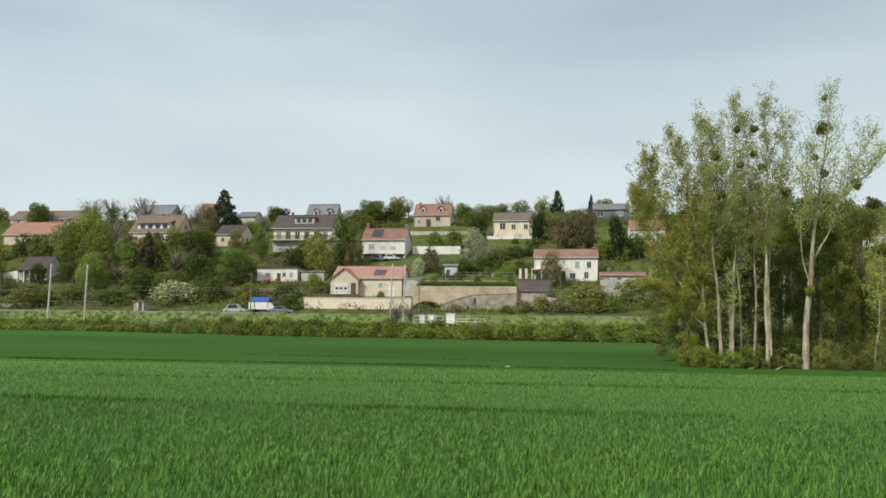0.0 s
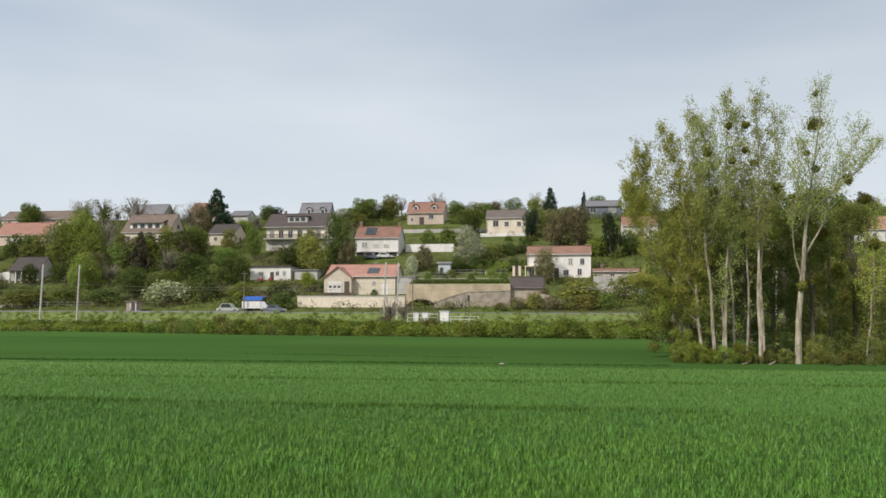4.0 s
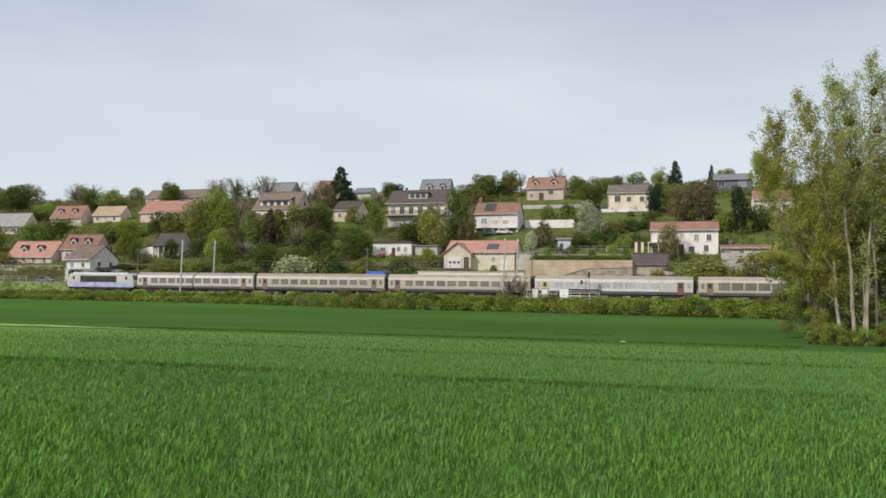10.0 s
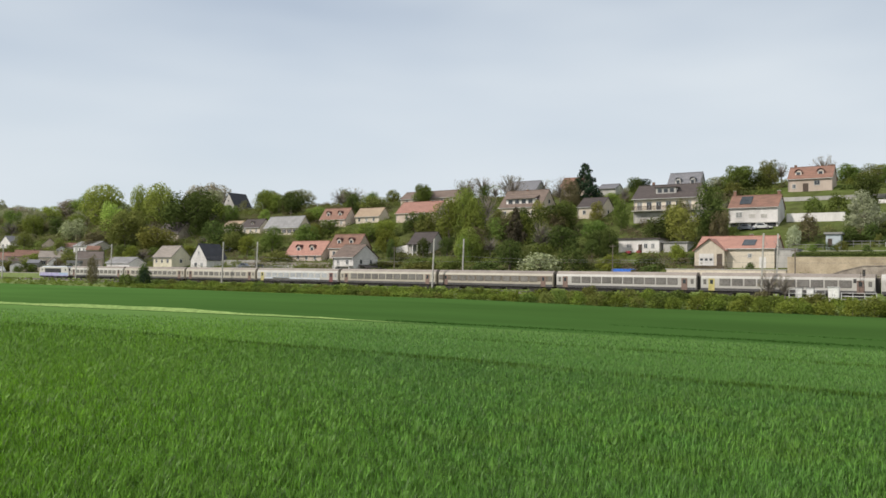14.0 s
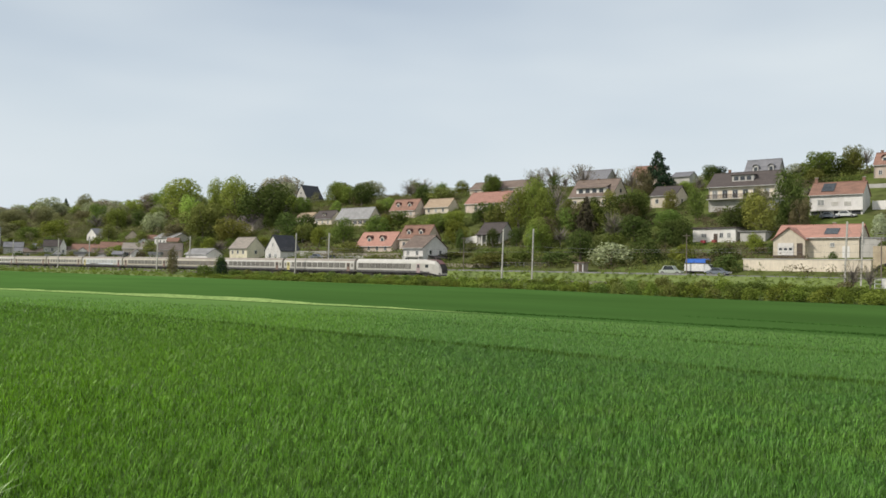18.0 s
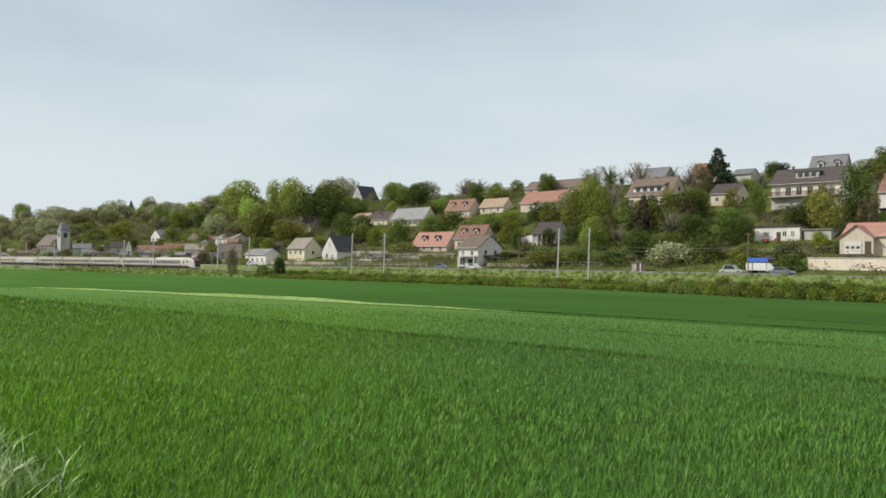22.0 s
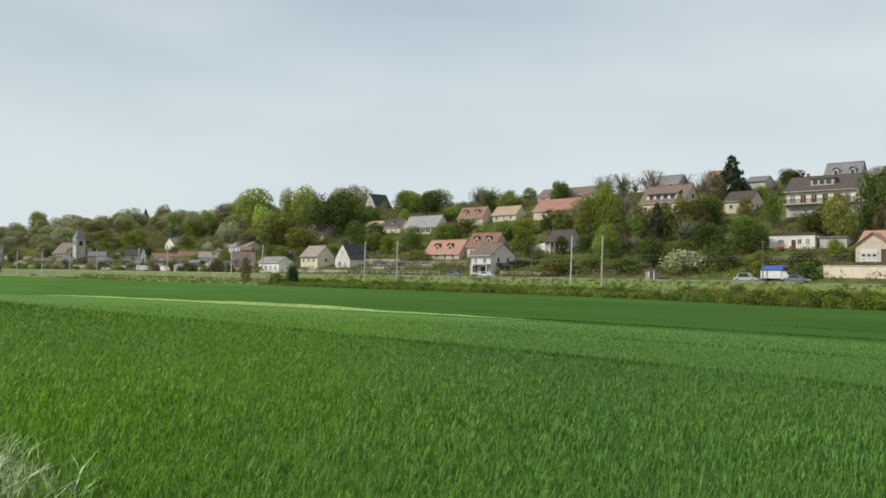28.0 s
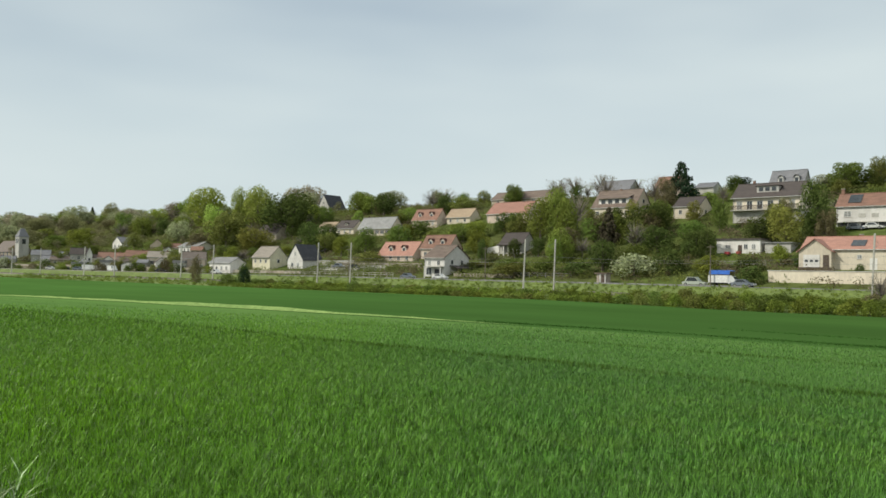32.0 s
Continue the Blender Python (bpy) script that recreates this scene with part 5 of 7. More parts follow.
# ---------------------------------------------------------------- railway
def rails():
    bm = bmesh.new()
    for tv in (TRACK_V, TRACK_V + 4.0):
        for s in (-0.75, 0.75):
            add_box(bm, -1200, tv + s - 0.035, RAIL_Z - 0.17, 400, tv + s + 0.035, RAIL_Z)
    part("rails", bm, RAIL)
    tagged(bpy.data.objects["rails"], "two pairs of worn steel rails on the ballast", "rails", kind="structure")
    bm = bmesh.new()
    for tv in (TRACK_V, TRACK_V + 4.0):
        add_prism(bm, [(tv - 2.3, -1.96), (tv - 1.6, RAIL_Z - 0.17), (tv + 1.6, RAIL_Z - 0.17), (tv + 1.9, -1.96)], -1200, 400, "x")
    tagged(part("ballast", bm, BALLAST), "grey-brown ballast shoulder under the rails", "ballast", kind="structure")


rails()


def mast(x, v, h, lean):
    top = holder("catenary_mast", pose(x - 0.3, v, -1.95, 0, lean, 0), "pale slender concrete catenary mast beside the track", "mast", "catenary masts along the line")
    bm = bmesh.new()
    add_box(bm, -0.11, -0.14, -0.6, 0.11, 0.14, h)
    part("post", bm, CONCRETE, top)
    s = 1 if v < 140 else -1
    bm = bmesh.new()
    add_tube(bm, (0, s * 0.15, h - 2.2), (0, s * 2.9, h - 1.5), 0.03, 0.03)
    add_tube(bm, (0, s * 0.15, h - 0.9), (0, s * 2.9, h - 1.5), 0.02, 0.02)
    part("bracket", bm, STEEL, top)


for i in range(-8, 3):
    mast(-91.5 + 63 * i, 132.0, 10.7, 2.2)
    mast(-91.5 + 63 * i, 143.2, 11.2, 1.6)
bm = bmesh.new()
for v in (TRACK_V, TRACK_V + 4):
    for i in range(-12, 6):
        x0 = -91.5 + 63 * i
        add_tube(bm, (x0, v, 4.2), (x0 + 63, v, 4.2), 0.008, 0.008, 4)
        last = None
        for k in range(7):
            u = k / 6
            p = (x0 + 63 * u, v, 5.5 - 0.9 * 4 * u * (1 - u))
            if last:
                add_tube(bm, last, p, 0.009, 0.009, 4)
            last = p
tagged(part("overhead_wires", bm, STEEL), "thin overhead contact wires above the track", "wires", kind="structure")

ROAD_RAIL = bmesh.new()
add_box(ROAD_RAIL, -190, 147.0, 0.05, -52.5, 147.12, 0.3)
for i in range(35):
    add_box(ROAD_RAIL, -189 + 3.95 * i, 147.13, -0.5, -188.85 + 3.95 * i, 147.25, 0.28)
tagged(part("guard_rail", ROAD_RAIL, STEEL), "long grey guard rail along the road edge", "guard rail", kind="structure")


# ---------------------------------------------------------------- train
TRAIN_WHITE = surface("coach_white_paint", (0.525, 0.500, 0.455), (0.455, 0.430, 0.385), 0.4, 0.45, fine=0.08, vary=0.03)
TRAIN_BEIGE = surface("coach_beige_paint", (0.455, 0.415, 0.335), (0.395, 0.355, 0.285), 0.4, 0.5, fine=0.08, vary=0.03)
TRAIN_ROOF = surface("coach_roof_dusty", (0.306, 0.265, 0.228), (0.252, 0.218, 0.187), 0.4, 0.7, fine=0.1)
TRAIN_GREY = surface("coach_grey_skirt", (0.105, 0.100, 0.098), (0.085, 0.080, 0.078), 0.4, 0.5)
UNDER = surface("underframe_black", (0.035, 0.032, 0.03), (0.05, 0.045, 0.04), 1, 0.8)
TRAIN_RED = surface("train_red_paint", (0.20, 0.085, 0.08), (0.16, 0.07, 0.068), 0.6, 0.45)
TRAIN_BLUE = surface("train_blue_paint", (0.25, 0.21, 0.46), (0.44, 0.44, 0.64), 0.7, 0.45, fine=0.1)
TRAIN_PALE = surface("train_pale_blue_paint", (0.56, 0.61, 0.68), (0.64, 0.65, 0.67), 0.6, 0.45)
TRAIN_YELLOW = surface("train_yellow_paint", (0.58, 0.50, 0.20), None, 1, 0.5)
TRAIN_BROWN = surface("train_brown_door", (0.235, 0.160, 0.130), (0.190, 0.130, 0.105), 1, 0.5)
TRAIN_GLASS = surface("coach_window_glass", (0.162, 0.146, 0.132), (0.221, 0.204, 0.183), 0.5, 0.2, spec=0.6)
TRAIN_SKY = surface("train_sky_blue_paint", (0.30, 0.42, 0.62), (0.44, 0.54, 0.68), 0.6, 0.45, fine=0.1)
TRAIN_LILAC = surface("train_lilac_paint", (0.40, 0.36, 0.56), (0.52, 0.50, 0.64), 0.7, 0.45, fine=0.1)
TRAIN_PINK = surface("dusty_pink_door", (0.42, 0.31, 0.31), (0.35, 0.26, 0.26), 1, 0.5)
COACH_FRAME = surface("coach_window_frame", (0.600, 0.570, 0.500), (0.520, 0.490, 0.430), 1, 0.5)
COACH_RIM = surface("coach_dark_window_rim", (0.16, 0.145, 0.13), (0.13, 0.12, 0.11), 1, 0.5)
COACH_BROWN = surface("coach_brown_window_band", (0.20, 0.165, 0.13), (0.165, 0.135, 0.105), 0.5, 0.45)
PALE_GLASS = surface("coach_paint_misted_glass", (0.36, 0.37, 0.38), (0.46, 0.47, 0.48), 0.5, 0.25, spec=0.5)
COACH = 26.4


def bogie(parent, x):
    bm = bmesh.new()
    add_box(bm, x - 1.7, -1.25, 0.42, x + 1.7, -1.05, 0.78)
    add_box(bm, x - 1.7, 1.05, 0.42, x + 1.7, 1.25, 0.78)
    add_box(bm, x - 0.4, -1.2, 0.55, x + 0.4, 1.2, 0.95)
    b = part("bogie", bm, UNDER, parent)
    for dx in (-1.28, 1.28):
        bm = bmesh.new()
        for s in (-1, 1):
            add_tube(bm, (x + dx, s * 0.68, 0.46), (x + dx, s * 0.82, 0.46), 0.46, 0.46, 18)
        add_tube(bm, (x + dx, -0.8, 0.46), (x + dx, 0.8, 0.46), 0.08, 0.08, 8)
        part("wheelset", bm, RAIL, b)


def coach(body, label, window_band=None, ends=(TRAIN_BROWN, TRAIN_BROWN), patches=(), driving=False, tone=TRAIN_GLASS, skirt=TRAIN_GREY, rim=None):
    """A passenger coach 26.1 m long, standing on the rails, its front end at x = 0 (towards the locomotive)."""
    top = holder("driving_coach" if driving else "passenger_coach", pose(0, TRACK_V, RAIL_Z), label, "train coach", "coaches of the passing train")
    L, w = 26.1, 1.42
    side = [(-w + 0.04, 1.0), (-w, 1.5), (-w, 3.05), (-w + 0.12, 3.42), (w - 0.12, 3.42), (w, 3.05), (w, 1.5), (w - 0.04, 1.0)]
    end = L - 3.2 if driving else L - 0.25
    part("body", prism_bm(side, 0.25, end, "x"), body, top)
    roof = [(-w + 0.118, 3.423), (-w + 0.4, 3.75), (-0.6, 3.98), (0.6, 3.98), (w - 0.4, 3.75), (w - 0.118, 3.423)]
    part("roof", prism_bm(roof, 0.25, end, "x"), TRAIN_ROOF if not driving else TRAIN_WHITE, top)
    part("underframe", box_bm(0.5, -1.25, 0.72, L - 0.5, 1.25, 0.997), UNDER, top)
    for bx in (3.6, L - 3.6):
        bogie(top, bx)
    for bx, bl in ((8.0, 3.0), (12.4, 2.2), (16.0, 3.4)):
        part("equipment_box", box_bm(bx, -1.15, 0.38, bx + bl, 1.15, 0.717), UNDER, top)
    for s in (-1, 1):
        y0, y1 = (-w - 0.02, -w + 0.03) if s < 0 else (w - 0.03, w + 0.02)
        part("skirt_stripe", box_bm(0.3, y0, 1.02, end - 0.05, y1, 1.44), skirt, top)
        if window_band:
            part("window_band", box_bm(0.35, y0, 1.98, L - 0.35, y1, 2.98), window_band, top)
        n, first, step = (9, 1.75, 1.85) if driving else (10, 4.15, 1.97)
        for i in range(n):
            x = first + step * i
            a, b = (y0 - 0.02, y1) if s < 0 else (y0, y1 + 0.02)
            win = part("window", box_bm(x - 0.86, a, 1.86, x + 0.86, b, 3.0), rim or COACH_FRAME, top)
            part("pane", box_bm(x - 0.77, a - 0.012 if s < 0 else a, 1.95, x + 0.77, b if s < 0 else b + 0.012, 2.90), tone, win)
        for x, dm in ((19.6, ends[1]),) if driving else ((2.0, ends[0]), (23.9, ends[1])):
            a, b = (y0 - 0.015, y1) if s < 0 else (y0, y1 + 0.015)
            d = part("door", box_bm(x - 0.5, a, 1.02, x + 0.5, b, 3.0), dm, top)
            part("door_window", box_bm(x - 0.25, a - 0.01 if s < 0 else y0, 2.1, x + 0.25, b + 0.01 if s > 0 else y1, 2.8), GLASS, d)
        for x in (0.9, L - 0.9):
            if not driving:
                a, b = (y0 - 0.012, y1) if s < 0 else (y0, y1 + 0.012)
                part("end_window", box_bm(x - 0.24, a, 2.05, x + 0.24, b, 2.85), tone, top)
        for x0, x1, z0, z1, pm in patches:
            a, b = (y0 - 0.012, y1) if s < 0 else (y0, y1 + 0.012)
            part("paint_patch", box_bm(x0, a, z0, x1, b, z1), pm, top)
    if driving:
        bm = bmesh.new()
        rings = []
        for dx, sc, zc, zt in ((0, 1.0, 1.0, 3.98), (1.4, 0.97, 0.8, 3.8), (2.4, 0.88, 0.6, 3.0), (3.05, 0.7, 0.6, 1.9)):
            loop = [(-w * sc, zc), (-w * sc, zc + (zt - zc) * 0.7), (-w * sc * 0.86, zc + (zt - zc) * 0.86), (-0.5 * sc, zt), (0.5 * sc, zt), (w * sc * 0.86, zc + (zt - zc) * 0.86), (w * sc, zc + (zt - zc) * 0.7), (w * sc, zc)]
            rings.append([bm.verts.new((end + dx, a, z)) for a, z in loop])
        for r0, r1 in zip(rings, rings[1:]):
            for i in range(8):
                j = (i + 1) % 8
                bm.faces.new((r0[i], r0[j], r1[j], r1[i]))
        bm.faces.new(rings[-1])
        bm.faces.new(rings[0][::-1])
        nose = part("nose", bm, TRAIN_WHITE, top, "rounded white driving nose with faded red brow")
        part("red_brow", prism_bm([(end - 1.2, 3.99), (end + 1.42, 3.81), (end + 2.44, 3.02), (end + 2.7, 2.45), (end + 2.78, 2.47), (end + 2.5, 3.08), (end + 1.45, 3.88), (end - 1.2, 4.04)], -0.9, 0.9), TRAIN_RED, nose)
        part("coupler_skirt", box_bm(end + 0.6, -1.1, 0.35, end + 2.9, 1.1, 0.95), UNDER, nose)
        for s in (-1, 1):
            part("cab_side_panel", box_bm(end - 2.0, s * w - 0.03, 1.3, end + 0.9, s * w + 0.03, 2.6), TRAIN_WHITE, top)
            part("cab_window", box_bm(end - 1.3, s * w - 0.035, 2.15, end - 0.4, s * w + 0.035, 2.85), GLASS, top)
            part("headlight", box_bm(end + 2.9, s * 0.6 - 0.15, 1.25, end + 3.08, s * 0.6 + 0.15, 1.45), WHITE, nose)
        # added black sheet darkens the end face as if in shade
        part("front_mask", prism_bm([(end + 2.46, 2.98), (end + 3.07, 1.9), (end + 3.1, 1.0), (end + 3.14, 1.0), (end + 3.12, 1.95), (end + 2.52, 3.02)], -0.95, 0.95), UNDER, nose, "black sheet standing for the shade on the cab front")
        part("windscreen", prism_bm([(end + 1.55, 3.55), (end + 2.35, 2.95), (end + 2.42, 3.0), (end + 1.62, 3.62)], -0.85, 0.85, "y"), GLASS, nose)
    else:
        part("gangway", box_bm(L - 0.25, -0.7, 1.1, L + 0.3, 0.7, 3.4), UNDER, top)
    return top


def locomotive():
    top = holder("locomotive", pose(0, TRACK_V, RAIL_Z), "white and blue electric locomotive with a dark louvre panel", "locomotive")
    w, L = 1.48, 17.0
    bm = bmesh.new()
    loop = [(0.95, 0.95), (0.80, 1.9), (0.92, 2.25), (1.22, 3.42), (1.55, 3.62), (L - 1.0, 3.62), (L - 0.70, 3.42), (L - 0.35, 2.25), (L - 0.22, 1.9), (L - 0.40, 0.95)]
    add_prism(bm, loop, -w, w, "y")
    part("body", bm, TRAIN_WHITE, top)
    part("roof", prism_bm([(-1.4, 3.623), (-1.0, 3.85), (1.0, 3.85), (1.4, 3.623)], 1.9, L - 1.9, "x"), TRAIN_PALE, top)
    part("underframe", box_bm(1.0, -1.3, 0.6, L - 1.0, 1.3, 0.947), UNDER, top)
    for x in (4.0, L - 4.0):
        bogie(top, x)
    part("fuel_box", box_bm(7.2, -1.25, 0.25, 10.0, 1.25, 0.597), UNDER, top)
    for s in (-1, 1):
        y = s * w
        for x0, x1, z0, z1, m, nm in ((4.0, 12.7, 1.95, 3.2, LOUVRE, "louvre_panel"), (1.0, L - 0.62, 1.0, 1.3, TRAIN_BLUE, "blue_stripe"), (1.3, 6.4, 1.32, 1.92, TRAIN_LILAC, "blue_panel"), (6.6, 11.6, 1.34, 1.90, TRAIN_LILAC, "lettering_bar"),
                                      (11.8, 16.4, 1.32, 1.92, TRAIN_SKY, "pale_panel"), (2.15, 2.65, 2.5, 3.1, GLASS, "cab_window"), (L - 2.25, L - 1.75, 2.5, 3.1, GLASS, "cab_window")):
            part(nm, box_bm(x0, y - 0.03, z0, x1, y + 0.03, z1), m, top)
        for i in range(9):
            part("louvre", box_bm(4.16 + i * 0.95, y - 0.045, 2.05, 4.32 + i * 0.95, y + 0.045, 3.12), UNDER, top)
        for i in range(3):
            part("lettering_bar", box_bm(7.0 + 1.5 * i, y - 0.04, 1.5, 8.0 + 1.5 * i, y + 0.04, 1.8), TRAIN_BLUE, top)
    for s in (0, 1):
        a = [(0.97, 2.45), (1.17, 3.22), (1.24, 3.22), (1.04, 2.45)] if s == 0 else [(0.40, 2.45), (0.65, 3.22), (0.72, 3.22), (0.47, 2.45)]
        part("windscreen", prism_bm([(L - x if s else x, z) for x, z in [(x - 0.03, z) for x, z in a]], -1.2, 1.2), GLASS, top)
    for x in (0.62, L - 0.38):
        for s in (-1, 1):
            part("buffer", box_bm(x - 0.38, s * 0.87 - 0.2, 0.85, x + 0.38, s * 0.87 + 0.2, 1.2), UNDER, top)
    for x in (4.4, 11.6):
        bm = bmesh.new()
        add_box(bm, x - 1.0, -0.7, 3.95, x + 1.0, 0.7, 4.05)
        for s in (-1, 1):
            add_tube(bm, (x - 0.8, s * 0.6, 4.05), (x + 1.0, s * 0.5, 4.35), 0.04, 0.04)
            add_tube(bm, (x + 1.0, s * 0.5, 4.35), (x - 0.6, s * 0.4, 4.5), 0.03, 0.03)
        part("pantograph", bm, STEEL, top)
        part("roof_equipment", box_bm(x + 1.4, -0.6, 3.853, x + 3.0, 0.6, 4.15), TRAIN_GREY, top)
    return top


TRAIN = [(locomotive(), -17.2)]
GRAFFITI = [(3.0, 20.5, 1.5, 1.88, TRAIN_PALE), (5.5, 11.0, 1.42, 1.75, TRAIN_WHITE), (3.0, 22.0, 3.0, 3.06, TRAIN_PALE)]
FLEET = (
    coach(TRAIN_WHITE, "off-white passenger coach with grey skirt and brown doors"),
    coach(TRAIN_BEIGE, "dusty beige passenger coach with grey skirt"),
    coach(TRAIN_BEIGE, "dusty beige passenger coach with pale window frames"),
    coach(TRAIN_WHITE, "white passenger coach smeared with pale blue paint, red end door", ends=(TRAIN_YELLOW, TRAIN_RED), patches=GRAFFITI, tone=PALE_GLASS),
    coach(TRAIN_BEIGE, "beige passenger coach with dark window frames", rim=COACH_RIM),
    coach(TRAIN_BEIGE, "beige passenger coach with brown window band", COACH_BROWN, rim=COACH_BROWN),
    coach(TRAIN_WHITE, "white passenger coach with grey-tinted windows in dark frames", rim=COACH_RIM),
    coach(TRAIN_WHITE, "off-white passenger coach with a yellow-brown end door", ends=(TRAIN_YELLOW, TRAIN_BROWN), rim=COACH_RIM),
    coach(TRAIN_WHITE, "white driving coach with red nose and dusty pink door", ends=(TRAIN_BROWN, TRAIN_PINK), driving=True, rim=COACH_RIM),
)
for i, c in enumerate(FLEET):
    TRAIN.append((c, i * COACH + 0.15))


def train_x(t):
    """Where the first coach's front end stands along the line."""
    ahead = 0.0 if t < 17 else 0.42 * (t - 17) ** 1.85
    slack = float(np.interp(t, (7, 8, 9, 10, 11, 12, 13, 14, 15, 18, 20), (0, 0.2, 0.75, 1.35, 1.6, 1.25, 1.1, 0.6, 0.0, -1.7, 0.0)))
    return -14.7 - 29.97 * (t - 7) - ahead + slack


def motions():
    for ob, dx in TRAIN:
        walk(ob, [(t, pose(train_x(t) + dx, TRACK_V, RAIL_Z)) for t in np.arange(0, 32.01, 1.0)])


# ---------------------------------------------------------------- poplar grove
def curve_through(points, u):
    """A point a part u along a smooth line through (x, z) points."""
    n = len(points) - 1
    k = min(n - 1, int(u * n))
    f = u * n - k
    p0, p1, p2, p3 = points[max(0, k - 1)], points[k], points[k + 1], points[min(n, k + 2)]
    return [0.5 * (2 * p1[i] + (p2[i] - p0[i]) * f + (2 * p0[i] - 5 * p1[i] + 4 * p2[i] - p3[i]) * f * f + (3 * p1[i] - p0[i] - 3 * p2[i] + p3[i]) * f ** 3) for i in (0, 1)]


def poplar(v, stems, leaves, tone, seed, label="tall slender poplar with pale trunk and sparse young leaves", size=0.056):
    """A slender poplar. stems: (points (x, z), foot radius, crown from, spread, limbs, rise); the first stem is the trunk, the others its great limbs."""
    rng = np.random.default_rng(seed)
    x0, z0 = stems[0][0][0][0], height(v)
    top = holder("poplar_tree", pose(x0, v, z0), label, "tree", "poplars at the field edge")
    wood, twigs, tips, rad = bmesh.new(), bmesh.new(), [], []
    for number, (points, r0, crown_from, spread, limbs, rise) in enumerate(stems):
        def axis(u):
            x, z = curve_through(points, u)
            depth = 0.25 * math.sin(3.1 * u + seed) + number * 0.5 * math.sin(seed + number) * u
            return Vector((x - x0 + 0.05 * math.sin(19 * u + seed), depth, z - z0 - (0.2 if u == 0 else 0)))
        n = 16
        for i in range(n):
            a, b = i / n, (i + 1) / n
            add_tube(wood, axis(a), axis(b), 0.88 * r0 * (1 - a) ** 1.15 + 0.012, 0.88 * r0 * (1 - b) ** 1.15 + 0.012, 8 if r0 > 0.12 else 6)
        for i in range(limbs):
            f = (i + rng.random()) / limbs
            u = crown_from + (0.985 - crown_from) * f
            a = 2.4 * i + rng.uniform(-0.6, 0.6)
            reach = spread * (0.30 + 0.95 * math.sin(math.pi * min(1, 0.22 + 0.78 * f))) * rng.uniform(0.45, 1.15)
            out = Vector((math.cos(a), math.sin(a), 0))
            s = axis(u)
            steep = rise * (1 + 0.7 * max(0, f - 0.55) / 0.45)
            p1 = s + out * reach * 0.45 + Vector((0, 0, reach * steep * rng.uniform(0.25, 0.5)))
            p2 = p1 + out * reach * 0.35 + Vector((rng.uniform(-0.15, 0.15), 0, reach * steep * rng.uniform(0.4, 0.75)))
            lr = 0.012 + 0.020 * (1 - f)
            add_tube(twigs, s, p1, lr, lr * 0.7, 4)
            add_tube(twigs, p1, p2, lr * 0.7, 0.008, 4)
            for k in range(7):
                w = (k + rng.random()) / 7
                p = s.lerp(p1, w * 2) if w < 0.5 else p1.lerp(p2, w * 2 - 1)
                q = p + (out * rng.uniform(-0.2, 0.6) + Vector((rng.uniform(-0.6, 0.6), rng.uniform(-0.6, 0.6), rng.uniform(-0.1, 0.9)))) * (0.28 + 0.22 * reach)
                if k % 2 or f > 0.7:
                    add_tube(twigs, p, q, 0.009, 0.004, 3)
                # the topmost shoots are still bare
                if tone == "poplar" and number == 0 and rng.random() < 1.5 * (f - 0.62):
                    continue
                tips += [tuple(q), tuple(p.lerp(q, 0.5))]
                rad += [rng.uniform(0.16, 0.50), rng.uniform(0.12, 0.36)]
        # short leafy shoots on the bare trunk
        for k in range(24 if number == 0 else 0):
            p = axis(rng.uniform(0.06, crown_from + 0.1))
            q = p + Vector((rng.uniform(-1.1, 1.1), rng.uniform(-0.7, 0.4), rng.uniform(-0.3, 0.7)))
            add_tube(twigs, p, q, 0.008, 0.004, 3)
            tips.append(tuple(q))
            rad.append(rng.uniform(0.12, 0.34))
    part("trunk", wood, POPLAR_BARK, top)
    tagged(part("branching", twigs, PALE_TWIG, top), kind="stuff")
    me = leaf_cloud("foliage", tips, rad, leaves, size, rng, 1.2, 0.02, 0.0, 2.0)
    me.materials.append(LEAVES[tone])
    ob = new("foliage", me)
    ob.parent = top
    return top


def mistletoe(x, v, z, r, tone="mistletoe", label="dark round mistletoe ball hanging in a poplar"):
    rng = np.random.default_rng(int(z * 100) + int(x * 10))
    pts = [tuple(rng.normal(size=3) * r * 0.28) for _ in range(9)]
    me = leaf_cloud("mistletoe", pts, [r * 0.65] * 9, 1100, 0.075, rng, 1, 0.1, 0, 1.0)
    me.materials.append(LEAVES[tone])
    ob = new("mistletoe", me)
    ob.location = (x, v, z)
    tagged(ob, label, "mistletoe", "mistletoe in the poplars")


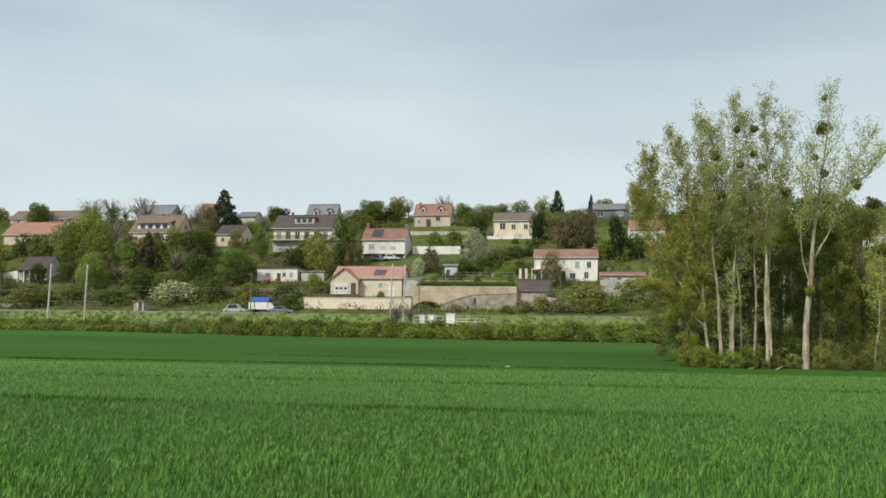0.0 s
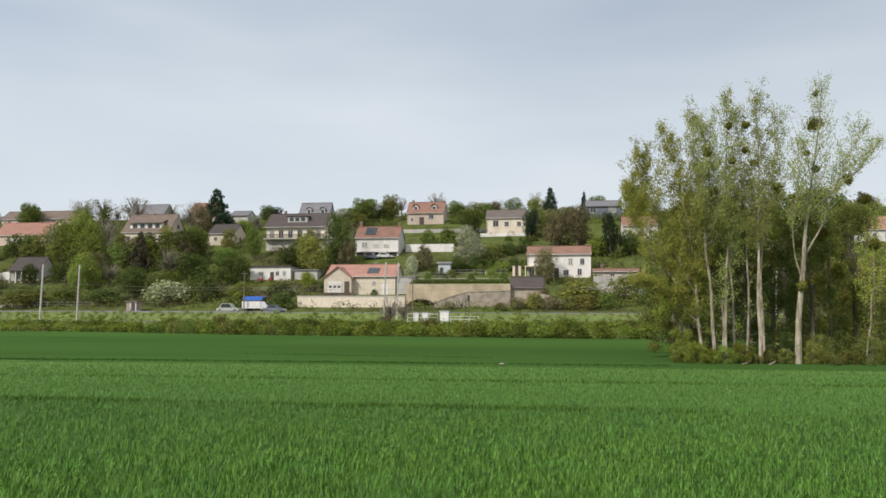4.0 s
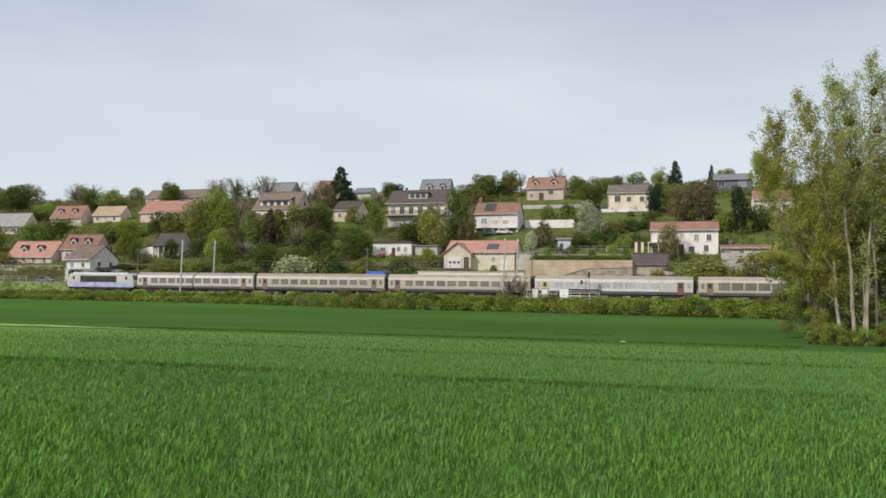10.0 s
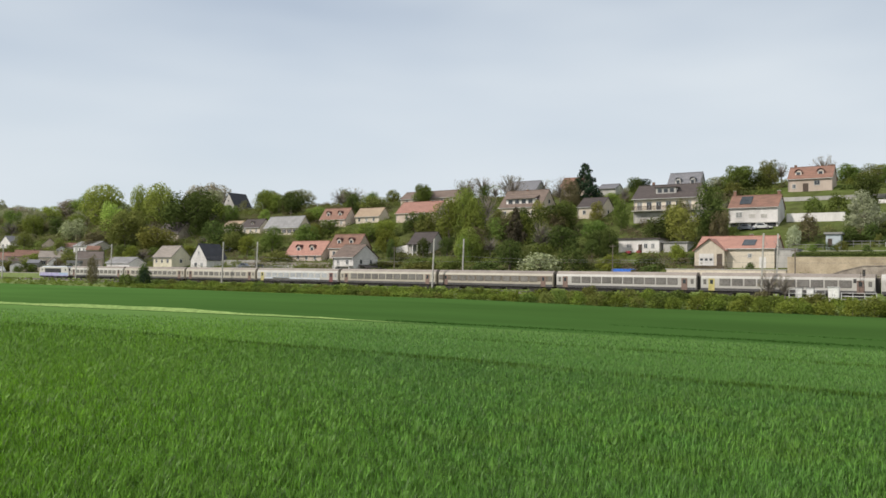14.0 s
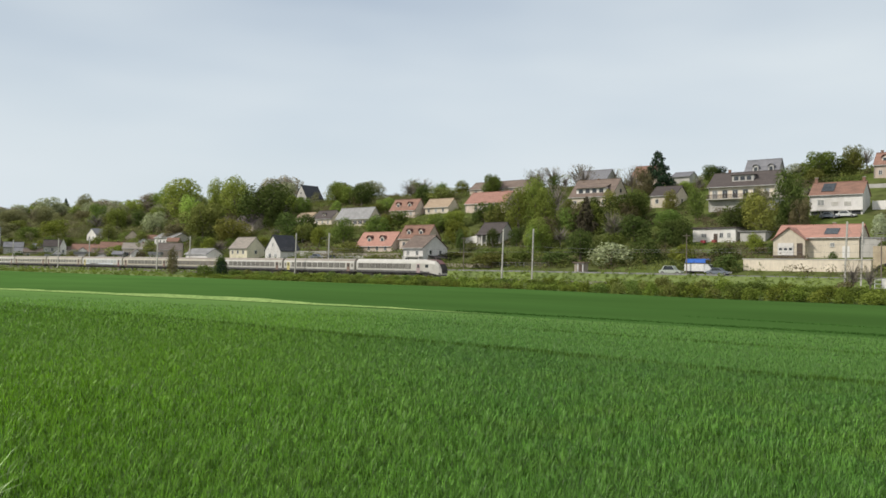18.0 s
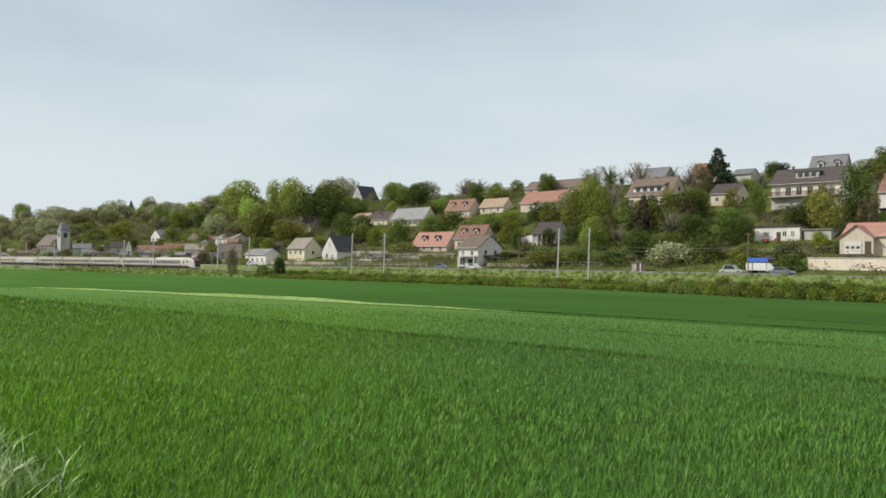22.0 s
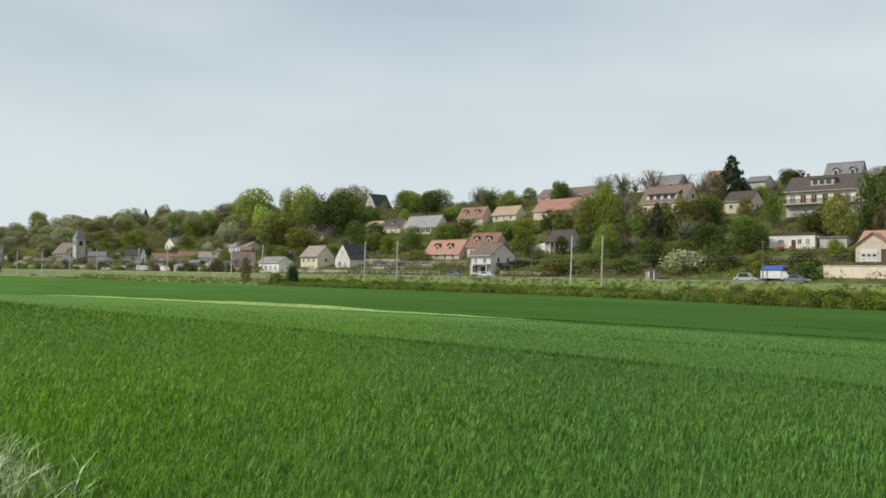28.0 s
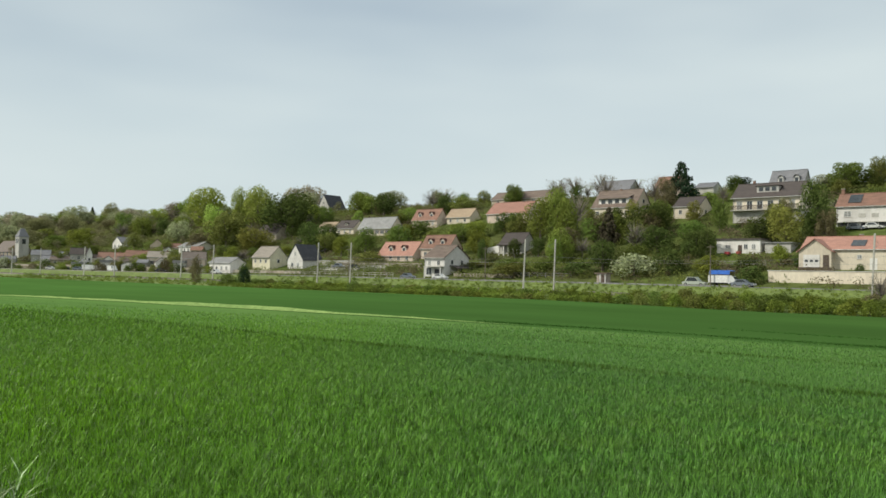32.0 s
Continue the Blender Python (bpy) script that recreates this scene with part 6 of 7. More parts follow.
def leafy_tree(x, v, h, w, tone, seed, leaves=7000, size=0.085, low=0.06, name="broadleaf_tree", group="trees behind the poplars"):
    """A dense uneven crown of many small leaves in clumps over a forked trunk."""
    rng = np.random.default_rng(seed)
    bush = h < 4
    what = "shrub" if bush else "broadleaf tree"
    top = holder(name, pose(x, v, height(v) - 0.05), f"{LOOK[tone]} {what} {'at the foot of' if bush else 'standing behind'} the poplars", "shrub" if bush else "tree", group)
    tips, rad = [], []
    n = 26
    for i in range(n):
        zz = low + (0.93 - low) * (i / (n - 1)) ** 0.9
        a = 2.4 * i + rng.uniform(-0.5, 0.5)
        rr = 0.5 * w * math.sqrt(max(0.04, 1 - ((zz - 0.42) / 0.60) ** 2)) * rng.uniform(0.35, 0.95)
        tips.append((rr * math.cos(a), rr * math.sin(a), h * zz))
        rad.append(w * rng.uniform(0.08, 0.2))
    bm = bmesh.new()
    add_tube(bm, (0, 0, -0.2), (0.05, 0, h * 0.35), 0.018 * h, 0.013 * h, 7)
    add_tube(bm, (0.05, 0, h * 0.35), (0, 0.05, h * 0.8), 0.013 * h, 0.004 * h, 6)
    for p in tips[::2]:
        s = Vector((0.03, 0.02, min(h * 0.7, max(h * 0.12, p[2] * 0.6))))
        add_tube(bm, s, p, 0.006 * h, 0.002 * h, 4)
    part("woody_base" if bush else "trunk", bm, BARK, top)
    me = leaf_cloud("foliage" if bush else "crown", tips, rad, leaves, size, rng, 0.85, 0.25, 0.0, 0.8)
    me.materials.append(LEAVES[tone])
    ob = new("foliage" if bush else "crown", me)
    ob.parent = top
    return top


def grove():
    poplar(60.6, [([(10.6, -2.6), (10.35, 0.7), (10.1, 4.4), (9.75, 7.7), (8.9, 10.3), (8.3, 14.2)], 0.13, 0.30, 2.0, 44, 1.2),
                  ([(10.3, 2.0), (9.2, 4.6), (7.5, 8.0), (6.6, 10.5), (6.5, 12.7)], 0.08, 0.10, 2.0, 40, 1.0),
                  ([(10.4, 1.0), (8.8, 3.2), (7.2, 5.6), (6.0, 8.0), (5.5, 10.6)], 0.07, 0.10, 1.9, 40, 0.8),
                  ([(10.45, 0.2), (8.9, 1.6), (7.3, 2.7), (5.6, 3.2)], 0.05, 0.15, 1.3, 26, 0.5)], 56000, "poplar_low", 1, "leaning poplar with three stems and yellow-green young leaves")
    poplar(60.2, [([(11.4, -2.6), (11.24, 1.5), (10.94, 4.8), (10.75, 7.3), (10.3, 10.3), (10.0, 15.6)], 0.145, 0.48, 1.9, 52, 1.2)], 14500, "poplar", 2)
    poplar(60.9, [([(12.28, -2.6), (12.28, 2.3), (12.51, 5.6), (12.5, 9.4), (12.7, 17.2)], 0.15, 0.50, 1.75, 56, 1.3)], 11500, "poplar", 3)
    poplar(61.5, [([(13.87, -2.6), (14.0, 3.2), (13.97, 7.3), (13.8, 10.2), (13.5, 16.0)], 0.10, 0.48, 1.5, 44, 1.3)], 8600, "poplar", 4)
    poplar(60.0, [([(14.42, -2.6), (14.41, 0.7), (14.48, 5.2), (14.69, 9.4), (14.7, 17.0)], 0.18, 0.51, 1.8, 56, 1.3)], 11800, "poplar", 5)
    poplar(61.2, [([(14.94, -2.6), (14.94, 3.2), (15.13, 6.4), (15.7, 9.3), (16.6, 15.6)], 0.125, 0.50, 1.8, 50, 1.2)], 11500, "poplar", 6)
    poplar(61.8, [([(13.0, -2.6), (13.1, 2.6), (12.2, 7.5), (11.5, 11.0), (11.3, 15.0)], 0.10, 0.48, 1.8, 44, 1.2)], 11500, "poplar", 7)
    poplar(59.9, [([(17.0, -2.7), (17.2, 0.7), (17.5, 4.4), (17.8, 7.2), (18.1, 10.1), (18.7, 13.4), (19.04, 17.6)], 0.27, 0.52, 2.0, 46, 1.3),
                  ([(17.6, 4.9), (18.6, 6.7), (19.4, 8.8), (20.3, 11.2), (21.8, 14.2)], 0.08, 0.30, 1.8, 30, 1.0),
                  ([(17.85, 7.8), (19.2, 9.3), (20.8, 10.6), (21.6, 11.6), (22.4, 12.8)], 0.06, 0.25, 1.5, 24, 0.9),
                  ([(17.4, 3.6), (16.7, 6.5), (16.9, 9.5), (17.3, 13.0)], 0.06, 0.35, 1.3, 26, 1.2)], 14500, "poplar", 8, "large poplar with pale trunk, forked limbs and thin young leaves")
    poplar(62.0, [([(22.36, -2.4), (22.65, 1.1), (22.9, 4.0), (23.2, 8.5)], 0.07, 0.35, 1.4, 24, 1.0)], 4200, "poplar_low", 9)
    poplar(61.0, [([(12.1, -2.6), (12.05, 0.6), (12.2, 2.4), (12.6, 4.6), (12.9, 7.5)], 0.07, 0.35, 1.0, 16, 1.0)], 1800, "poplar", 10, "thin bent poplar stem with few leaves")
    for px, pz, r in ((18.75, 14.7, 0.62), (18.9, 17.0, 0.2), (12.75, 14.8, 0.26), (13.95, 14.8, 0.28), (13.9, 12.9, 0.24), (12.9, 12.2, 0.28), (11.1, 12.8, 0.34), (14.4, 12.0, 0.2), (18.1, 12.6, 0.2), (18.7, 11.4, 0.3), (20.9, 10.6, 0.42), (21.9, 9.2, 0.42), (22.6, 5.9, 0.5), (11.6, 9.9, 0.36), (16.0, 10.0, 0.4), (17.2, 9.2, 0.42)):
        mistletoe(px, 60.4, pz, r)
    for px, pz, r in ((9.4, 8.6, 0.45), (11.9, 7.6, 0.55), (12.7, 6.4, 0.5), (13.6, 8.2, 0.5), (16.3, 7.9, 0.55), (18.9, 8.0, 0.6), (19.9, 7.0, 0.55), (14.9, 4.6, 0.5), (11.6, 4.4, 0.45), (19.6, 3.4, 0.6), (21.0, 4.2, 0.55), (21.4, 2.2, 0.45), (10.4, 5.9, 0.4)):
        mistletoe(px, 63.2, pz, r)
    mistletoe(17.45, 59.7, 2.9, 0.36, "warm", "brownish mistletoe ball on the large poplar's trunk")
    mistletoe(15.6, 60.6, 6.7, 0.5, "yellow", "yellow-green mistletoe ball among the poplar stems")
    rng = random.Random(41)
    for x, v in ((13.0, 59.3), (14.8, 59.2), (19.3, 59.4)):
        bm = bmesh.new()
        a, ln = rng.uniform(-0.9, 0.9), rng.uniform(0.5, 1.1)
        p0 = Vector((0, 0, 0.03))
        for k in range(3):
            p1 = p0 + Vector((math.cos(a) * ln / 3, math.sin(a) * ln / 3, rng.uniform(0.02, 0.14)))
            add_tube(bm, p0, p1, 0.055 - 0.015 * k, 0.04 - 0.014 * k, 6)
            p0, a = p1, a + rng.uniform(-0.5, 0.5)
        branch = part("fallen_branch", bm, POPLAR_BARK)
        branch.location = (x, v, height(v))
        tagged(branch, "pale fallen branch lying at the foot of the poplars", "branch", "fallen branches under the poplars")
    # weeds and shrubs at their feet
    for k, (x, v, h, w, tone) in enumerate(((9.2, 60.9, 3.0, 2.2, "yellow"), (9.9, 60.0, 1.7, 2.0, "yellow"), (8.7, 60.2, 1.0, 1.2, "fresh"), (11.0, 60.0, 1.2, 1.8, "yellow"), (12.0, 59.9, 1.4, 1.9, "fresh"), (13.1, 60.0, 1.7, 1.9, "yellow"), (13.9, 59.9, 0.9, 1.3, "olive"), (15.2, 60.4, 1.0, 1.6, "olive"), (16.2, 60.3, 1.3, 1.5, "olive"),
                                            (18.0, 60.2, 1.9, 1.8, "warm"), (19.2, 60.0, 0.9, 1.8, "olive"), (20.6, 60.2, 1.2, 1.8, "olive"), (22.0, 60.2, 2.4, 2.4, "olive"), (23.6, 60.6, 2.2, 2.6, "yellow"), (18.8, 61.5, 2.6, 2.4, "olive"), (16.4, 62.0, 2.8, 2.6, "dark"))):
        leafy_tree(x, v, h * 0.85, w, tone, 300 + k, 3600, 0.042, 0.02, "shrub", "undergrowth of the grove")
    for k, (x, v, h, w, tone) in enumerate(((9.9, 64.5, 9.0, 4.6, "yellow"), (9.4, 67.0, 8.2, 4.2, "olive"), (10.4, 66, 12.0, 5.0, "warm"), (12.6, 68, 12.6, 5.5, "mistletoe"), (15.0, 66, 12.4, 5.5, "dark"), (17.4, 68, 12.8, 6.0, "mistletoe"), (19.8, 66, 12.2, 5.5, "dark"), (21.8, 68, 10.8, 5.5, "warm"), (24.4, 67, 6.5, 5.0, "olive"), (24.0, 69, 13.4, 5.0, "olive"),
                                            (11.2, 75, 13.0, 7.0, "dark"), (16.0, 76, 14.0, 8.0, "dark"), (20.5, 76, 13.5, 7.5, "dark"), (25.0, 78, 9.4, 7.0, "warm"), (13.8, 84, 14.5, 8.5, "dark"), (19.5, 86, 15.0, 9.0, "dark"), (26.5, 88, 10.0, 8.0, "olive"), (31, 82, 9.0, 8.0, "warm"), (34, 72, 7, 7, "mid"))):
        leafy_tree(x, v, h, w, tone, 400 + k, 14000 if v < 70 else 8000, 0.06 if v < 70 else 0.10, 0.74 if v == 69 else 0.06)


grove()


# ---------------------------------------------------------------- scrub on the bank, hillside growth
def bank_scrub():
    rng = random.Random(5)
    tones = ("bank", "yellow", "bank", "olive", "bank", "mid", "bank", "mid")
    x = -175.0
    while x < 60:
        tall = 0.95 if x < -70 else 1.22
        plant("bush", x, 123.6 + rng.uniform(-0.5, 0.5), tall * rng.uniform(1.7, 2.4), rng.uniform(3.0, 5.0), rng.choice(tones), "scrub along the railway bank")
        if rng.random() < 0.85:
            plant("bush", x + rng.uniform(-1, 1), 128.0 + rng.uniform(-0.8, 1.0), tall * rng.uniform(1.5, 2.1), rng.uniform(3.0, 4.5), rng.choice(tones), "scrub along the railway bank")
        x += rng.uniform(2.4, 3.8)
    x = -480.0
    while x < -175:
        plant("bush", x, 125 + rng.uniform(-1.5, 3), rng.uniform(0.5, 1.0), rng.uniform(3, 6), rng.choice(tones), "scrub along the railway bank")
        x += rng.uniform(7, 16)
    low = []
    for i in range(4200):
        x, v = rng.uniform(-330, 70), rng.uniform(123, 132.0)
        if x < -190 and rng.random() < 0.6:
            continue
        r = rng.uniform(0.35, 0.95 if v < 128 and x > -170 else 0.7)
        low.append((x, v, height(v, x) + r * 0.6, r))
    for i in range(2600):
        x, v = rng.uniform(-190, 70), rng.choice((rng.uniform(130.2, 132.9), rng.uniform(143.6, 146.6)))
        r = rng.uniform(0.22, 0.48)
        low.append((x, v, height(v) + r * 0.6, r))
    for i in range(900):
        x, v = rng.uniform(-62, 60), rng.uniform(129.6, 131.6)
        r = rng.uniform(0.35, 0.7)
        low.append((x, v, height(v, x) + r * 0.7, r))
    thicket("bank_undergrowth", low, 24, 0.13, "bank", "low tangled undergrowth on the railway bank")


def thicket(name, clumps, per, size, tone, label):
    """Uncounted low growth: many leaf clumps (x, v, z, radius) in one mesh."""
    rng = np.random.default_rng(31)
    c = np.array(clumps)
    me = leaf_cloud(name, c[:, :3], c[:, 3], per * len(c), size, rng, 0.8, 0.4)
    me.materials.append(LEAVES[tone])
    return tagged(new(name, me), label, "undergrowth", kind="stuff")


bank_scrub()


def free_plot(x, v, h, w):
    """True where growth of that size stands on no house and not in the open garden on its valley side."""
    for xl, hv, hw, dep, rid in PLOTS:
        if v < hv + dep + 1:
            k = hv / v
            if (x + w / 2) * k > xl + 0.22 * hw and (x - w / 2) * k < xl + 0.78 * hw and hv - 60 < v and height(v) + h > height(hv) + 0.28 * rid:
                return False
        if hv - 1.5 < v < hv + dep + w / 2 and xl - w / 2 - 0.5 < x < xl + hw + w / 2 + 0.5:
            return False
    return True


def lawn(x, v):
    return -27 < x < 2 and 156 < v < 217 or -146 < x < -124 and 160 < v < 173 or -46 < x < -26 and 176 < v < 231


def distant_wood(trees):
    """The uncounted trees of the ridge far beyond the village, in one mesh for each of three tones, paled for distance
    haze.
    """
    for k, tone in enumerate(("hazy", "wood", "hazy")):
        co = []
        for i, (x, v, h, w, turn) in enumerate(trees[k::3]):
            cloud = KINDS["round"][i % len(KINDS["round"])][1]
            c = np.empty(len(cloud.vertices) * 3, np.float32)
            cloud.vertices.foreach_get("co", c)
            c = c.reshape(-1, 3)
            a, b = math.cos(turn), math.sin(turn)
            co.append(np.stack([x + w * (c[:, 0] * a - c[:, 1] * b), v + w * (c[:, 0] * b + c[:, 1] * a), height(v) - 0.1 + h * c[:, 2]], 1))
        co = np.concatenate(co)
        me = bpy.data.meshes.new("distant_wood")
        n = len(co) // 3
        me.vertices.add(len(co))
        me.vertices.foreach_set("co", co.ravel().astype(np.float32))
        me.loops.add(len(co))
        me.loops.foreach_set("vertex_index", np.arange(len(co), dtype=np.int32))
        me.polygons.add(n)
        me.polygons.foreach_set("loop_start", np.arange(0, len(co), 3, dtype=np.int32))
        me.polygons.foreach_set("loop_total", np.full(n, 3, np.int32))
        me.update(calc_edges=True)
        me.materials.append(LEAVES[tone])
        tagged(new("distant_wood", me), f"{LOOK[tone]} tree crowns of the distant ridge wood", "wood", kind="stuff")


def hillside():
    rng = random.Random(21)
    tones = ("mid", "olive", "yellow", "mid", "fresh", "brown", "olive", "dark")
    made = 0
    for tries in range(6000):
        if made >= 165:
            break
        v = rng.uniform(160, 262)
        x = rng.uniform(-2.0, 0.42) * v
        h, w = rng.uniform(4, 9), rng.uniform(5, 9.5)
        if lawn(x, v) or not free_plot(x, v, h, w):
            continue
        plant("round" if rng.random() < 0.85 else "bare", x, v, h, w, rng.choice(tones), "trees of the hillside")
        made += 1
    low = []
    for i in range(17000):
        v = rng.uniform(154, 262)
        x = rng.uniform(-2.4, 0.5) * v
        r = rng.uniform(0.5, 1.7)
        if noise.noise(Vector((x * 0.045, v * 0.06, 3))) < (0.3 if lawn(x, v) else -0.42):
            continue
        if free_plot(x, v, r * 1.5, r * 2):
            low.append((x, v, height(v) + r * 0.5, r))
    for i in range(2600):
        v, x = rng.uniform(153.5, 186), rng.uniform(-720, -225)
        r = rng.uniform(0.5, 1.3)
        if free_plot(x, v, r * 1.5, r * 2):
            low.append((x, v, height(v) + r * 0.5, r))
    thicket("hillside_undergrowth", low, 26, 0.21, "thicket", "mixed green and brown undergrowth covering the hillside")
    wood = []
    for i in range(1700):
        v = rng.uniform(185, 275)
        x = -1500 + 1240 * rng.random() ** 0.7
        r = rng.uniform(1.2, 2.8)
        up = rng.uniform(0.5, 4.5)
        if free_plot(x, v, up + r, r * 2):
            wood.append((x, v, height(v) + up, r))
    tall = ("fresh", "hazy", "olive", "mauve", "yellow", "hazy", "fresh", "mid")
    n, far_trees = 0, []
    for i in range(4000):
        if n >= 115:
            break
        v = rng.uniform(190, 262)
        x = -1250 + 1010 * rng.random() ** 0.75
        h, w = rng.uniform(7, 14), rng.uniform(10, 19) * (1 if x > -500 else 1.3)
        if free_plot(x, v, h, w):
            if x > -430:
                plant("round" if rng.random() < 0.93 else "bare", x, v, h, w, rng.choice(tall), "far wood along the ridge")
            else:
                far_trees.append((x, v, h, w, rng.uniform(0, 6.3)))
            n += 1
    distant_wood(far_trees)
    thicket("far_wood", wood, 80, 0.36, "wood", "dense wood along the ridge beyond the village, paled for haze")


hillside()


# ---------------------------------------------------------------- walls, road and garden things
def slab(name, x0, x1, v0, v1, z0, z1, m, label, category, kind=""):
    return tagged(part(name, box_bm(x0, v0, z0, x1, v1, z1), m), label, category, kind=kind)


slab("gravel_yard", -420, -236, 147.2, 152.6, -0.6, 0.16, GRAVEL, "pale gravel yard along the railway before the village", "yard", "structure")
slab("terrace_wall", -52.2, -29.9, 157.0, 158.0, -0.5, 3.2, WALLS["cream"], "long cream garden terrace wall below the house", "wall", "structure")
slab("terrace_coping", -52.4, -29.7, 156.9, 158.1, 3.203, 3.35, CONCRETE, "pale coping on the terrace wall", "coping", "structure")
slab("retaining_wall", -30.2, -9.0, 160.0, 161.0, 0.0, 5.75, WALLS["ochre"], "tall ochre retaining wall with stains", "wall", "structure")
tagged(part("stone_wall", prism_bm([(-24.8, 0.0), (-24.1, 1.8), (-20.5, 3.15), (-17.3, 4.0), (-8.9, 4.25), (-8.9, 0.0)], 157.0, 157.8), WALLS["stone"]), "rubble-stone ramp wall rising beside the line", "wall", kind="structure")
tagged(part("ramp_coping", prism_bm([(-24.1, 1.803), (-20.5, 3.153), (-17.3, 4.003), (-8.9, 4.253), (-8.9, 4.40), (-17.3, 4.15), (-20.5, 3.3), (-24.1, 1.95)], 156.9, 157.9), WALLS["stone"]), "rough sloping coping of the stone ramp wall", "coping", kind="structure")
tagged(part("rubble_bank", prism_bm([(-8.4, -0.3), (-8.2, 1.2), (-6.4, 2.6), (-4.2, 3.9), (-1.6, 3.5), (0.4, 2.7), (3.2, 2.5), (6.0, 1.0), (7.5, -0.3)], 157.2, 160.2), WALLS["stone"]), "slumped rubble bank below the stone hut", "bank", kind="structure")
tagged(part("grass_terrace", prism_bm([(161.003, 2.0), (161.003, 5.6), (163.0, 6.3), (172.0, 7.3), (174.0, 4.0), (174.0, 2.0)], -29.8, -9.1, "x"), HILL), "grassy garden terrace behind the retaining wall", "terrace", kind="structure")
slab("garden_path", -29.6, -9.4, 170.6, 171.6, 5.8, 7.26, CONCRETE, "pale garden path along the terrace", "path", "structure")
slab("terrace_balustrade", -20.5, -8.0, 217.4, 217.6, 19.0, 21.1, WALLS["white"], "white terrace wall below the cream house", "wall", "structure")
slab("garden_wall", -38.5, -26.0, 203.0, 203.4, 13.0, 17.2, WALLS["white"], "white garden wall on the slope", "wall", "structure")
slab("road_edge", -45.0, -9.0, 222.0, 222.3, 20.0, 22.9, WALLS["grey"], "pale road edge wall on the slope", "wall", "structure")


def strip():
    """A narrow strip of unsown yellow-green grass between the two fields."""
    bm = bmesh.new()
    last = None
    for i in range(150):
        x = -270 + i * 2.0
        bulge = math.exp(-((x + 87) / 16) ** 2)
        wd = (0.62 + 0.10 * math.sin(x * 0.31) + 0.06 * math.sin(x * 0.9) + 0.55 * bulge) * min(1, max(0, (x + 172) / 26)) * min(1, max(0, (-x - 40) / 32))
        wd = min(wd, 1.25)
        a, b = bm.verts.new((x, 58.2, height(58.2, x) + 0.03)), bm.verts.new((x, 58.2 + wd, height(58.2 + wd, x) + 0.03 + 0.12 * wd))
        if last:
            bm.faces.new((last[0], a, b, last[1]))
        last = (a, b)
    tagged(part("grass_strip", bm, STRIP), "narrow yellow-green grass strip between two fields", "grass strip", kind="structure")
    rng = np.random.default_rng(9)
    for count, tall, wide, lean, reach in ((1000, 0.25, 0.012, 1.5, 0.95), (900, 0.16, 0.008, 0.8, 0.8), (60, 0.27, 0.010, 1.6, 1.8)):
        tufts = []
        while len(tufts) < 60:
            x, v = rng.uniform(-11.0, -4.0), rng.uniform(0.9, 4.0)
            if ((x + 7.2) / 1.9) ** 2 + ((v - 1.75) / 0.75) ** 2 < reach * rng.uniform(0.3, 1.2):
                tufts.append((x, v))
        pick = rng.integers(0, len(tufts), count)
        x, v = (np.array(tufts)[pick] + rng.normal(0, 0.10, (count, 2))).T
        blades("dry_grass", np.stack([x, v, level_at(x, v)], 1), tall * rng.uniform(0.6, 1.1, count), wide * rng.uniform(0.6, 1.3, count), lean, DRY, "pale green-white dry grass tufts at the field edge", "grass")


strip()


# ---------------------------------------------------------------- vehicles, fences and yard things
CAR_GREY = surface("car_grey_paint", (0.20, 0.22, 0.25), (0.17, 0.19, 0.22), 1, 0.35, 0.3)
CAR_DARK = surface("car_black_paint", (0.03, 0.03, 0.035), (0.025, 0.025, 0.03), 1, 0.3, 0.2)
CAR_WHITE = surface("car_white_paint", (0.72, 0.72, 0.70), None, 1, 0.35)
CAR_PALE = surface("car_pale_paint", (0.42, 0.45, 0.38), (0.36, 0.39, 0.33), 1, 0.4)
TYRE = surface("tyre_rubber", (0.03, 0.03, 0.03), None, 3, 0.9)


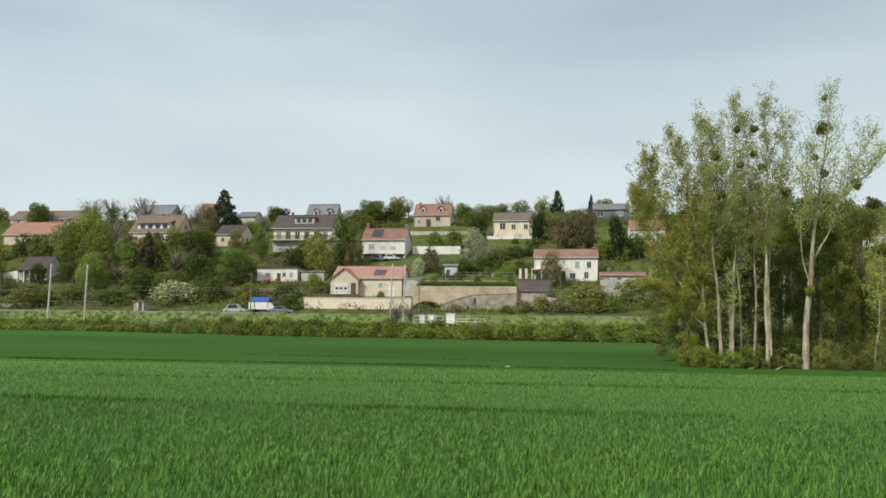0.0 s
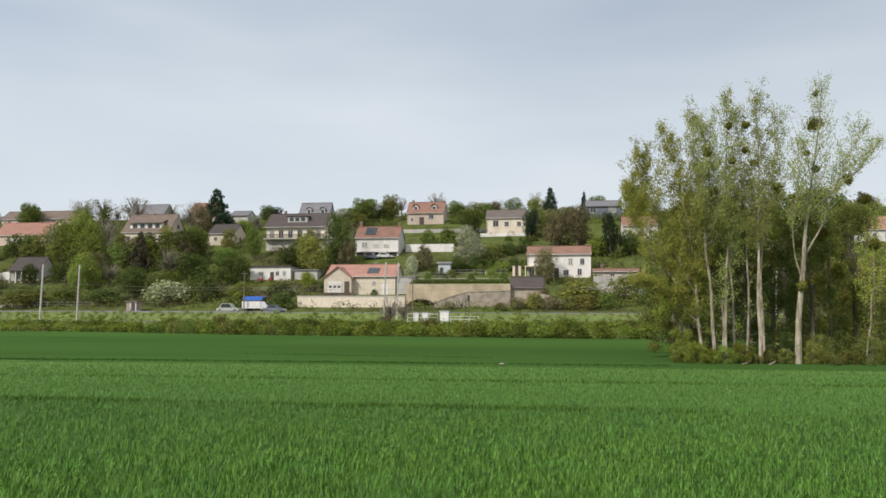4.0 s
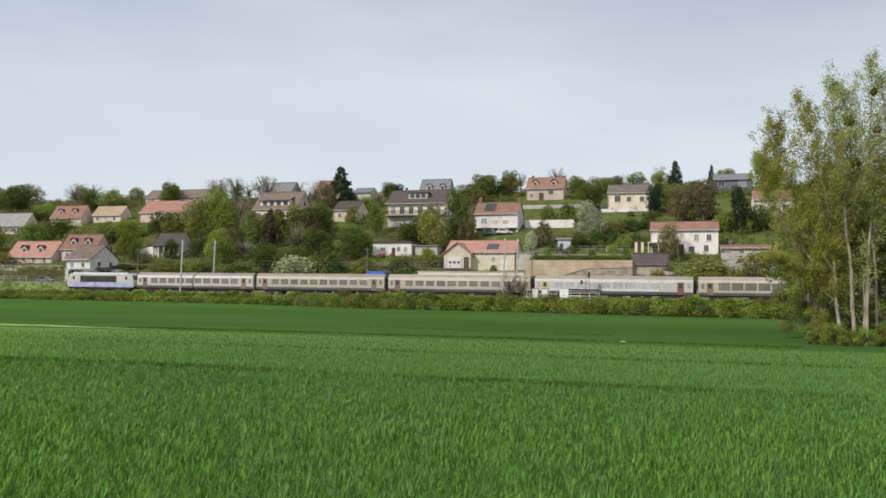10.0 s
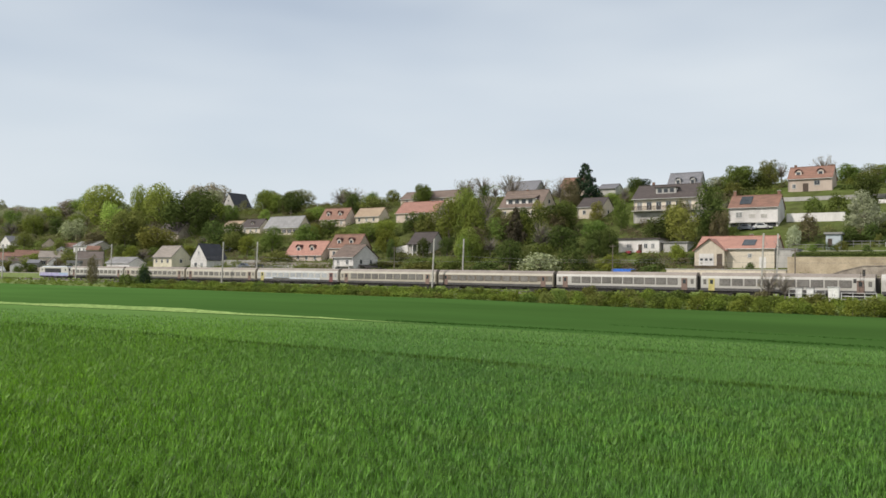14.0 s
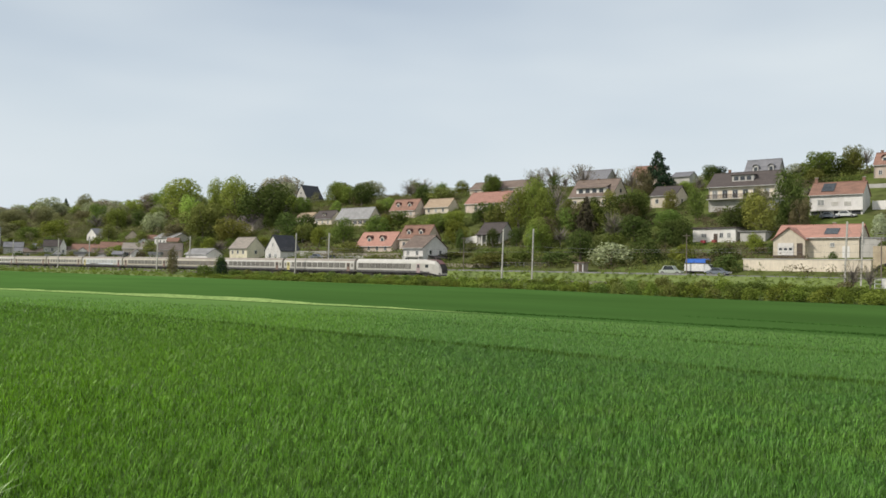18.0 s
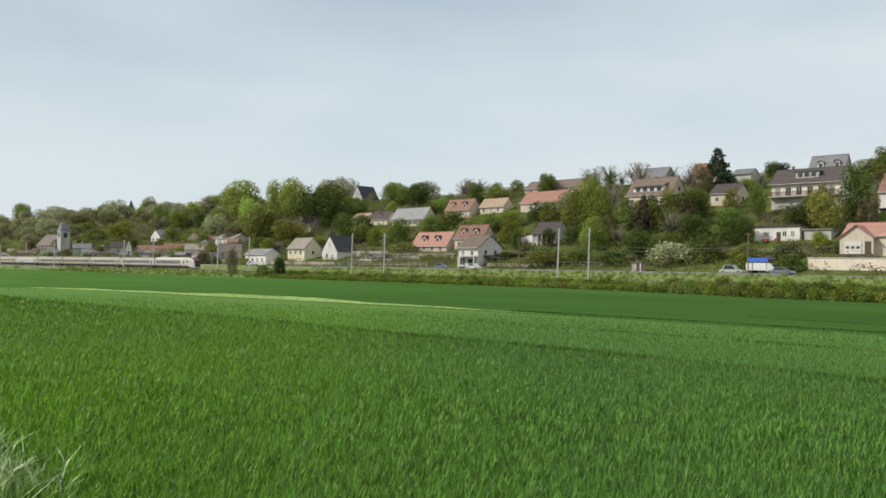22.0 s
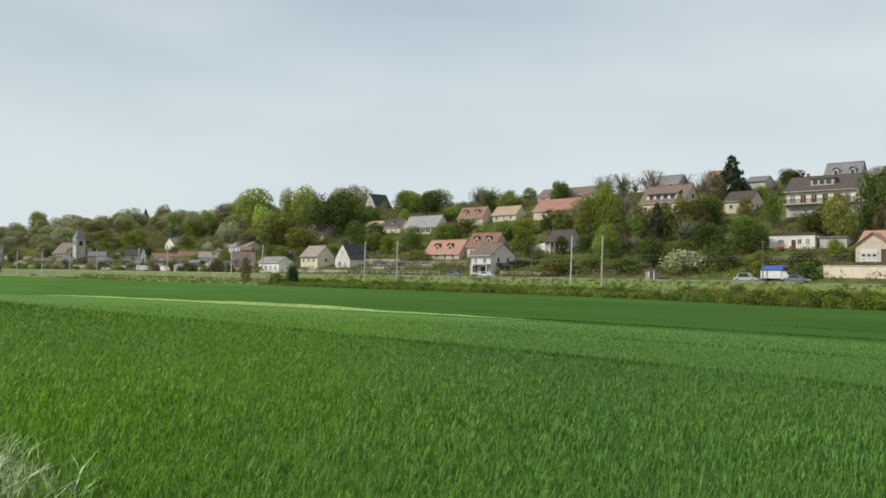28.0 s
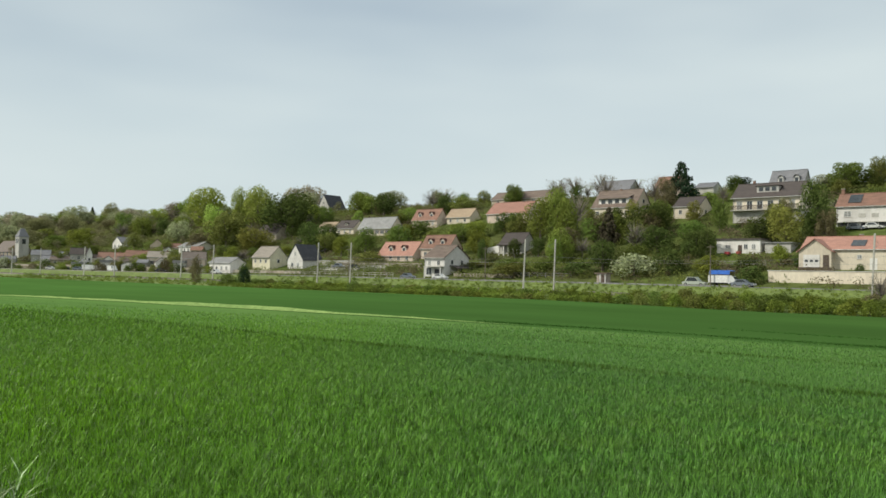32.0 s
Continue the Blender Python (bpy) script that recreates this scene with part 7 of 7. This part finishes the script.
def car(x, v, z, paint, label, long=4.2, tall=1.45, yaw=0, van=False):
    """A parked car: shaped body, glazed cabin, four wheels with rims, lamps and bumpers."""
    top = holder("van" if van else "car", pose(x, v, z, 0, 0, yaw), label, "van" if van else "car", "parked vehicles")
    h = long / 2
    sill, waist = 0.32, 0.85 if not van else 1.0
    if van:
        loop = [(-h, sill), (-h, tall - 0.1), (-h + 0.1, tall), (h - 1.5, tall), (h - 0.75, waist + 0.1), (h - 0.1, waist - 0.1), (h, sill)]
    else:
        loop = [(-h, sill), (-h, waist - 0.12), (-h + 0.15, waist), (-h + 0.75, waist + 0.04), (h - 1.1, waist), (h - 0.12, waist - 0.18), (h, sill)]
    part("body", prism_bm(loop, -0.85, 0.85), paint, top)
    if not van:
        cab = part("cabin", prism_bm([(-h + 0.45, waist + 0.02), (-h + 1.0, tall), (h - 1.9, tall), (h - 1.15, waist)], -0.74, 0.74), paint, top)
        for s in (-1, 1):
            part("side_window", prism_bm([(-h + 0.75, waist + 0.06), (-h + 1.1, tall - 0.09), (h - 1.95, tall - 0.09), (h - 1.4, waist + 0.06)], s * 0.74 - 0.02, s * 0.74 + 0.02), GLASS, cab)
    else:
        for s in (-1, 1):
            part("side_window", box_bm(h - 1.75, s * 0.85 - 0.02, waist + 0.1, h - 1.1, s * 0.85 + 0.02, tall - 0.25), GLASS, top)
    for wx in (-h + 0.75, h - 0.8):
        for s in (-1, 1):
            bm = bmesh.new()
            add_tube(bm, (wx, s * 0.72, 0.31), (wx, s * 0.88, 0.31), 0.31, 0.31, 16)
            wheel = part("wheel", bm, TYRE, top)
            bm = bmesh.new()
            add_tube(bm, (wx, s * 0.86, 0.31), (wx, s * 0.9, 0.31), 0.18, 0.17, 12)
            part("rim", bm, STEEL, wheel)
    for s in (-1, 1):
        part("headlight", box_bm(h - 0.16, s * 0.6 - 0.16, waist - 0.32, h + 0.01, s * 0.6 + 0.16, waist - 0.18), WHITE, top)
        part("tail_light", box_bm(-h - 0.01, s * 0.65 - 0.12, waist - 0.3, -h + 0.1, s * 0.65 + 0.12, waist - 0.14), REDCLOTH, top)
    return top


def post_fence(x0, x1, v, step, h, m, label, rails=2, z=None, thick=0.08, group=""):
    top = holder("fence", pose(0, 0, 0), label, "fence", group)
    n = max(2, int(abs(x1 - x0) / step) + 1)
    for i in range(n):
        x = x0 + (x1 - x0) * i / (n - 1)
        z0 = height(v) if z is None else z
        part("post", box_bm(x - thick / 2, v - thick / 2, z0 - 0.3, x + thick / 2, v + thick / 2, z0 + h), m, top)
    for k in range(rails):
        z0 = (height(v) if z is None else z) + h * (k + 1) / (rails + 0.15)
        part("rail", box_bm(min(x0, x1), v - thick * 0.8, z0 - thick * 0.6, max(x0, x1), v - thick * 0.52, z0 + thick * 0.4), m, top)
    return top


def yard_things():
    car(-54.4, 150.2, 0.05, CAR_GREY, "dark grey parked car on the road")
    car(-140.2, 150.0, 0.05, CAR_GREY, "grey parked car on the road")
    car(-129.6, 150.4, 0.05, CAR_WHITE, "white parked car on the road", 4.2, 1.4)
    car(-42.6, 197.0, height(197), CAR_WHITE, "white parked car beside the white house", 4.2, 1.5)
    car(-46.0, 196.4, height(196.4), CAR_GREY, "grey parked car below the white house", 4.0, 1.45)
    car(-226.0, 150.0, 0.05, CAR_WHITE, "white parked car by the railway", 4.2, 1.5)
    car(-296.0, 150.2, 0.05, CAR_WHITE, "white van by the village road", 5.0, 2.2, van=True)
    for x, v, paint, words, long, tall, van in ((-318.0, 151.6, CAR_WHITE, "white van standing in the gravel yard", 5.2, 2.3, True), (-309.0, 150.4, CAR_WHITE, "white van standing in the gravel yard", 4.8, 2.1, True), (-326.0, 151.0, CAR_GREY, "grey car parked in the gravel yard", 4.3, 1.5, False),
                                                (-338.0, 151.8, CAR_DARK, "black car parked in the gravel yard", 4.3, 1.5, False), (-352.0, 151.2, CAR_WHITE, "white car parked in the gravel yard", 4.2, 1.5, False), (-262.0, 151.0, CAR_DARK, "black car parked in the gravel yard", 4.2, 1.45, False)):
        car(x, v, 0.16, paint, words, long, tall, 40, van)
    car(-181.5, 163.5, height(163.5), CAR_GREY, "dark grey parked car in a garden yard", 4.3, 1.5, 8)
    car(-174.0, 162.5, height(162.5), CAR_DARK, "black parked car in a garden yard", 4.3, 1.45, -5)
    # white lorry box and the blue cover behind it
    top = holder("lorry", pose(-59.2, 151.0, 0.05), "white box lorry parked beside the road", "lorry", "parked vehicles")
    part("box_body", box_bm(-1.9, -1.1, 0.75, 1.9, 1.1, 2.15), WHITE, top)
    cab = part("cab", prism_bm([(1.92, 0.55), (1.92, 2.0), (2.7, 2.0), (3.2, 1.4), (3.2, 0.55)], -1.0, 1.0), CAR_WHITE, top)
    part("windscreen", prism_bm([(2.78, 1.9), (3.2, 1.40), (3.24, 1.44), (2.82, 1.94)], -0.85, 0.85), GLASS, cab)
    part("chassis", box_bm(-1.9, -0.5, 0.5, 3.0, 0.5, 0.745), UNDER, top)
    for wx in (-1.1, 2.5):
        for s in (-1, 1):
            bm = bmesh.new()
            add_tube(bm, (wx, s * 0.75, 0.4), (wx, s * 1.0, 0.4), 0.4, 0.4, 16)
            part("wheel", bm, TYRE, top)
    top = holder("blue_shelter", pose(-60.2, 154.6, height(154.6)), "open shelter covered by a blue tarpaulin", "shelter")
    ridge = [(-2.0 + 0.5 * i, 2.55 + 0.12 * (i % 2)) for i in range(9)]
    bm = prism_bm(ridge + [(x, z + 0.07) for x, z in ridge[::-1]], -1.4, 1.4)
    part("tarpaulin", bm, BLUE, top)
    part("tarpaulin_front", box_bm(-2.0, -1.44, 1.9, 2.0, -1.405, 2.6), BLUE, top)
    for px in (-1.9, 1.9):
        for py in (-1.3, 1.3):
            part("pole", box_bm(px - 0.05, py - 0.05, -0.4, px + 0.05, py + 0.05, 2.6), STEEL, top)
    car(-64.2, 151.0, 0.05, CAR_PALE, "pale greenish-grey estate car parked beside the road", 4.6, 1.75)
    bm = bmesh.new()
    bmesh.ops.create_icosphere(bm, subdivisions=2, radius=0.5)
    for vert in bm.verts:
        k = 1 + 0.25 * noise.noise(vert.co * 3.1)
        vert.co = Vector((vert.co.x * 0.45 * k, vert.co.y * 0.4 * k, max(vert.co.z, -0.2) * 0.16 * k + 0.02))
    stone = part("field_stone", bm, WALLS["stone"])
    stone.location = (-3.95, 58.7, height(58.7, -3.95))
    tagged(stone, "pale chalky stone lying at the rim of the field", "stone")
    # railway cabinet, railings and signal
    top = holder("relay_cabinet", pose(-18.3, 131.4, -1.85), "white metal relay cabinet beside the track", "cabinet")
    part("body", box_bm(-0.75, -0.4, 0, 0.75, 0.4, 2.3), CAR_WHITE, top)
    part("lid", box_bm(-0.85, -0.5, 2.303, 0.85, 0.5, 2.42), FRAME, top)
    for s in (-1, 1):
        d = part("door", box_bm(s * 0.37 - 0.33, -0.44, 0.15, s * 0.37 + 0.33, -0.403, 2.15), WHITE, top)
        part("handle", box_bm(s * 0.12 - 0.03, -0.48, 1.0, s * 0.12 + 0.03, -0.442, 1.25), STEEL, d)
    post_fence(-24.4, -19.4, 130.6, 1.2, 1.9, FRAME, "white painted railing beside the track", 3, -1.75)
    post_fence(-17.2, -12.6, 130.6, 1.2, 1.5, FRAME, "white painted railing beside the track", 3, -1.75)
    top = holder("equipment_rack", pose(-22.6, 131.6, -1.85), "grey trackside equipment rack with two boxes", "cabinet")
    for px in (-1.1, 0.5):
        b = part("box", box_bm(px, -0.3, 0.6, px + 1.1, 0.3, 2.2), STEEL, top)
        part("door", box_bm(px + 0.1, -0.34, 0.75, px + 1.0, -0.303, 2.05), FRAME, b)
    part("frame", box_bm(-1.3, -0.2, 0, 1.8, 0.2, 0.597), UNDER, top)
    top = holder("signal", pose(-14.6, 131.8, -1.85), "dark trackside signal on a short lattice stand", "signal")
    for s in (-1, 1):
        bm = bmesh.new()
        add_tube(bm, (s * 0.42, 0, 0), (s * 0.20, 0, 4.6), 0.04, 0.035, 6)
        part("leg", bm, UNDER, top)
    for k in range(7):
        part("crossbar", box_bm(-0.38 + 0.028 * k, -0.03, 0.7 + 0.55 * k, 0.38 - 0.028 * k, 0.03, 0.75 + 0.55 * k), UNDER, top)
    for hx, hz, tall in ((0.25, 4.05, 0.95), (-0.95, 3.0, 0.6)):
        head = part("head", box_bm(hx - 0.18, -0.16, hz, hx + 0.18, 0.16, hz + tall), UNDER, top)
        for k in range(2):
            part("hood", box_bm(hx - 0.11, -0.36, hz + 0.12 + 0.36 * tall * k, hx + 0.11, -0.163, hz + 0.28 + 0.36 * tall * k), TRAIN_GREY, head)
    part("bracket", box_bm(-0.95, -0.03, 3.2, -0.16, 0.03, 3.27), UNDER, top)
    # dark lean-to in the retaining wall
    top = holder("lean_to", pose(-26.9, 158.6, 0.5), "dark arched lean-to shelter against the wall", "shelter")
    bm = bmesh.new()
    arc = [(2.6 * math.cos(math.pi * i / 10), 0.7 + 1.5 * math.sin(math.pi * i / 10)) for i in range(11)]
    add_prism(bm, arc + [(0.94 * x, z - 0.16) for x, z in arc[::-1]], -1.2, 1.3)
    part("canopy", bm, UNDER, top)
    part("back", box_bm(-2.4, 1.0, -0.5, 2.4, 1.25, 0.9), UNDER, top)
    for px in (-2.3, 2.3):
        part("post", box_bm(px - 0.08, -1.1, -0.6, px + 0.08, -0.95, 0.8), STEEL, top)
    plant("bare", -27.4, 131.2, 5.0, 4.6, "mauve", "scrub along the railway bank")
    plant("bare", -25.0, 130.8, 4.2, 3.6, "brown", "scrub along the railway bank")
    plant("bush", -28.2, 130.4, 1.9, 4.0, "brown", "scrub along the railway bank")
    # garden fences and terraces on the slope
    post_fence(-23.4, -11.0, 183.0, 1.5, 1.3, STEEL, "grey garden fence on the terrace", 2)
    post_fence(-34.0, -24.0, 181.5, 1.6, 1.1, STEEL, "grey garden fence on the terrace", 2)
    post_fence(-12.0, -4.0, 170.0, 1.4, 1.2, DARKWOOD, "dark wooden garden fence", 2)
    post_fence(-71.0, -57.0, 170.0, 1.6, 1.2, STEEL, "wire garden fence below the bungalow", 2)
    post_fence(-250, -205, 153.6, 2.4, 1.2, CONCRETE, "pale concrete yard fence by the line", 2)
    post_fence(-196, -150, 154.5, 2.2, 1.1, CONCRETE, "pale concrete garden fence by the road", 2)
    for x, v, h in ((-60.4, 149.2, 8.0), (-27.5, 152.5, 7.0), (-118.0, 153.5, 8.0), (-167.0, 154.0, 8.0), (-252.0, 153.0, 8.0)):
        top = holder("utility_pole", pose(x, v, height(v)), "weathered grey utility pole", "pole", "utility poles")
        bm = bmesh.new()
        add_tube(bm, (0, 0, -0.4), (0, 0, h), 0.13, 0.09, 8)
        part("post", bm, BARK, top)
        part("crossarm", box_bm(-0.7, -0.06, h - 0.5, 0.7, 0.06, h - 0.38), BARK, top)
    for x, v, w in ((-68.0, 177.6, 0.5), (-65.6, 177.8, 0.4)):
        top = holder("garden_parasol", pose(x, v, height(v)), "red garden cloth on a stand", "parasol")
        part("cloth", box_bm(-w, -0.5, 0.5, w, 0.5, 1.1), REDCLOTH, top)
        part("stand", box_bm(-0.05, -0.05, -0.2, 0.05, 0.05, 0.5), STEEL, top)
    # garden shrubs and a clipped hedge
    rng = random.Random(77)
    for n, x0, x1, v0, v1, h0, h1, tones in ((16, -22, -3, 182.5, 191, 0.9, 2.2, ("dark", "mid", "olive")), (7, -34, -24, 176, 186, 0.8, 1.8, ("mid", "dark")), (16, 2, 22, 165, 177, 1.2, 2.8, ("brown", "olive", "mid")),
                                             (5, -56, -46, 222, 230, 0.8, 1.6, ("mid", "dark")), (13, -30, 9, 238, 252, 2.0, 3.6, ("mid", "olive", "dark", "fresh")), (10, -95, -60, 156, 172, 1.0, 2.4, ("dark", "olive", "brown"))):
        for i in range(n):
            h = rng.uniform(h0, h1)
            plant("bush", rng.uniform(x0, x1), rng.uniform(v0, v1), h, h * rng.uniform(1.0, 1.6), rng.choice(tones), "garden shrubs on the slope")
    for x, v, h, tone in ((-27.5, 170.5, 1.5, "mid"), (-22.4, 171.0, 2.2, "olive"), (-18.0, 170.2, 1.4, "dark"), (-13.6, 171.2, 2.4, "fresh"), (-11.0, 169.8, 1.7, "mid"), (-24.8, 164.2, 0.7, "mid"), (-16.2, 164.0, 0.6, "olive")):
        plant("bush", x, v, h + 2.9, h * 1.3, tone, "garden shrubs on the slope", -2.9)
    for x0, x1, v, h in ((-60, -45.5, 229, 1.5), (-31, -20, 232, 1.2), (7.5, 20, 233, 2.2), (-14, 2, 224, 1.0)):
        box = [(x0 + (x1 - x0) * (i + 0.5) / 16, v + 0.3 * math.sin(i), height(v) + h * (0.35 + 0.35 * (i % 2)), h * 0.55) for i in range(16)]
        hedge = leaf_cloud("clipped_hedge", [b[:3] for b in box], [b[3] for b in box], 1500, 0.16, np.random.default_rng(int(x0) + 200))
        hedge.materials.append(LEAVES["dark"])
        tagged(new("clipped_hedge", hedge), "dark green clipped garden hedge on the slope", "hedge", "garden hedges")
    along = [(-29.4 + 0.33 * i, 162.3 + 0.15 * math.sin(i * 1.7), 6.05 + 0.3 * (i % 2), 0.48) for i in range(61)]
    hedge = leaf_cloud("clipped_hedge", [b[:3] for b in along], [b[3] for b in along], 4200, 0.12, np.random.default_rng(52))
    hedge.materials.append(LEAVES["dark"])
    tagged(new("clipped_hedge", hedge), "long dark green hedge along the top of the retaining wall", "hedge", "garden hedges")
    for i in range(46):
        h = rng.uniform(1.4, 3.6)
        plant("bush", -236 - 250 * i / 46 + rng.uniform(-3, 3), rng.choice((149.5, 153.5, 154.0, 166.5)), h, h * rng.uniform(1.1, 2.0), rng.choice(("mid", "olive", "dark", "brown", "olive", "yellow")), "garden growth before the village")
    for i in range(34):
        h = rng.uniform(3.0, 6.5)
        plant("round", -240 - 330 * i / 34 + rng.uniform(-4, 4), rng.choice((153.8, 159.0, 166.8, 176.5, 184)), h, h * rng.uniform(0.9, 1.5), rng.choice(("mid", "olive", "brown", "olive", "yellow", "dark")), "garden growth before the village")
    for x, v, h, w, tone in ((-408, 152, 6.0, 8.5, "blossom"), (-358, 151, 4.6, 6.0, "dark"), (-300, 153, 4.0, 6.0, "brown"), (-262, 152.5, 5.0, 5.0, "brown"), (-284, 153.5, 3.6, 7.0, "dark"), (-440, 153, 3.4, 7.0, "olive"), (-330, 153, 3.2, 8.0, "mid")):
        plant("bush", x, v, h, w, tone, "garden growth before the village")
    for x0, x1, v in ((-189, -172, 158.5), (-190, -164, 162.0), (-186, -160, 165.5), (-178, -158, 159.8), (-150, -128, 168.0), (-112, -96, 157.0)):
        post_fence(x0, x1, v, 2.2, 1.1, STEEL, "grey garden fence between the vegetable plots", 2)
    for x0, x1, v, z in ((-190, -170, 160.5, 0.7), (-186, -162, 164.0, 0.8)):
        slab("garden_wall", x0, x1, v, v + 0.35, height(v) - 0.8, height(v) + z, CONCRETE, "pale low wall between the garden plots", "wall", "structure")
    plant("bush", -55.0, 156.0, 3.6, 6.2, "dark", "garden shrubs on the slope")
    for i in range(16):
        h = rng.uniform(0.6, 1.7)
        plant("bush", rng.uniform(-25, 1), rng.uniform(190, 215), h, h * rng.uniform(1.0, 2.2), rng.choice(("dark", "mid", "olive", "mid")), "garden shrubs on the slope")
    # round dark trees before the grey house, a gateway and leafy shrubs by the terrace
    for x, v, h, w, tone in ((-125.4, 176.0, 5.6, 4.4, "dark"), (-133.4, 172.0, 6.6, 3.4, "dark"), (-140.5, 170.0, 3.0, 4.2, "olive")):
        plant("round", x, v, h, w, tone, "trees of the hillside")
    for x, v, h, tone in ((-13.3, 186.0, 2.6, "fresh"), (-15.2, 186.5, 2.3, "mid"), (-11.6, 185.4, 2.8, "fresh"), (-17.4, 186.0, 2.0, "olive"), (-9.9, 187.5, 3.2, "dark")):
        plant("bush", x, v, h, h * 1.1, tone, "garden shrubs on the slope")
    top = holder("garden_gate", pose(-8.8, 183.0, height(183.0)), "brown garden gate between white pillars", "gate")
    for px in (-0.7, 0.65):
        p_ = part("pillar", box_bm(px - 0.28, -0.25, -0.3, px + 0.28, 0.25, 2.0), WALLS["cream"], top)
        part("pillar_cap", box_bm(px - 0.35, -0.32, 2.003, px + 0.35, 0.32, 2.1), CONCRETE, p_)
    part("gate_leaf", box_bm(-0.40, -0.04, 0.05, 0.35, 0.04, 1.9), DARKWOOD, top)
    top = holder("garden_table", pose(-15.3, 183.4, height(183.4)), "white garden table on the terrace", "table")
    part("tabletop", box_bm(-0.8, -0.45, 0.72, 0.8, 0.45, 0.78), WHITE, top)
    for px in (-0.7, 0.7):
        for py in (-0.35, 0.35):
            part("leg", box_bm(px - 0.04, py - 0.04, -0.3, px + 0.04, py + 0.04, 0.717), WHITE, top)
    # trees standing close before the upper houses
    for x, v, h, w, tone in ((-120.6, 207.5, 4.6, 4.6, "olive"), (-116.2, 208.5, 3.8, 4.2, "warm"), (-111.6, 207.0, 5.2, 4.8, "dark"), (-107.6, 209.0, 6.4, 5.2, "warm"), (-88.4, 206.5, 5.6, 5.0, "warm"), (-97.4, 207.0, 4.8, 4.0, "brown"), (-62.0, 199.5, 7.6, 4.4, "brown")):
        plant("round", x, v, h, w, tone, "trees of the hillside")
    # tangled growth over the rubble below the stone hut
    for x, v, h, w, tone in ((-7.6, 155.6, 2.6, 4.0, "brown"), (-4.2, 156.2, 3.4, 4.6, "warm"), (-0.8, 155.4, 3.0, 4.4, "brown"), (2.6, 156.0, 2.8, 4.8, "olive"), (6.0, 155.6, 3.0, 5.0, "warm"), (-10.6, 154.6, 1.8, 3.4, "olive"), (9.6, 156.4, 3.4, 5.0, "mid"), (-2.4, 158.4, 4.2, 3.0, "brown")):
        plant("bush", x, v, h, w, tone, "garden shrubs on the slope")
    # low terrace walls of the village gardens
    for x0, x1, v, h in ((-236, -190, 155.2, 0.9), (-200, -180, 168, 1.4), (-185, -150, 166, 1.2), (-130, -112, 156, 0.9), (4, 22, 168, 2.2), (8, 26, 174, 2.4), (-330, -250, 155, 1.4), (-460, -340, 155, 1.8)):
        slab("garden_wall", x0, x1, v, v + 0.4, height(v) - 0.8, height(v) + h, WALLS["stone" if v < 167 else "grey"], "low rubble garden wall on the slope", "wall", "structure")


yard_things()

motions()
